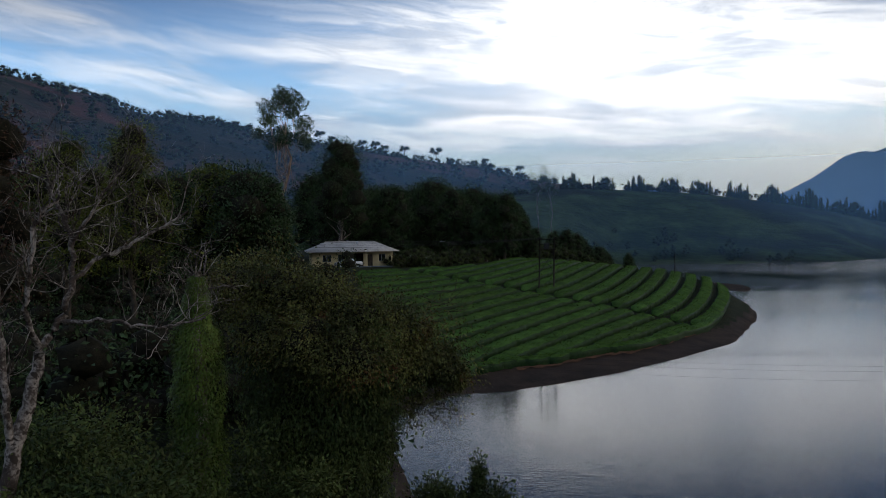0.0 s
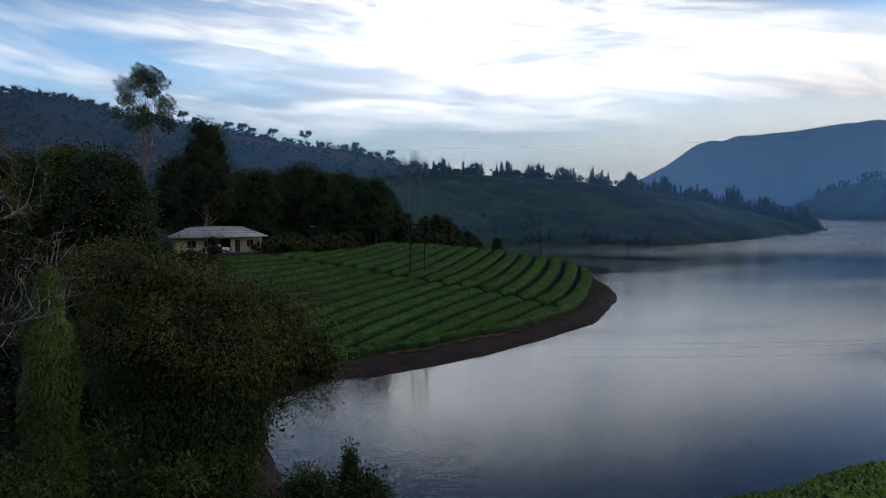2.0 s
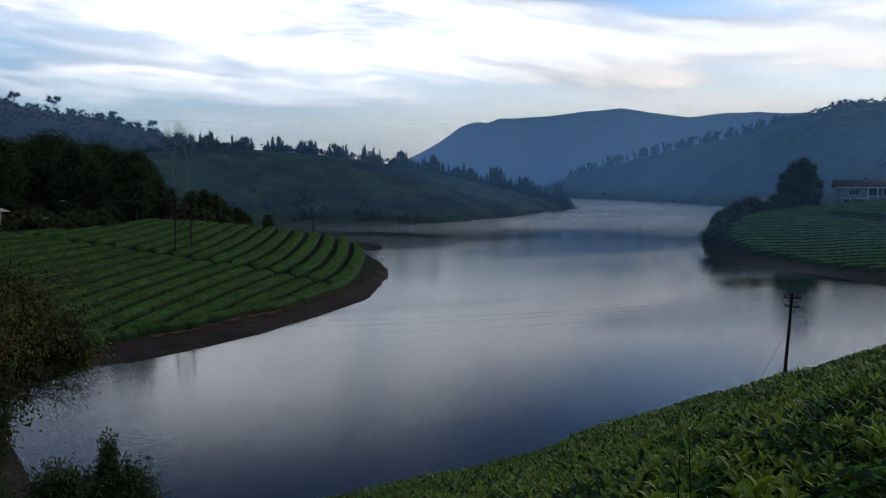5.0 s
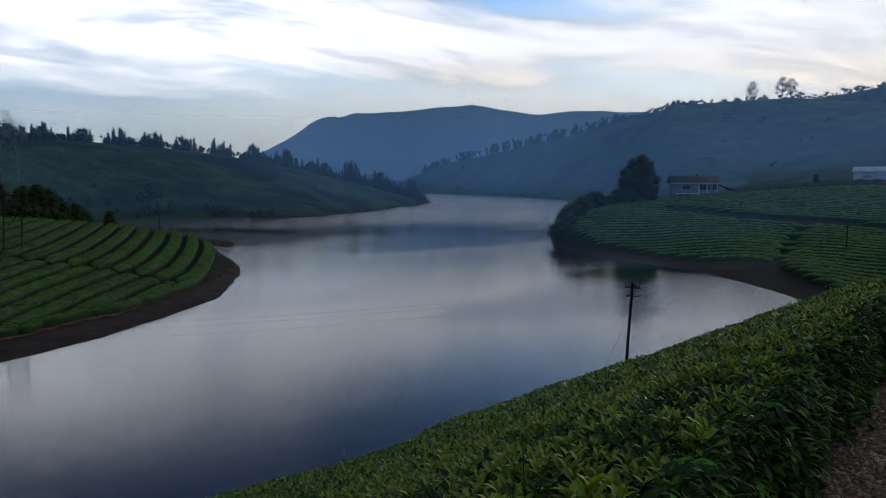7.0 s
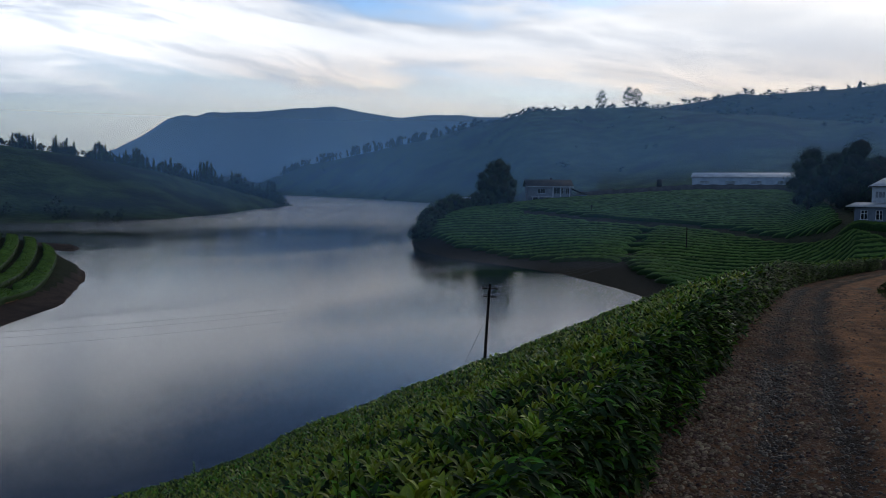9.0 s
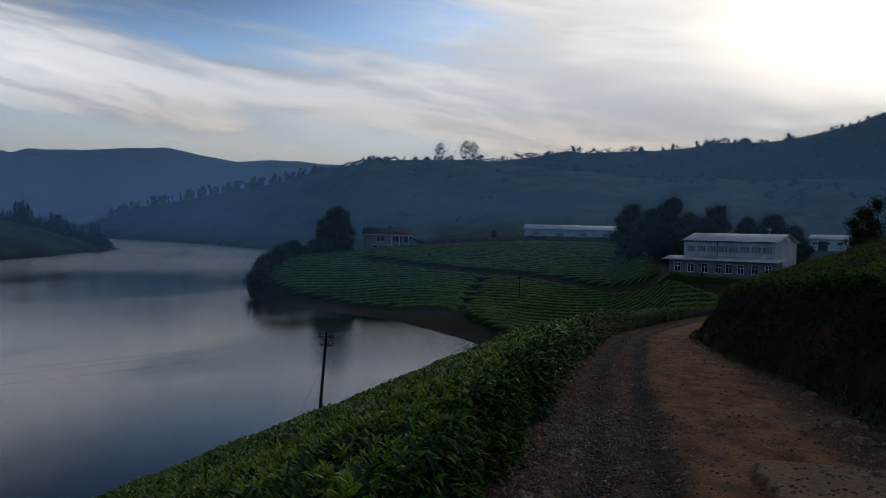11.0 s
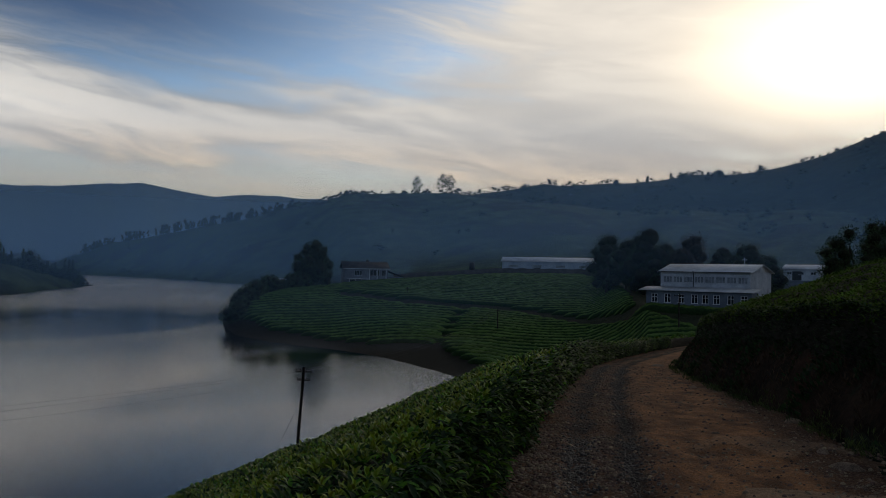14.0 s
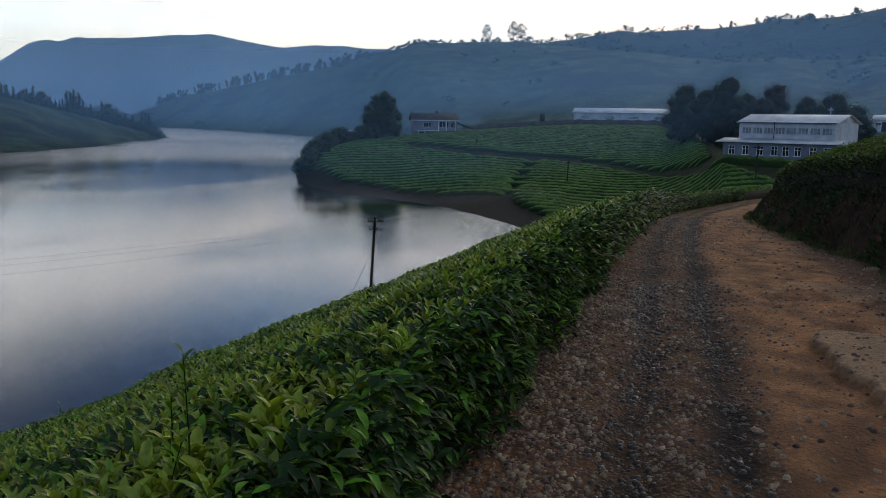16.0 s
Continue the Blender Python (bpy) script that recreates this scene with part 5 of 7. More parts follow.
far_wood("far_wood", "dark trees scattered along the mountain's brow", crest_places(120, -32, 9, MOUNT_CREST, 40, 3, 7, 1, 1.2), 100, DARK_LEAF, 0.12, 2)
far_wood("far_wood", "bushy woods on the mountain's flank", crest_places(900, -34, 10, MOUNT_CREST, 480, 5, 10, 3, 1.4), 60, DARK_LEAF, 0.16, 4)
far_wood("far_wood", "dark treeline along the hill beyond the lake", crest_places(110, 33.4, 46.5, RIGHT_CREST, 40, 9, 19, 5, 0.7), 130, DARK_LEAF, 0.12, 6)
far_wood("far_wood", "small trees on the ridge beyond the lake", crest_places(60, 42, 56, RIGHT_CREST, 45, 4, 10, 7, 1.1) + crest_places(46, 46.5, 52.5, RIGHT_CREST, 25, 7, 13, 17, 1.1) + crest_places(190, 56, 92, RIDGE_CREST, 30, 2.5, 5.5, 8, 1.2), 130, DARK_LEAF, 0.10, 9)
far_wood("far_wood", "woods on the slopes of the wide ridge", crest_places(260, 54, 92, RIDGE_CREST, 480, 5, 11, 10, 1.5), 60, DARK_LEAF, 0.16, 11)
far_wood("far_wood", "thickets in the folds of the green hill", crest_places(40, 34, 62, RIGHT_CREST, 420, 3, 7, 12, 1.8), 60, DARK_LEAF, 0.16, 13)
THIN = build_tree("tree", "thin-crowned tall tree standing out on the ridge", "tree", rng, 17.0, 0.3, sparse_crown(rng, 17.0, 12.0, 0.35, 13), 1500, 0.8, DARK_LEAF, BARK, group="thin trees on the ridge", dense=False)
stand(THIN, 55.1, 1095, 1.5)
again(THIN, 56.9, 1095, 1.65, 120)
again(THIN, 57.4, 1095, 1.5, 40)

# the far shore's trees
h = tree_height(48.1, 238, 2.0)
stand(build_tree("tree", "large dark dome-shaped tree beside the lake house", "tree", rng, h, 0.5, dome_crown(rng, h, 12.4), 16000, 0.42, DARK_LEAF, BARK, core=0.70), 48.1, 238)
LAKEBUSH = build_tree("shrub", "dark overhanging shrub on the lake shore", "shrub", rng, 4.0, 0.1, round_crown(rng, 4.0, 5.5, 0.1, 9), 2600, 0.36, DARK_LEAF, BARK, group="shrubs on the far shore")
stand(LAKEBUSH, 43.2, 212)
for k in range(40):
    th = 42.9 + 4.6 * rng.random()
    again(LAKEBUSH, th, float(steps(th, [(42.4, 206), (43.5, 216), (45, 232), (48, 242)])) + rng.uniform(-8, 6), rng.uniform(0.45, 1.25), rng.uniform(0, 360))
DARKWOOD = []
for k, (th, el, wide, leaf, label) in enumerate(((68.3, 2.75, 8.0, DARK_LEAF, "tall dark tree behind the school building"), (70.9, 2.95, 11.0, DARK_LEAF, "dense dark tree behind the school building"), (73.8, 2.8, 9.5, RUST_LEAF, "rusty brown tree behind the school building"), (77.2, 2.2, 9.0, DARK_LEAF, "round dark tree behind the school building"))):
    h = tree_height(th, 185, el)
    DARKWOOD.append(stand(build_tree("tree", label, "tree", rng, h, 0.35, round_crown(rng, h, wide * 1.1, 0.12, 16), 9000, 0.34, leaf, BARK, group="trees behind the school", core=0.56), th, 185))
for th, k, s in ((69.6, 0, 0.85), (72.0, 1, 0.8), (72.8, 3, 0.9), (75.6, 1, 0.75), (78.6, 3, 0.8), (70.4, 3, 0.9), (76.3, 0, 0.7)):
    again(DARKWOOD[k], th, 190, s, 60 * s * k)
CONIFER = build_tree("conifer", "dark pointed conifer behind the tea bank", "tree", rng, 10.0, 0.2, column_crown(rng, 10.0, 3.6, 11), 8000, 0.22, DARK_LEAF, BARK, group="conifers behind the tea bank")
stand(CONIFER, 84.2, 110, tree_height(84.2, 110, 4.0) / 10.0)
for th, el in ((82.4, 2.9), (83.2, 3.6), (85.1, 3.8), (86.2, 3.6)):
    again(CONIFER, th, 110, tree_height(th, 110, el) / 10.0, th * 7)

gully = np.random.default_rng(77)
far_wood("underwood", "dark tangled underwood filling the hollow below the house", [(th, d, hh, hh * 1.1) for th, d, hh in zip(gully.uniform(-36, -7, 420), gully.uniform(34, 118, 420), gully.uniform(2.5, 5.5, 420))], 340, DARK_LEAF, 0.055, 78)

# ---- near trees on the slope below the road ----
def grow(rng, start, way, length, radius, depth, out, droop=0.0):
    """Bare branches: crooked, tapering and forking."""
    n = 6
    p, q = [np.array(start, float)], unit(np.array(way, float))
    for k in range(n):
        q = unit(q + rng.normal(0, 0.17, 3) + [0, 0, 0.03 - droop])
        p.append(p[-1] + q * length / n)
    out.append(tube(p, np.linspace(radius, radius * 0.55, n + 1), 7 if depth > 2 else 4))
    if depth == 0:
        return
    for k in range(3 if depth > 1 else 4):
        at = p[int(rng.integers(2, n + 1))] if k else p[-1]
        side = unit(unit(rng.normal(0, 1, 3)) + q * 0.75 + [0, 0, 0.22])
        grow(rng, at, side, length * rng.uniform(0.55, 0.8), radius * (0.55 if k == 0 else 0.4), depth - 1, out, droop)


def ray_spot(th, d, el):
    """A place at a distance, seen from the road at an elevation."""
    return np.array([d * math.sin(radians(th)), d * math.cos(radians(th)), 1.72 + d * math.tan(radians(el))])


def make_bare_tree():
    rng = np.random.default_rng(5)
    d = 14.5
    base = ray_spot(-28.4, d, -24)
    base[2] = ground_at(base[0], base[1]) - 0.3
    ob = thing("bare_tree", "leafless pale-barked tree with crooked mossy branches", "tree", tuple(base))
    fork, knee = ray_spot(-26.3, d, -7.2), ray_spot(-28.0, d, -13.4)
    out = []

    def stem(points, r0, r1, sides=9):
        p = np.array([np.asarray(q) - base for q in points])
        t = np.linspace(0, 1, len(p))
        f = np.linspace(0, 1, len(p) * 4)
        path = np.stack([np.interp(f, t, p[:, k]) for k in range(3)], -1)
        path[1:-1] = (path[:-2] + path[1:-1] * 2 + path[2:]) / 4
        path[1:-1] += rng.normal(0, 0.02, (len(path) - 2, 3))
        out.append(tube(path, np.linspace(r0, r1, len(path)), sides))

    stem([base, ray_spot(-28.3, d, -16.5), knee, ray_spot(-27.2, d, -11.4), ray_spot(-26.7, d, -9.2), fork], 0.15, 0.085)
    part("trunk", fast_mesh("bare_trunk", *weld(out), PALE_BARK, True), ob)
    limbs = (([knee, ray_spot(-28.2, d - 0.2, -10), ray_spot(-28.4, d - 0.2, -6), ray_spot(-28.7, d - 0.3, -3.5), ray_spot(-29.2, d - 0.3, 1.0)], 0.07),
             ([fork, ray_spot(-25.0, d, -5.2), ray_spot(-24.4, d, -3.0), ray_spot(-24.2, d, -0.4), ray_spot(-24.8, d, 1.2), ray_spot(-25.6, d, 3.6)], 0.065),
             ([ray_spot(-24.4, d, -3.0), ray_spot(-23.1, d, -1.7), ray_spot(-21.2, d, -0.8), ray_spot(-19.6, d, 0.0), ray_spot(-17.2, d, 1.5)], 0.042),
             ([fork, ray_spot(-27.1, d - 0.4, -5), ray_spot(-26.8, d - 0.6, -2.6), ray_spot(-26.5, d - 0.8, 0.6), ray_spot(-24.9, d - 0.8, 2.6)], 0.05),
             ([ray_spot(-24.3, d, -0.6), ray_spot(-23.2, d - 0.3, 1.2), ray_spot(-22.4, d - 0.3, 2.8), ray_spot(-21.0, d - 0.3, 4.4)], 0.034),
             ([ray_spot(-25.0, d, -5.4), ray_spot(-22.4, d - 0.5, -5.4), ray_spot(-20.6, d - 0.6, -6.0), ray_spot(-18.6, d - 0.6, -6.2), ray_spot(-16.2, d - 0.6, -5.6)], 0.034))
    for pts, r in limbs:
        out.clear()
        stem(pts, r, r * 0.4, 7)
        for k in range(15):
            f = rng.uniform(0.25, 1.0) * (len(pts) - 1)
            i = min(int(f), len(pts) - 2)
            at = np.asarray(pts[i]) * (1 - (f - i)) + np.asarray(pts[i + 1]) * (f - i) - base
            way = unit(np.asarray(pts[i + 1]) - np.asarray(pts[i])) * 0.5 + rng.normal(0, 0.55, 3) + [0, 0, 0.35]
            grow(rng, at, way, rng.uniform(0.45, 0.9), max(r * 0.24, 0.009), 2, out)
        part("branch", fast_mesh("bare_branch", *weld(out), PALE_BARK, True), ob)
    out.clear()
    fresh = np.array([ray_spot(rng.uniform(-27, -17), d - 0.5 + rng.normal(0, 0.4), rng.uniform(-6, 4)) - base for _ in range(90)])
    v, t = strew(fresh, rng.normal(size=(90, 3)) - [0, 0, 0.7], rng.normal(size=(90, 3)), rng.uniform(0.04, 0.09, 90))
    part("dead_leaves", fast_mesh("last_leaves", v, t, RUST_LEAF), ob, "a few rusty withered leaves", "stuff")


make_bare_tree()


def leaf_cloud(rng, n, centre, radii, size, drape=0.0, hollow=0.5, shape=CHIP, tris=CHIP_TRIS):
    way = unit(rng.normal(size=(n, 3)))
    r = (hollow + (1 - hollow) * rng.random(n)) * (1 + 0.13 * np.sin(way[:, 0] * 9 + way[:, 1] * 7) + 0.1 * np.sin(way[:, 2] * 13))
    pos = np.asarray(centre) + way * r[:, None] * np.asarray(radii)
    tip = unit(way * (1 - drape) + rng.normal(0, 0.5, (n, 3)) - [0, 0, drape * 1.4])
    return strew(pos, tip, way + rng.normal(0, 0.4, (n, 3)) + [0, 0, 0.4], size * rng.uniform(0.6, 1.3, n), shape, tris)


def make_creeper_tree():
    """A tree smothered by a rusty-leaved creeper, its crown hanging in a curtain over one side."""
    rng = np.random.default_rng(15)
    d = 20.0
    base = ray_spot(-6.8, d, -18)
    base[2] = ground_at(base[0], base[1]) - 0.3
    ob = thing("creeper_covered_tree", "tree smothered in a creeper with rusty green leaves", "tree", tuple(base))
    out = []
    heads = ((-13.7, 21, -3.2, 1.0), (-11.2, 20.5, -4.0, 1.2), (-8.6, 20, -5.0, 1.2), (-6.0, 19.5, -6.0, 1.15), (-3.6, 19.5, -7.0, 1.0), (-12.2, 20, -6.6, 1.2), (-9.4, 19, -7.4, 1.3), (-6.4, 18.8, -8.6, 1.3),
             (-3.6, 19.2, -9.6, 1.0), (-1.7, 19.4, -8.8, 0.8), (-0.2, 19.4, -9.4, 0.6), (0.6, 19.4, -10.2, 0.4), (-14.8, 21.5, -4.6, 0.8))
    for th, dd, el, r in heads:
        out.append(limb(rng, ray_spot(-7.5, 20, -11) - base, ray_spot(th, dd, el) - base, 0.06, 0.02, 8, 0.04))
    out.append(limb(rng, (0, 0, -0.3), ray_spot(-7.5, 20, -10.5) - base, 0.24, 0.1, 8, 0.02))
    part("trunk", fast_mesh("creeper_trunk", *weld(out), BARK, True), ob)
    top = [leaf_cloud(rng, int(5600 * r), ray_spot(th, dd, el) - base, (r, r, r * 0.75), 0.085, 0.35, 0.45) for th, dd, el, r in heads]
    part("crown", fast_mesh("creeper_crown", *weld(top), VINE_LEAF), ob, "rusty and olive creeper leaves", "stuff")
    hang = [leaf_cloud(rng, 5600, ray_spot(th, dd, el) - base, (r, r, 1.9), 0.085, 0.8, 0.45) for th, dd, el, r in
            ((-10.6, 19.8, -12.5, 1.1), (-7.8, 19.2, -13.0, 1.2), (-6.0, 18.9, -13.5, 0.9), (-5.0, 18.9, -12.3, 0.6), (-9.4, 19.4, -16.5, 1.2), (-6.4, 19.0, -17.0, 1.1), (-12.4, 20.2, -9.5, 0.9), (-11.6, 19.8, -15.5, 0.9), (-4.6, 18.8, -10.6, 0.7))]
    # dark lumps added for the shade behind the creeper's leaves
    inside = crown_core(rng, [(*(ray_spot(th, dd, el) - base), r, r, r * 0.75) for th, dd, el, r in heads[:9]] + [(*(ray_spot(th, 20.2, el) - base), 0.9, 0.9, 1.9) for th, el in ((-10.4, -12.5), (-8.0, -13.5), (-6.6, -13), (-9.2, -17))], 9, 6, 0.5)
    part("stem_mass", fast_mesh("creeper_inside", *inside, TWIG_SHADE, True), ob, "dark mass standing for shade inside the creeper", "stuff")
    part("curtain", fast_mesh("creeper_curtain", *weld(hang), SCRUB_LEAF), ob, "hanging dark green curtain of creeper", "stuff")
    loose = [leaf_cloud(rng, int(800 * r), ray_spot(th, 19.4, el) - base, (1.25 * r, 1.25 * r, r * 0.9), 0.085, 0.4, 0.0) for th, el, r in ((-1.0, -6.8, 1.1), (0.4, -8.2, 0.9), (1.0, -9.8, 0.7), (-0.6, -11.2, 0.8), (-2.4, -12.6, 0.6), (-1.8, -11.4, 0.35), (-15.6, -3.0, 1.0), (-12.0, -1.6, 0.9), (-8.6, -3.4, 1.0), (-5.0, -4.8, 1.0), (-3.0, -5.4, 0.9))]
    part("loose_leaves", fast_mesh("creeper_loose", *weld(loose), VINE_LEAF), ob, "straggling creeper leaves at the edge", "stuff")
    twigs = []
    for k in range(40):
        th, el = rng.uniform(-5, 1.2), rng.uniform(-12.5, -4)
        grow(rng, ray_spot(th - 1.5, 19.4, el) - base, (0.8, 0.0, rng.uniform(-0.4, 0.3)), rng.uniform(0.5, 0.9), 0.012, 1, twigs, 0.05)
    part("twig_tangle", fast_mesh("creeper_twigs", *weld(twigs), BARK), ob, "thin bare twigs of the creeper", "stuff")


make_creeper_tree()


def make_ivy_stump():
    """A dead trunk wrapped in ivy with a bare forked head."""
    rng = np.random.default_rng(25)
    d = 18.0
    base = ray_spot(-17.0, d, -22)
    base[2] = ground_at(base[0], base[1]) - 0.3
    ob = thing("ivy_covered_trunk", "dead forked trunk wrapped thickly in green ivy", "tree", tuple(base))
    out = [limb(rng, (0, 0, 0), ray_spot(-16.7, d, -2.5) - base, 0.2, 0.09, 10, 0.01)]
    head = ray_spot(-16.7, d, -3.2) - base
    part("trunk", fast_mesh("ivy_trunk", *weld(out), PALE_BARK, True), ob)
    out = []
    for way in ((0.0, 0, 1), (0.5, 0.1, 0.8), (-0.35, 0, 0.9), (0.9, 0.1, 0.45), (-0.8, 0, 0.3), (0.3, -0.2, 1)):
        grow(rng, head + [0, 0, -0.3 * abs(way[0])], way, rng.uniform(0.4, 0.65), 0.025, 2, out)
    part("bare_head", fast_mesh("ivy_head", *weld(out), PALE_BARK, True), ob, "pale bare forked branches")
    n = 30000
    k = rng.random(n)
    el = -2.8 - 19 * k
    wide = np.interp(k, [0, 0.08, 0.16, 0.20, 0.6, 1.0], [0.14, 0.27, 0.30, 0.52, 0.56, 0.52])
    ang = rng.uniform(0, 6.28, n)
    r = wide * (0.72 + 0.3 * rng.random(n)) * (1 + 0.14 * np.sin(ang * 3 + k * 21))
    mid = np.stack([d * np.sin(np.radians(-16.8)) * np.ones(n), d * np.cos(np.radians(-16.8)) * np.ones(n), 1.72 + d * np.tan(np.radians(el))], -1) - base
    out_way = np.stack([np.cos(ang), np.sin(ang), np.zeros(n)], -1)
    pos = mid + out_way * r[:, None]
    v, t = strew(pos, out_way * 0.5 + rng.normal(0, 0.4, (n, 3)) - [0, 0, 0.8], out_way + [0, 0, 0.3], rng.uniform(0.045, 0.085, n))
    part("ivy", fast_mesh("ivy", v, t, IVY_LEAF), ob, "dense mid-green ivy leaves", "stuff")


make_ivy_stump()


def make_thicket(label, spots, n, size, leaf, seed, tall=1.0):
    """Rank undergrowth: arching stems and many small leaves over the slope, as separate bushes."""
    rng = np.random.default_rng(seed)
    for th, d, el, r in spots:
        top = ray_spot(th, d, el)
        g = ground_at(top[0], top[1])
        ob = thing("bush", label, "bush", (top[0], top[1], g - 0.1), group="undergrowth on the slope")
        h = max(top[2] - g + 0.1, 0.8)
        out = []
        for _ in range(14):
            grow(rng, rng.normal(0, r * 0.3, 3) * (1, 1, 0), (rng.normal(0, 0.35), rng.normal(0, 0.35), 1), h * rng.uniform(0.3, 0.45), 0.02, 1, out)
        part("stem", fast_mesh("bush_stem", *weld(out), BARK), ob)
        clouds = []
        for k in range(8):
            c = rng.normal(0, 0.42 * r, 3) * (1, 1, 0) + [0, 0, h * rng.uniform(0.25, 0.86)]
            clouds.append(leaf_cloud(rng, n // 8, c, (r * 0.62, r * 0.62, max(0.5, h * 0.2)), size, 0.1, 0.2))
        clouds.append(leaf_cloud(rng, n // 5, (0, 0, h * 0.35), (r, r, h * 0.36), size, 0.1, 0.5))
        part("foliage", fast_mesh("bush_leaves", *weld(clouds), leaf), ob, "", "stuff")


make_thicket("dark rank bush on the slope above the lake", [(-4.2, 19.0, -17.0, 1.2), (-1.0, 19.5, -15.6, 0.75), (0.4, 19.6, -16.4, 0.8), (2.0, 20, -15.0, 0.35), (2.4, 19.6, -16.8, 0.9), (3.8, 19.2, -17.6, 0.7), (-2.2, 19.2, -17.2, 0.9), (0.4, 18, -19.0, 1.2)], 3600, 0.10, SCRUB_LEAF, 41)
make_thicket("dense tangled undergrowth bush on the slope", [(-27, 16, -10.5, 1.8), (-24, 17.5, -9.8, 1.8), (-21.5, 16.5, -11.3, 1.6), (-26, 14, -14.5, 1.6), (-22.5, 14.5, -15.0, 1.6), (-21.2, 16, -14.5, 1.3), (-13.4, 18.5, -12.5, 1.2), (-12.4, 16.5, -16.5, 1.3), (-21.4, 14, -18.5, 1.3), (-12.6, 14.5, -18.8, 1.2), (-9.5, 16.5, -18, 1.4), (-24.5, 12.5, -18.5, 1.4), (-29, 13.5, -16, 1.5), (-30, 17, -10.5, 1.8)], 3600, 0.11, SCRUB_LEAF, 43)

# ---- buildings ----
def gable_roof(name, length, depth, rise, thick, material, over=0.4, ribs=0):
    """A pitched roof of two slabs with real thickness, ridge along x, on z = 0 at the eaves; ribs for sheet metal."""
    pieces = []
    half, L = depth / 2 + over, length / 2 + over
    drop = rise * over / (depth / 2)
    prof = [(-half, -drop), (0, rise), (half, -drop), (half, -drop - thick), (0, rise - thick), (-half, -drop - thick)]
    v = [(x, y, z) for x in (-L, L) for y, z in prof]
    q = [(0, 6, 7, 1), (1, 7, 8, 2), (3, 9, 10, 4), (4, 10, 11, 5), (2, 8, 9, 3), (5, 11, 6, 0), (0, 1, 4, 5), (1, 2, 3, 4), (6, 11, 10, 7), (7, 10, 9, 8)]
    t = [x for a, b, c, d in q for x in ((a, b, c), (a, c, d))]
    pieces.append((v, t))
    for k in range(ribs):
        x = -L + (k + 0.5) * 2 * L / ribs
        for sgn in (-1, 1):
            e, w = 0.035, 0.05
            rib = [(x + dx, sgn * yy, zz + dz) for yy, zz in ((0, rise), (half, -drop)) for dx, dz in ((-w, 0.0), (w, 0.0), (0, e))]
            pieces.append((rib, [(0, 1, 4), (0, 4, 3), (1, 2, 5), (1, 5, 4), (2, 0, 3), (2, 3, 5)]))
    v, t = weld(pieces)
    return fast_mesh(name, v, t, material)


def gable_wall(name, depth, rise, thick, material):
    v = [(x, y, z) for x in (-thick / 2, thick / 2) for y, z in ((-depth / 2, 0), (depth / 2, 0), (0, rise))]
    return fast_mesh(name, v, [(0, 2, 1), (3, 4, 5), (0, 1, 4), (0, 4, 3), (1, 2, 5), (1, 5, 4), (2, 0, 3), (2, 3, 5)], material)


def wall_with_holes(name, length, high, thick, holes, material):
    """An upright wall along x on z = 0, with rectangular openings cut through: (x, z, width, height)."""
    xs = sorted({-length / 2, length / 2, *[h[0] - h[2] / 2 for h in holes], *[h[0] + h[2] / 2 for h in holes]})
    zs = sorted({0.0, high, *[h[1] for h in holes], *[h[1] + h[3] for h in holes]})
    bm = bmesh.new()
    for a, b in zip(xs, xs[1:]):
        for c, d in zip(zs, zs[1:]):
            x, z = (a + b) / 2, (c + d) / 2
            if any(abs(x - h[0]) < h[2] / 2 and h[1] < z < h[1] + h[3] for h in holes):
                continue
            m = Matrix.Translation((x, 0, z)) @ Matrix.Diagonal((b - a, thick, d - c, 1))
            bmesh.ops.create_cube(bm, size=1.0, matrix=m)
    bmesh.ops.remove_doubles(bm, verts=bm.verts[:], dist=1e-4)
    seen = {}
    for f in bm.faces:
        seen.setdefault(tuple(round(v, 3) for v in f.calc_center_median()), []).append(f)
    bmesh.ops.delete(bm, geom=[f for g in seen.values() if len(g) > 1 for f in g], context="FACES")
    me = bpy.data.meshes.new(name)
    bm.to_mesh(me)
    bm.free()
    me.materials.append(material)
    return me


def put(name, me, parent, at=(0, 0, 0), turn=0.0, label=""):
    ob = part(name, me, parent, label)
    ob.matrix_basis = pose(*at, 0, 0, turn)
    return ob


def window(parent, x, y, z, wide, high, frame_mat, panes=2, turn=0.0, rows=1, glass=DARK_GLASS):
    """A window set in its opening: frame bars and glass panes, each pane a part."""
    f = put("window", box_mesh("sill", wide + 0.2, 0.22, 0.07, frame_mat, (0, -0.06, -0.07), 0.01), parent, (x, y, z), turn)
    for sx in (-1, 1):
        put("jamb", box_mesh("jamb", 0.14, 0.12, high, frame_mat, (sx * (wide / 2 + 0.02), -0.05, 0)), f)
    put("head", box_mesh("head", wide + 0.2, 0.12, 0.09, frame_mat, (0, -0.055, high - 0.04)), f)
    for k in range(panes):
        w = wide / panes
        x0 = -wide / 2 + (k + 0.5) * w
        put("pane", box_mesh("pane", w - 0.06, 0.02, high - 0.08, glass, (x0, 0.02, 0.02)), f)
        if k:
            put("mullion", box_mesh("mullion", 0.06, 0.08, high - 0.06, frame_mat, (x0 - w / 2, -0.02, 0)), f)
    if rows > 1:
        put("transom", box_mesh("transom", wide, 0.07, 0.06, frame_mat, (0, -0.03, high * 0.6)), f)
    return f


def site(th, d, turn=0.0, lift=0.0, z=None):
    x, y, _ = spot(th, d)
    return (x, y, ground_at(x, y) if z is None else z), -th + turn


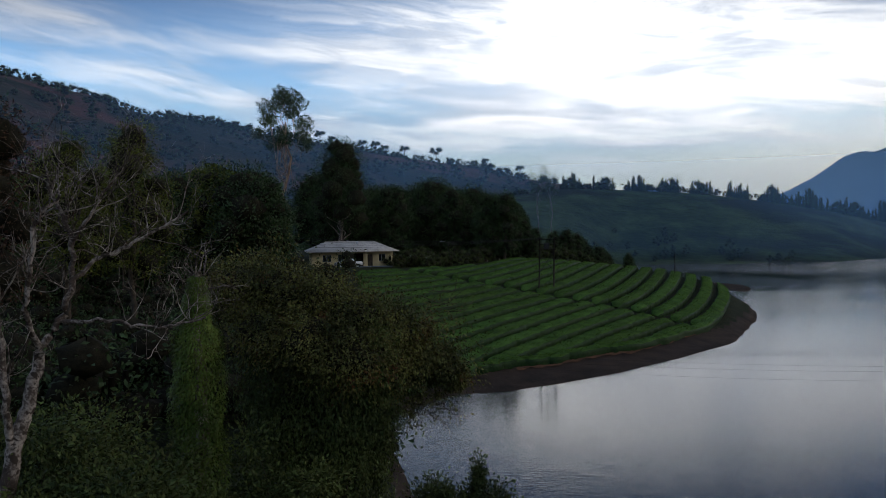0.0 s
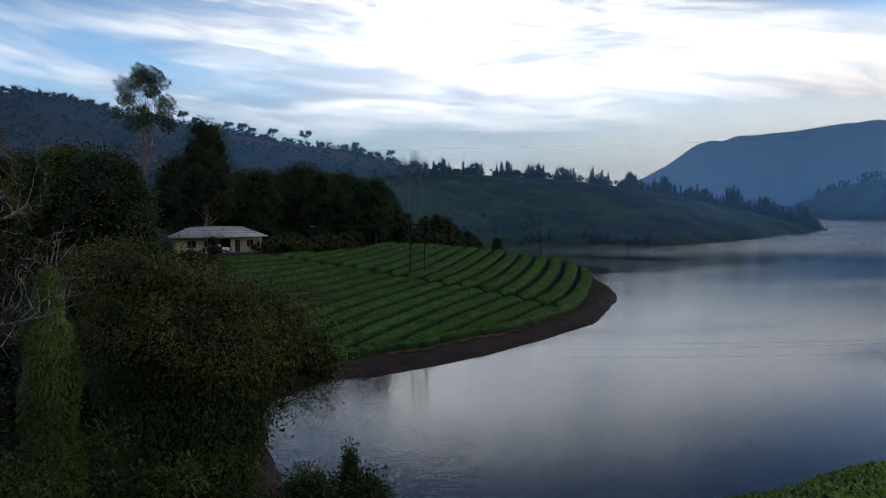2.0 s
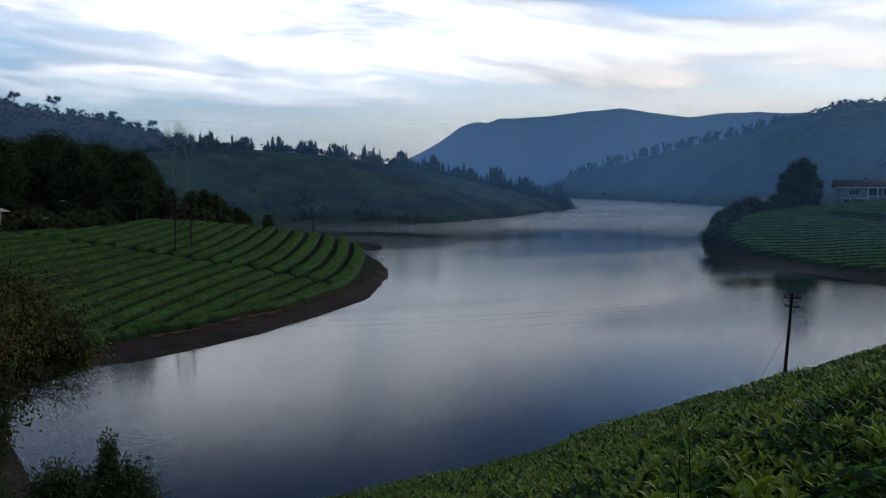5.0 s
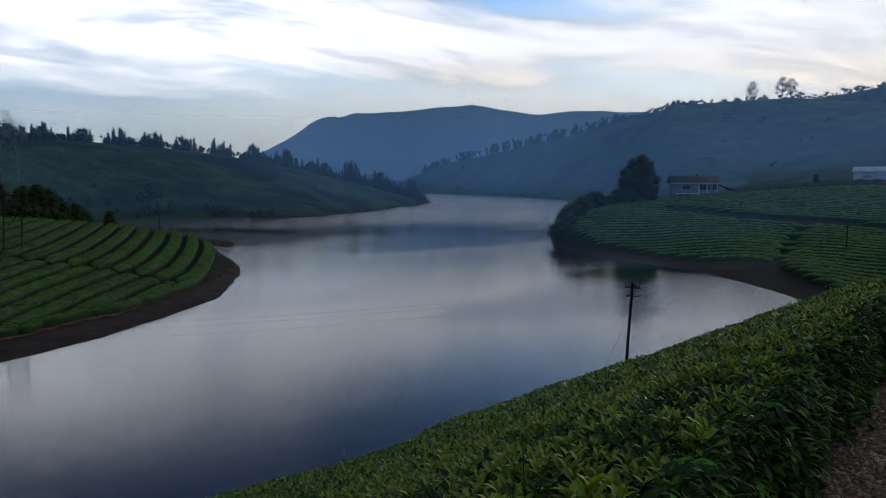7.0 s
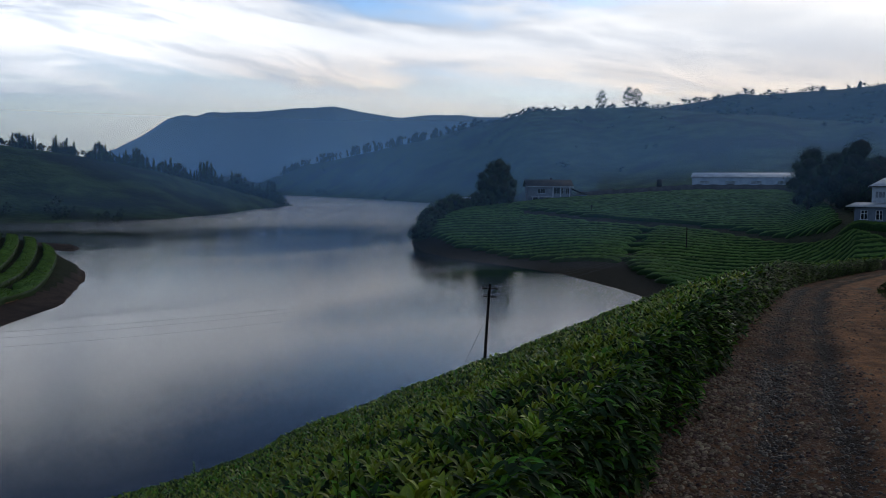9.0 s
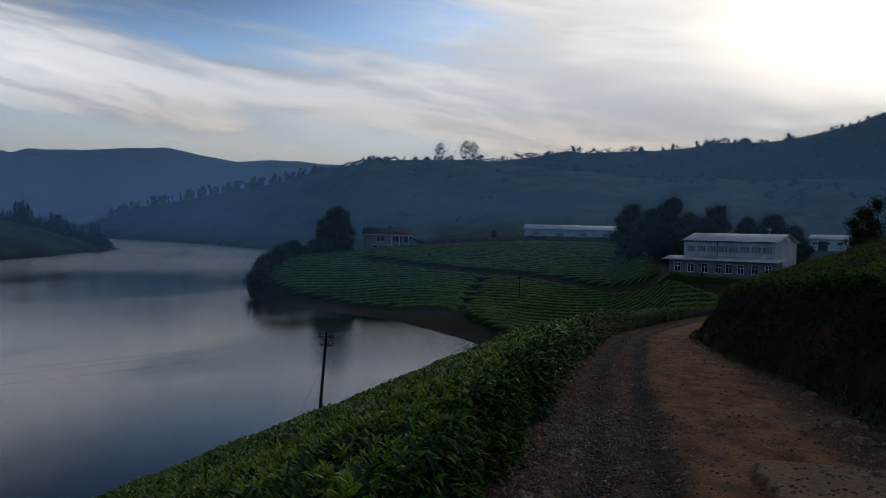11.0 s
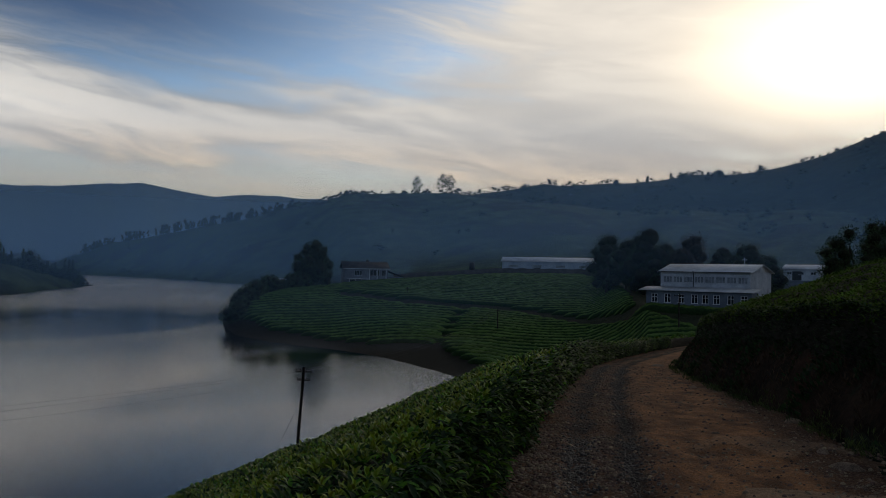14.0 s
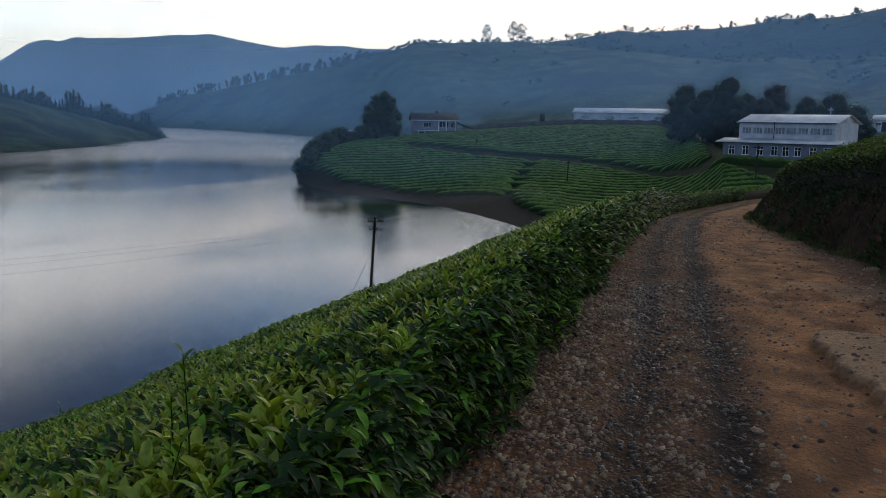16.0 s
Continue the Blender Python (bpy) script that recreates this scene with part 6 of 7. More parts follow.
def plinth(parent, length, depth, deep, material):
    put("plinth", box_mesh("plinth", length + 0.1, depth + 0.1, deep, material, (0, 0, -deep + 0.02)), parent)


def make_lake_field_house():
    at, turn = site(-6.45, 152, 6.0)
    at = (at[0], at[1], -4.35)
    h = thing("house", "single-storey cream house with a low grey sheet roof", "house", at, turn)
    L, D, H = 14.5, 8.0, 2.7
    plinth(h, L, D, 1.8, GREY_WALL)
    holes = [(-4.6, 0.9, 1.5, 1.2), (-2.0, 0.9, 1.3, 1.2), (0.6, 0.0, 2.6, 2.3), (3.1, 0.0, 0.9, 2.1), (5.2, 0.9, 1.3, 1.2)]
    put("wall", wall_with_holes("front_wall", L, H, 0.25, holes, CREAM), h, (0, -D / 2, 0))
    put("wall", wall_with_holes("back_wall", L, H, 0.25, [], CREAM), h, (0, D / 2, 0))
    for sx in (-1, 1):
        put("wall", wall_with_holes("end_wall", D - 0.26, H, 0.25, [(0, 0.9, 1.2, 1.2)], CREAM), h, (sx * (L / 2 - 0.125), 0, 0), 90)
    put("floor", box_mesh("floor", L - 0.6, D - 0.6, 0.08, GAP, (0, 0, 0.03)), h)
    put("partition", box_mesh("partition", L - 0.6, 0.15, H - 0.1, GAP, (0, -0.6, 0.1)), h)
    # hipped sheet roof that runs out over a porch
    ex, ey, rz = L / 2 + 0.9, D / 2 + 0.9, 1.55
    v = [(-ex, -ey - 1.0, -0.12), (ex, -ey - 1.0, -0.12), (ex, ey, 0), (-ex, ey, 0), (-ex + 3.6, 0, rz), (ex - 3.6, 0, rz)]
    v += [(x, y, z - 0.1) for x, y, z in v]
    t = [(0, 1, 5), (0, 5, 4), (1, 2, 5), (2, 3, 4), (2, 4, 5), (3, 0, 4), (6, 11, 7), (6, 10, 11), (7, 11, 8), (8, 10, 9), (8, 11, 10), (9, 10, 6), (0, 6, 7), (0, 7, 1), (1, 7, 8), (1, 8, 2), (2, 8, 9), (2, 9, 3), (3, 9, 6), (3, 6, 0)]
    roof = put("roof", fast_mesh("hip_roof", v, t, OLD_TIN), h, (0, 0, H + 0.12), label="dull grey sheet metal roof")
    for k in range(25):
        f = (k + 0.5) / 25
        x = -ex + 2 * ex * f
        top = min(1.0, (x + ex) / 3.6, (ex - x) / 3.6)
        p = [(x, -ey - 1.0, -0.09), (x, (-ey - 1.0) * (1 - top), -0.12 + (rz + 0.12) * top + 0.03)]
        put("rib", fast_mesh("rib", *tube(p, [0.03, 0.03], 4), OLD_TIN), roof)
    put("ridge_cap", fast_mesh("ridge", *tube([(-ex + 3.6, 0, rz + 0.02), (ex - 3.6, 0, rz + 0.02)], [0.09, 0.09], 6), OLD_TIN), roof)
    window(h, -4.6, -D / 2, 0.9, 1.5, 1.2, WHITE)
    window(h, -2.0, -D / 2, 0.9, 1.3, 1.2, WHITE)
    window(h, 5.2, -D / 2, 0.9, 1.3, 1.2, WHITE)
    put("door", box_mesh("door", 0.86, 0.06, 2.05, BARK, (3.1, -D / 2 + 0.05, 0.02), 0.01), h, label="brown panelled door")
    for x in (-0.9, 2.2, 4.4, 6.8):
        put("post", box_mesh("post", 0.16, 0.16, H - 0.05, CREAM, (x, -D / 2 - 1.6, 0), 0.01), h)
    put("porch_floor", box_mesh("porch", L * 0.6, 1.9, 0.14, GREY_WALL, (2.6, -D / 2 - 1.08, -0.12)), h)
    put("chimney", box_mesh("chimney", 0.5, 0.5, 0.9, WHITE, (-5.2, 0.8, H + 0.6), 0.02), h)
    put("chimney", box_mesh("chimney", 0.4, 0.4, 0.7, GREY_WALL, (-0.4, 1.2, H + 1.25), 0.02), h)
    # dish on the roof
    dish = []
    for k in range(5):
        r = 0.28 * k / 4
        dish += [(r * math.cos(a * math.pi / 6), 0.28 * (k / 4) ** 2 * 0.35 - 0.1, r * math.sin(a * math.pi / 6)) for a in range(12)]
    q = grid_faces(5, 12, True)
    put("dish", fast_mesh("dish", dish, q, WHITE, True), h, (1.0, -2.2, H + 1.5), 20, "white satellite dish")
    put("dish_arm", fast_mesh("arm", *tube([(1.0, -2.2, H + 0.7), (1.0, -2.15, H + 1.5)], [0.03, 0.03], 6), IRON), h)
    return h


make_lake_field_house()


def make_car():
    (x, y, _), turn = site(-6.6, 143)
    c = thing("car", "pale parked pickup car in front of the house", "car", (x, y, ground_at(x, y) + 0.02), turn + 8)
    prof = [(-2.3, 0.45), (-2.3, 0.95), (-1.1, 1.05), (-0.55, 1.62), (0.75, 1.66), (0.95, 1.1), (2.35, 1.08), (2.35, 0.45)]
    half = [0.86, 0.88, 0.84, 0.66, 0.66, 0.84, 0.88, 0.86]
    n = len(prof)
    v = [(px, -w, pz) for (px, pz), w in zip(prof, half)] + [(px, w, pz) for (px, pz), w in zip(prof, half)]
    t = [(0, k, k + 1) for k in range(1, n - 1)] + [(n, n + k + 1, n + k) for k in range(1, n - 1)]
    t += [x for k in range(n) for x in ((k, n + k, n + (k + 1) % n), (k, n + (k + 1) % n, (k + 1) % n))]
    part("body", fast_mesh("car_body", v, t, CAR_PAINT), c)
    put("side_window", box_mesh("car_glass", 1.25, 0.02, 0.42, DARK_GLASS, (0.05, -0.78, 1.12), 0, lambda px, py, pz: (px * (1 - 0.4 * pz), py + 0.22 * pz, pz)), c)
    put("windscreen", fast_mesh("screen", [(-1.08, -0.7, 1.09), (-1.08, 0.7, 1.09), (-0.6, 0.6, 1.6), (-0.6, -0.6, 1.6), (-1.0, -0.7, 1.06), (-1.0, 0.7, 1.06)], [(0, 1, 2), (0, 2, 3), (4, 5, 1), (4, 1, 0)], DARK_GLASS), c)
    for wx in (-1.45, 1.45):
        for wy in (-0.82, 0.82):
            w = put("wheel", fast_mesh("tyre", *tube([(0, -0.1, 0), (0, 0.1, 0)], [0.36, 0.36], 16), RUBBER), c, (wx, wy, 0.36))
            put("rim", fast_mesh("rim", *tube([(0, -0.115, 0), (0, 0.115, 0)], [0.2, 0.2], 10), TIN), w)
    put("bumper", box_mesh("bumper", 0.12, 1.7, 0.2, IRON, (-2.36, 0, 0.45), 0.02), c)
    put("headlight", box_mesh("headlight", 0.06, 0.3, 0.18, DARK_GLASS, (-2.31, -0.6, 0.75), 0.02), c)


make_car()


def make_shed():
    (x, y, _), turn = site(-2.0, 156, 10)
    s = thing("shed", "small low shed with a dull sheet roof", "shed", (x, y, ground_at(x, y)), turn)
    plinth(s, 5.0, 3.0, 1.0, GREY_WALL)
    put("wall", wall_with_holes("shed_wall", 5.0, 1.8, 0.2, [(0.8, 0.0, 1.4, 1.6)], GREY_WALL), s, (0, -1.5, 0))
    put("wall", box_mesh("shed_back", 5.0, 0.2, 1.8, GREY_WALL, (0, 1.5, 0)), s)
    for sx in (-1, 1):
        put("wall", box_mesh("shed_end", 0.2, 2.78, 1.8, GREY_WALL, (sx * 2.4, 0, 0)), s)
    put("roof", gable_roof("shed_roof", 5.0, 3.2, 0.6, 0.06, OLD_TIN, 0.35, 9), s, (0, 0, 1.82))


make_shed()


def make_school():
    """Two-storey school hall: a long lean-to below, a taller white hall above, with a cross on the gable."""
    x, y, _ = spot(75.3, 141)
    b = thing("school_building", "white two-storey hall with a sheet roof and lean-to", "building", (x, y, -3.35), -75.3 - 22)
    L, D, H1, H2 = 14.6, 9.0, 2.6, 5.7
    low_L = 17.0
    plinth(b, low_L, D + 6, 2.5, GREY_WALL)
    yf = -D / 2 - 2.6
    wins = [-7.1, -4.9, -2.6, -0.4, 1.3, 3.1, 5.3, 7.3]
    put("wall", wall_with_holes("front_wall", low_L, H1, 0.25, [(wx, 0.75, 1.0, 1.35) for wx in wins], GREY_WALL), b, (0, yf, 0), label="grey-blue lower wall")
    for wx in wins:
        window(b, wx, yf, 0.75, 1.0, 1.35, TRIM, 2, 0.0, 2)
    for sx in (-1, 1):
        put("wall", box_mesh("lean_end", 0.25, 2.4, H1, GREY_WALL, (sx * (low_L / 2 - 0.125), yf + 1.34, 0)), b)
        put("wall", box_mesh("hall_end", 0.25, D - 0.26, H2, WHITE, (sx * (L / 2 - 0.125), 0, 0)), b, label="white end wall")
        put("gable", gable_wall("gable", D, 1.15, 0.25, WHITE), b, (sx * (L / 2 - 0.125), 0, H2))
    strip = [(-L / 2 + 1.2 + k * 1.75, H1 + 1.35, 1.5, 0.95) for k in range(8)]
    put("wall", wall_with_holes("hall_front", L, H2, 0.25, strip, WHITE), b, (0, -D / 2, 0), label="streaked white upper wall")
    for wx, wz, ww, wh in strip:
        window(b, wx, -D / 2, wz, ww, wh, WHITE, 3, 0.0, 1, DULL_GLASS)
    put("wall", wall_with_holes("hall_back", L, H2, 0.25, [], WHITE), b, (0, D / 2, 0))
    # indoor shade behind the upper windows is put into this floor's colour
    put("inner_floor", box_mesh("inner", L - 0.6, D - 0.8, 0.1, GAP, (0, 0, H1 + 0.4)), b)
    lean = [(-low_L / 2 - 1.2, yf - 0.55, H1 + 0.05), (low_L / 2 + 0.5, yf - 0.55, H1 + 0.05), (low_L / 2 + 0.5, -D / 2 - 0.13, H1 + 0.62), (-low_L / 2 - 1.2, -D / 2 - 0.13, H1 + 0.62)]
    lean += [(px, py, pz - 0.09) for px, py, pz in lean]
    faces = [(0, 1, 2), (0, 2, 3), (4, 6, 5), (4, 7, 6), (0, 4, 5), (0, 5, 1), (1, 5, 6), (1, 6, 2), (2, 6, 7), (2, 7, 3), (3, 7, 4), (3, 4, 0)]
    low_roof = put("lean_to_roof", fast_mesh("lean_roof", lean, faces, TIN), b, label="pale sheet lean-to roof")
    for k in range(32):
        px = -low_L / 2 - 1.0 + k * (low_L + 1.3) / 31
        put("rib", fast_mesh("lean_rib", *tube([(px, yf - 0.54, H1 + 0.07), (px, -D / 2 - 0.14, H1 + 0.64)], [0.025, 0.025], 4), TIN), low_roof)
    put("roof", gable_roof("hall_roof", L, D, 1.2, 0.1, TIN, 0.45, 30), b, (0, 0, H2 + 0.05), label="pale sheet metal roof")
    put("downpipe", fast_mesh("pipe", *tube([(-L / 2 + 5.6, -D / 2 - 0.2, H1 + 0.6), (-L / 2 + 5.6, -D / 2 - 0.2, H2 - 0.05), (-L / 2 + 5.6, -D / 2 - 0.45, H2)], [0.06, 0.06, 0.06], 8), IRON), b)
    put("gutter", box_mesh("gutter", L + 0.6, 0.12, 0.1, IRON, (0, -D / 2 - 0.55, H2 - 0.13)), b)
    cross = put("cross", box_mesh("cross_post", 0.12, 0.12, 1.15, WHITE, (0, 0, 0), 0.01), b, (L / 2 - 2.6, 0, H2 + 1.2), 22, "white cross on the ridge")
    put("cross_bar", box_mesh("cross_bar", 0.75, 0.1, 0.12, WHITE, (0, 0, 0.72), 0.01), cross)


make_school()


def make_side_hall(name, label, th, d, L, D, H, rise, turn, z, bays, wall=WHITE, glass=DARK_GLASS):
    x, y, _ = spot(th, d)
    b = thing(name, label, "building", (x, y, z), -th + turn)
    plinth(b, L, D, 3.0, GREY_WALL)
    holes = [(-L / 2 + (k + 0.5) * L / bays, H * 0.5, L / bays * 0.4, H * 0.22) for k in range(bays)]
    put("wall", wall_with_holes("long_wall", L, H, 0.25, holes, wall), b, (0, -D / 2, 0))
    for wx, wz, ww, wh in holes:
        window(b, wx, -D / 2, wz, ww, wh, WHITE, 2, 0.0, 1, glass)
    put("wall", wall_with_holes("rear_wall", L, H, 0.25, [], wall), b, (0, D / 2, 0))
    for sx in (-1, 1):
        put("wall", box_mesh("end_wall", 0.25, D - 0.26, H, wall, (sx * (L / 2 - 0.125), 0, 0)), b)
        put("gable", gable_wall("gable", D, rise, 0.25, wall), b, (sx * (L / 2 - 0.125), 0, H))
    put("roof", gable_roof("long_roof", L, D, rise, 0.12, TIN, 0.5, int(L)), b, (0, 0, H + 0.05), label="pale sheet metal roof")
    put("door", box_mesh("door", 2.2, 0.1, 2.3, IRON, (-L * 0.12, -D / 2 - 0.1, 0.02)), b)
    return b


make_side_hall("factory_building", "long pale tea factory shed with a sheet roof", 64.4, 300, 33.0, 12.0, 4.6, 1.5, -3, 1.1, 4, PALE_WALL, DULL_GLASS)
make_side_hall("outbuilding", "low grey shed beside the lake", 45.9, 240, 9.0, 5.0, 2.2, 0.8, 6, -4.3, 3, GREY_WALL)
make_side_hall("outbuilding", "small white building with a low sheet roof", 80.7, 230, 8.6, 6.0, 3.0, 1.0, -14, 0.9, 3)


def make_lake_house():
    x, y, _ = spot(51.6, 252)
    b = thing("lake_house", "two-storey white-framed house with a dark pitched roof", "house", (x, y, -3.3), -51.6 + 8)
    L, D, H = 13.0, 8.0, 5.6
    plinth(b, L + 5, D, 3.0, GREY_WALL)
    holes = [(2.6, 3.2, 2.9, 1.7), (5.4, 3.2, 1.4, 1.6), (-2.4, 3.3, 2.2, 1.3), (2.0, 0.3, 1.9, 1.6), (4.6, 0.3, 1.9, 1.6), (-1.0, 0.3, 1.6, 1.7), (-4.0, 0.4, 1.8, 1.5)]
    put("wall", wall_with_holes("front_wall", L, H, 0.25, holes, GREY_WALL), b, (0, -D / 2, 0))
    for wx, wz, ww, wh in holes:
        window(b, wx, -D / 2, wz, ww, wh, WHITE, 3 if ww > 1.5 else 2)
    put("wall", wall_with_holes("rear_wall", L, H, 0.25, [], GREY_WALL), b, (0, D / 2, 0))
    for sx in (-1, 1):
        put("wall", box_mesh("end_wall", 0.25, D - 0.26, H, GREY_WALL, (sx * (L / 2 - 0.125), 0, 0)), b)
        put("gable", gable_wall("gable", D, 1.7, 0.25, GREY_WALL), b, (sx * (L / 2 - 0.125), 0, H))
    put("roof", gable_roof("lake_house_roof", L, D, 1.75, 0.15, DARK_ROOF, 0.6), b, (0, 0, H + 0.05), label="dark pitched roof")
    put("fascia", box_mesh("fascia", L + 1.2, 0.06, 0.25, WHITE, (0, -D / 2 - 0.66, H - 0.5)), b)
    put("chimney", box_mesh("chimney", 0.7, 0.7, 1.3, DARK_ROOF, (1.0, 0.6, H + 1.1), 0.03), b)
    # low wing to one side, and a white porch with posts
    put("wing_wall", wall_with_holes("wing_wall", 5.0, 2.9, 0.25, [(0, 0.8, 2.0, 1.1)], GREY_WALL), b, (L / 2 + 2.5, -2.2, 0))
    put("wing_roof", fast_mesh("wing_roof", [(L / 2 - 0.1, -3.0, 5.0), (L / 2 + 5.4, -3.0, 2.9), (L / 2 + 5.4, 3, 2.9), (L / 2 - 0.1, 3, 5.0), (L / 2 - 0.1, -3.0, 4.85), (L / 2 + 5.4, -3.0, 2.75), (L / 2 + 5.4, 3, 2.75), (L / 2 - 0.1, 3, 4.85)], [(0, 1, 2), (0, 2, 3), (4, 6, 5), (4, 7, 6), (0, 4, 5), (0, 5, 1), (1, 5, 6), (1, 6, 2), (2, 6, 7), (2, 7, 3)], DARK_ROOF), b)
    put("porch_roof", box_mesh("porch_roof", 6.0, 2.6, 0.16, WHITE, (-2.6, -D / 2 - 1.45, 2.15), 0.02), b, label="white porch roof")
    for px in (-5.3, -3.5, -1.7, 0.1):
        put("porch_post", box_mesh("porch_post", 0.24, 0.24, 2.15, WHITE, (px, -D / 2 - 2.5, 0), 0.02), b)
    for px in (1.0, 3.3, 6.0):
        put("pilaster", box_mesh("pilaster", 0.3, 0.12, H - 0.3, WHITE, (px, -D / 2 - 0.19, 0)), b)


make_lake_house()


def make_fence_wall():
    """The dark boundary wall and hedge along the brow of the far field."""
    th = np.arange(53.6, 69.2, 0.2)
    d = steps(th, [(53, 262), (57, 268), (61, 276), (69, 277)])
    x, y = d * np.sin(np.radians(th)), d * np.cos(np.radians(th))
    g = land(x, y)
    top = g + 2.0 + 0.12 * np.sin(np.arange(len(th)) * 1.3)
    bx, by = x * 1.001, y * 1.001
    v = np.concatenate([np.stack([x, y, g - 0.5], -1), np.stack([x, y, top], -1), np.stack([bx, by, top], -1), np.stack([bx, by, g - 0.5], -1)])
    f = grid_faces(4, len(th))
    return tagged(new("boundary_wall", fast_mesh("boundary_wall", v, f, DARK_ROOF)), "long dark boundary wall above the tea field", "wall")


make_fence_wall()


def make_tank():
    x, y, _ = spot(59.05, 285)
    t = thing("water_tank", "dark round water tank on a short stand", "tank", (x, y, ground_at(x, y)))
    part("tank", fast_mesh("tank", *tube([(0, 0, 1.6), (0, 0, 1.65), (0, 0, 4.2), (0, 0, 4.45), (0, 0, 4.6)], [0.85, 0.95, 0.95, 0.75, 0.3], 16), IRON), t)
    for sx in (-0.6, 0.6):
        for sy in (-0.6, 0.6):
            put("leg", box_mesh("leg", 0.16, 0.16, 2.0, POLE_WOOD, (sx, sy, -0.3)), t)


make_tank()

# ---- poles and wires ----
def pole_body(parent, high, r=0.13, lean=(0, 0)):
    part("pole", fast_mesh("pole", *tube([(0, 0, -0.6), (lean[0] * 0.5, lean[1] * 0.5, high * 0.5), (lean[0], lean[1], high)], [r, r * 0.88, r * 0.72], 9), POLE_WOOD, True), parent)


def crossarm(parent, at, wide, turn, tilt=0.0):
    arm = put("crossarm", box_mesh("crossarm", wide, 0.09, 0.11, POLE_WOOD, (0, 0, -0.055), 0.012), parent, at, turn)
    arm.matrix_basis = pose(*at, 0, tilt, turn)
    for k in (-0.46, -0.2, 0.2, 0.46):
        put("insulator", fast_mesh("insulator", *tube([(wide * k, 0, 0.05), (wide * k, 0, 0.11), (wide * k, 0, 0.14), (wide * k, 0, 0.2)], [0.02, 0.05, 0.05, 0.02], 6), IRON), arm)
    return arm


def cable(a, b, sag, r=0.008, label="thin dark overhead wire across the lake"):
    a, b = np.array(a, float), np.array(b, float)
    k = np.linspace(0, 1, 40)[:, None]
    p = a + (b - a) * k
    p[:, 2] -= (4 * sag * k * (1 - k))[:, 0]
    return tagged(new("overhead_wire", fast_mesh("wire", *tube(p, np.full(40, r), 4), IRON)), label, "cable", "overhead wires")


def make_lake_pole():
    d = 60.0
    top = ray_spot(47.75, d, -6.62)
    foot = ray_spot(47.25, d, -13.3)
    z = ground_at(foot[0], foot[1])
    ob = thing("utility_pole", "leaning dark wooden utility pole with two crossarms at the shore", "utility pole", (foot[0], foot[1], z))
    lean = top - [foot[0], foot[1], z]
    pole_body(ob, lean[2], 0.13, lean[:2])
    for drop, wide in ((0.35, 1.15), (0.95, 0.95)):
        crossarm(ob, tuple(np.array([lean[0], lean[1], lean[2] - drop]) + np.array([0, 0, 0.02])), wide, -47.7 + 16, 4)
    stay = np.array([lean[0] * 0.8, lean[1] * 0.8, lean[2] * 0.75])
    part("stay_wire", fast_mesh("stay", *tube([stay, ray_spot(45.3, 58, -13.6) - [foot[0], foot[1], z]], [0.012, 0.012], 4), IRON), ob, "thin slanting stay wire")
    return np.array([foot[0], foot[1], z]) + lean


lake_pole_top = make_lake_pole()


def plain_pole(th, d, el_top, label, arm=0.9, group=""):
    x, y, _ = spot(th, d)
    g = ground_at(x, y)
    high = 1.72 + d * math.tan(radians(el_top)) - g
    ob = thing("utility_pole", label, "utility pole", (x, y, g), group=group)
    pole_body(ob, high, 0.11)
    if arm:
        crossarm(ob, (0, 0, high - 0.35), arm, -th + 10)
    return np.array([x, y, g + high])


plain_pole(15.72, 160, -1.75, "dark post at the edge of the lake field", 0)
plain_pole(54.6, 205, -1.15, "slim pole standing in the far tea field", 0.7, "poles in the far tea fields")
right_top = plain_pole(60.9, 150, -2.55, "slim pole standing in the far tea field", 0.8, "poles in the far tea fields")
plain_pole(73.0, 118, -1.2, "pole with short crossarms before the school", 1.3, "poles in the far tea fields")


def make_transformer_pole():
    """Two poles with a platform of crossarms between them."""
    d = 128.0
    a, b = ray_spot(6.62, d, -4.22), ray_spot(7.62, d, -4.33)
    z = min(ground_at(a[0], a[1]), ground_at(b[0], b[1]))
    ob = thing("transformer_pole", "double wooden pole with crossed braces in the tea field", "utility pole", (a[0], a[1], z))
    off = np.array([b[0] - a[0], b[1] - a[1], 0])
    high = 1.72 + d * math.tan(radians(-0.6)) - z
    lean = np.array([-0.28, 0, 0])
    for base in (np.zeros(3), off):
        part("pole", fast_mesh("pole", *tube([base - [0, 0, 0.6], base + [0, 0, high] - lean * 0.6], [0.13, 0.1], 8), POLE_WOOD, True), ob)
    for z0 in (high - 0.15, high - 0.9, high - 1.7):
        p = [-0.35 * unit(off) + [0.1, 0, z0], off * 1.0 + 0.35 * unit(off) + [0.1, 0, z0]]
        part("crossarm", fast_mesh("beam", *tube(p, [0.07, 0.07], 4), POLE_WOOD), ob)
    for p in ([[0.1, 0, 2.9], off + [0.12, 0, high - 2.0]], [off + [0.1, 0, 2.9], [0.12, 0, high - 2.0]]):
        part("brace", fast_mesh("brace", *tube(p, [0.035, 0.035], 4), IRON), ob)
    part("transformer", box_mesh("transformer", 0.8, 0.5, 0.9, IRON, tuple(off * 0.5 + [0.1, 0.1, high - 1.65]), 0.04), ob, "dark transformer box")
    for k in range(4):
        part("insulator", fast_mesh("pin", *tube([off * k / 3 + [0.1, 0, high - 0.1], off * k / 3 + [0.1, 0, high + 0.25]], [0.04, 0.03], 5), IRON), ob)
    return np.array([a[0], a[1], z + high])


double_top = make_transformer_pole()

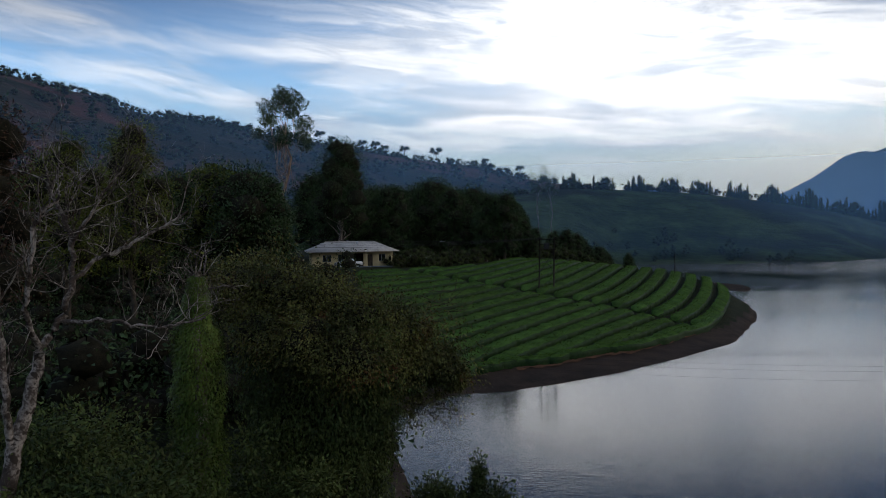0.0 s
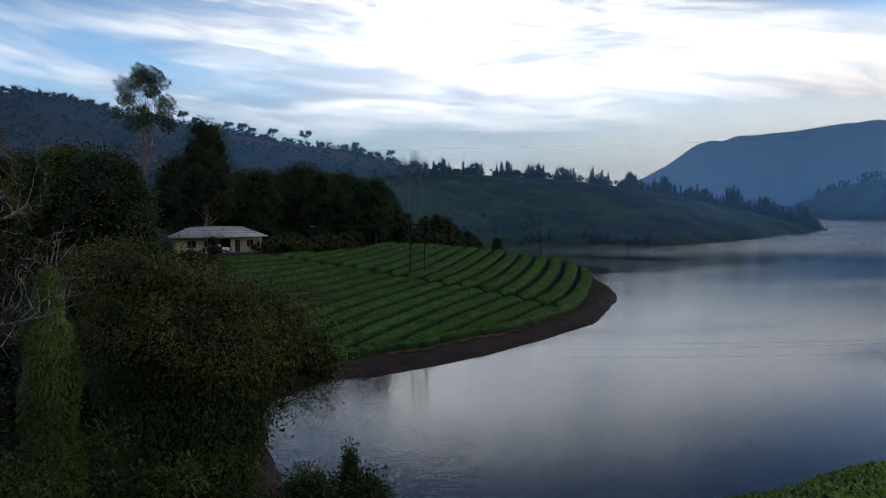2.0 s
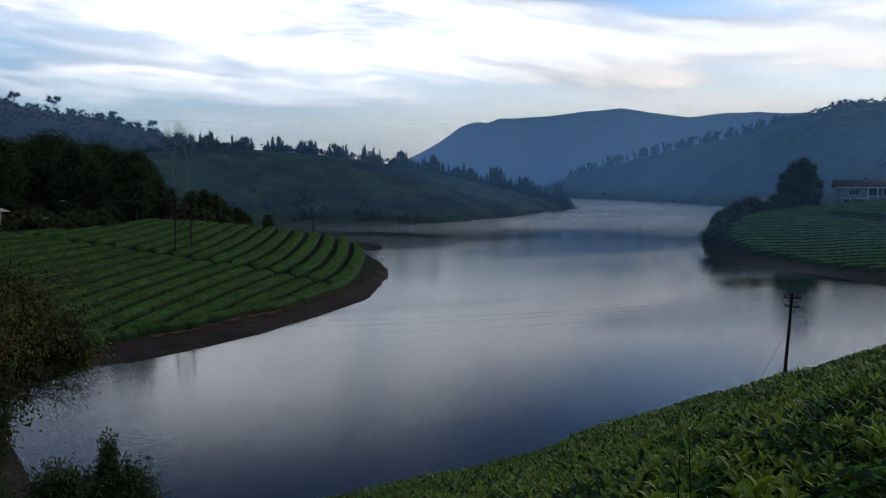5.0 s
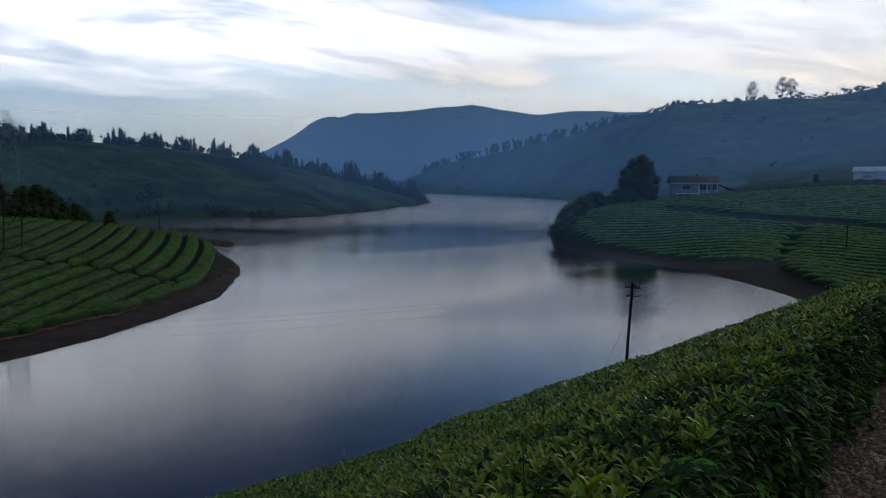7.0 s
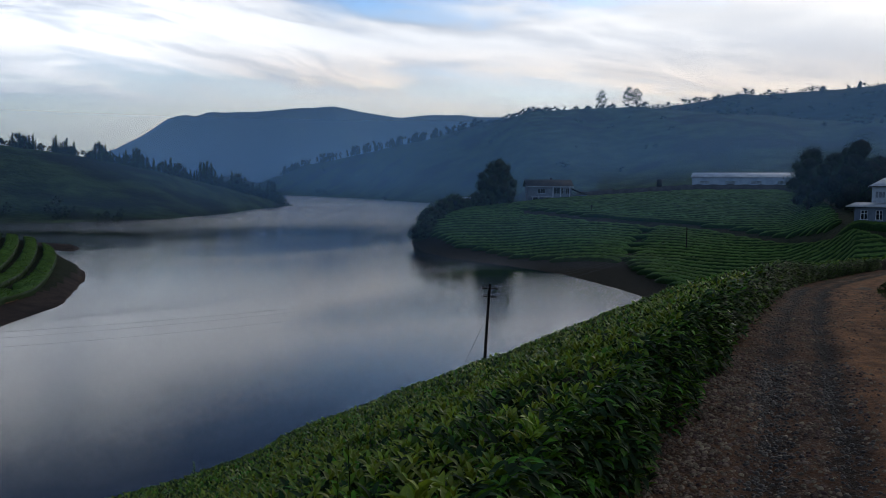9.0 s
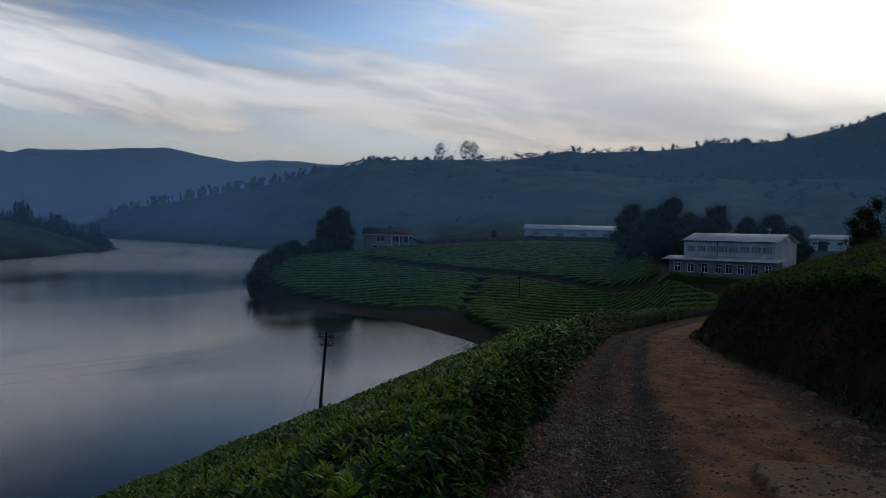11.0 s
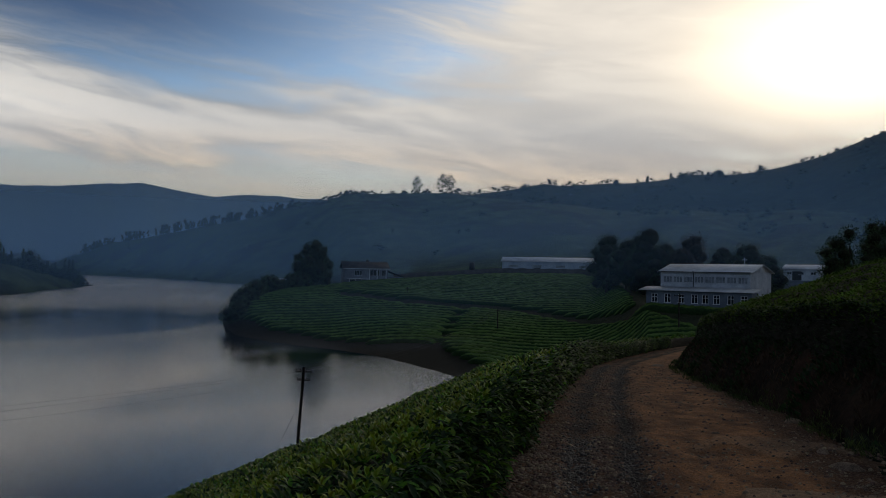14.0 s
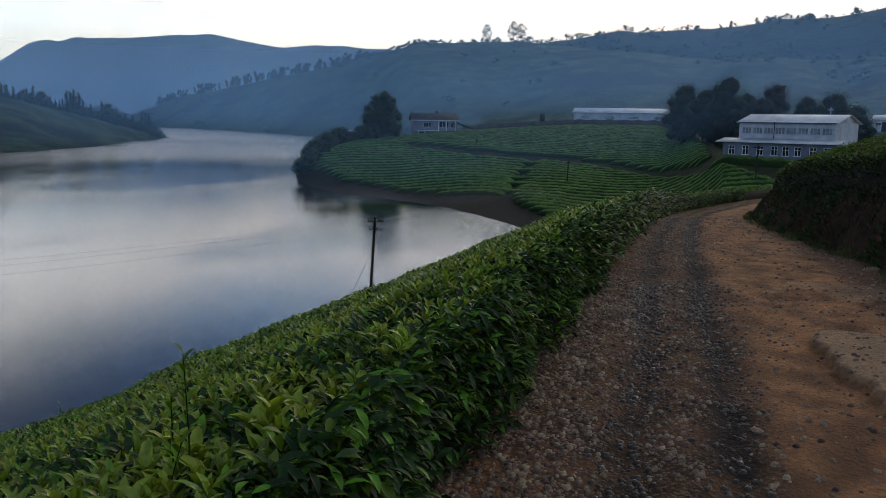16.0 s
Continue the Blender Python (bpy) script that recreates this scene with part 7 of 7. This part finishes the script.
# the line over the lake goes from the shore pole to one hidden among the trees
for k, (drop, off, el, sag) in enumerate(((0.25, -0.5, -6.5, 1.6), (0.25, 0.5, -6.75, 1.9), (0.8, 0.0, -6.9, 2.1))):
    side = np.array([math.cos(radians(47.7 - 16)), -math.sin(radians(47.7 - 16)), 0]) * off
    start = lake_pole_top + side - [0, 0, drop]
    cable(start, ray_spot(-12, 100, el) + [0, off, 0], sag, 0.006)
    cable(start, right_top + [0, 0, -0.25 - 0.12 * k], 1.2 + 0.06 * k, 0.006)
for k in range(4):
    cable(double_top + [0.3 * k, 0, 0.0], ray_spot(-20, 110, 0.6 - 0.32 * k), 1.1, 0.016, "thin dark overhead wire before the wood")


def make_street_lamp():
    x, y, _ = spot(0.35, 165)
    g = ground_at(x, y)
    h = 1.72 + 165 * math.tan(radians(-0.72)) - g
    ob = thing("street_lamp", "slim lamp post with a short slanting lamp head", "lamp post", (x, y, g))
    part("post", fast_mesh("lamp_post", *tube([(0, 0, -0.4), (0, 0, h - 0.5), (-0.3, 0, h - 0.1), (-0.9, 0, h)], [0.08, 0.06, 0.05, 0.04], 8), IRON, True), ob)
    put("lamp_head", box_mesh("lamp_head", 0.9, 0.25, 0.14, WHITE, (-1.2, 0, h - 0.05), 0.03), ob, label="pale lamp head")


make_street_lamp()

# ---- mist ----
def veil(label, th0, th1, d, high, material, wave=0.0):
    """A curved sheet of thin haze; each point knows how high it floats over the ground."""
    th = np.radians(np.linspace(th0, th1, 260))
    z = LAKE - 0.2 + (high - LAKE) * np.linspace(0, 1, 26) ** 1.6
    T, Z = np.meshgrid(th, z)
    R = d * (1 + wave * np.sin(T * 9) + 0.5 * wave * np.sin(T * 23))
    X, Y = R * np.sin(T), R * np.cos(T)
    me = sheet_mesh("mist", np.stack([X, Y, Z], -1).reshape(-1, 3), grid_faces(len(z), len(th)), material)
    layer = me.attributes.new("above", "FLOAT", "POINT")
    layer.data.foreach_set("value", (Z - np.maximum(land(X, Y), LAKE)).ravel().astype(np.float32))
    return tagged(new("mist", me), label, "mist", kind="stuff")


# distance haze is imitated by added see-through sheets with the blue in their colour
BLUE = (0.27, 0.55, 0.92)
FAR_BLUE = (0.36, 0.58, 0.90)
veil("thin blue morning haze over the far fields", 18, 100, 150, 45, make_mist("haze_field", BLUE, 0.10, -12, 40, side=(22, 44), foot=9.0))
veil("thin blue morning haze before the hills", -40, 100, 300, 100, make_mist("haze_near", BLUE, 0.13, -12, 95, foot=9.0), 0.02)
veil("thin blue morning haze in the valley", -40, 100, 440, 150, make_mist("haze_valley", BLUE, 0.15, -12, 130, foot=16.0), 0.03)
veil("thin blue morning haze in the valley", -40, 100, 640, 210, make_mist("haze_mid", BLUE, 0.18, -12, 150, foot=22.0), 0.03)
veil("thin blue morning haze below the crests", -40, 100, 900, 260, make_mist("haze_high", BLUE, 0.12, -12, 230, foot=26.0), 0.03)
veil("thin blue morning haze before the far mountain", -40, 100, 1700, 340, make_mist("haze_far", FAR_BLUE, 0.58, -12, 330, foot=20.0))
PALE = (0.80, 0.86, 0.95)
veil("low white mist lying on the lake", 8, 50, 270, LAKE + 8, make_mist("lake_mist", PALE, 0.34, LAKE, LAKE + 5.5, 0.3, 0.014, foot=2.0), 0.05)
veil("low white mist under the far shore", 40, 60, 140, LAKE + 5, make_mist("shore_mist", PALE, 0.12, LAKE, LAKE + 5, 0.25, 0.03, foot=1.6), 0.03)
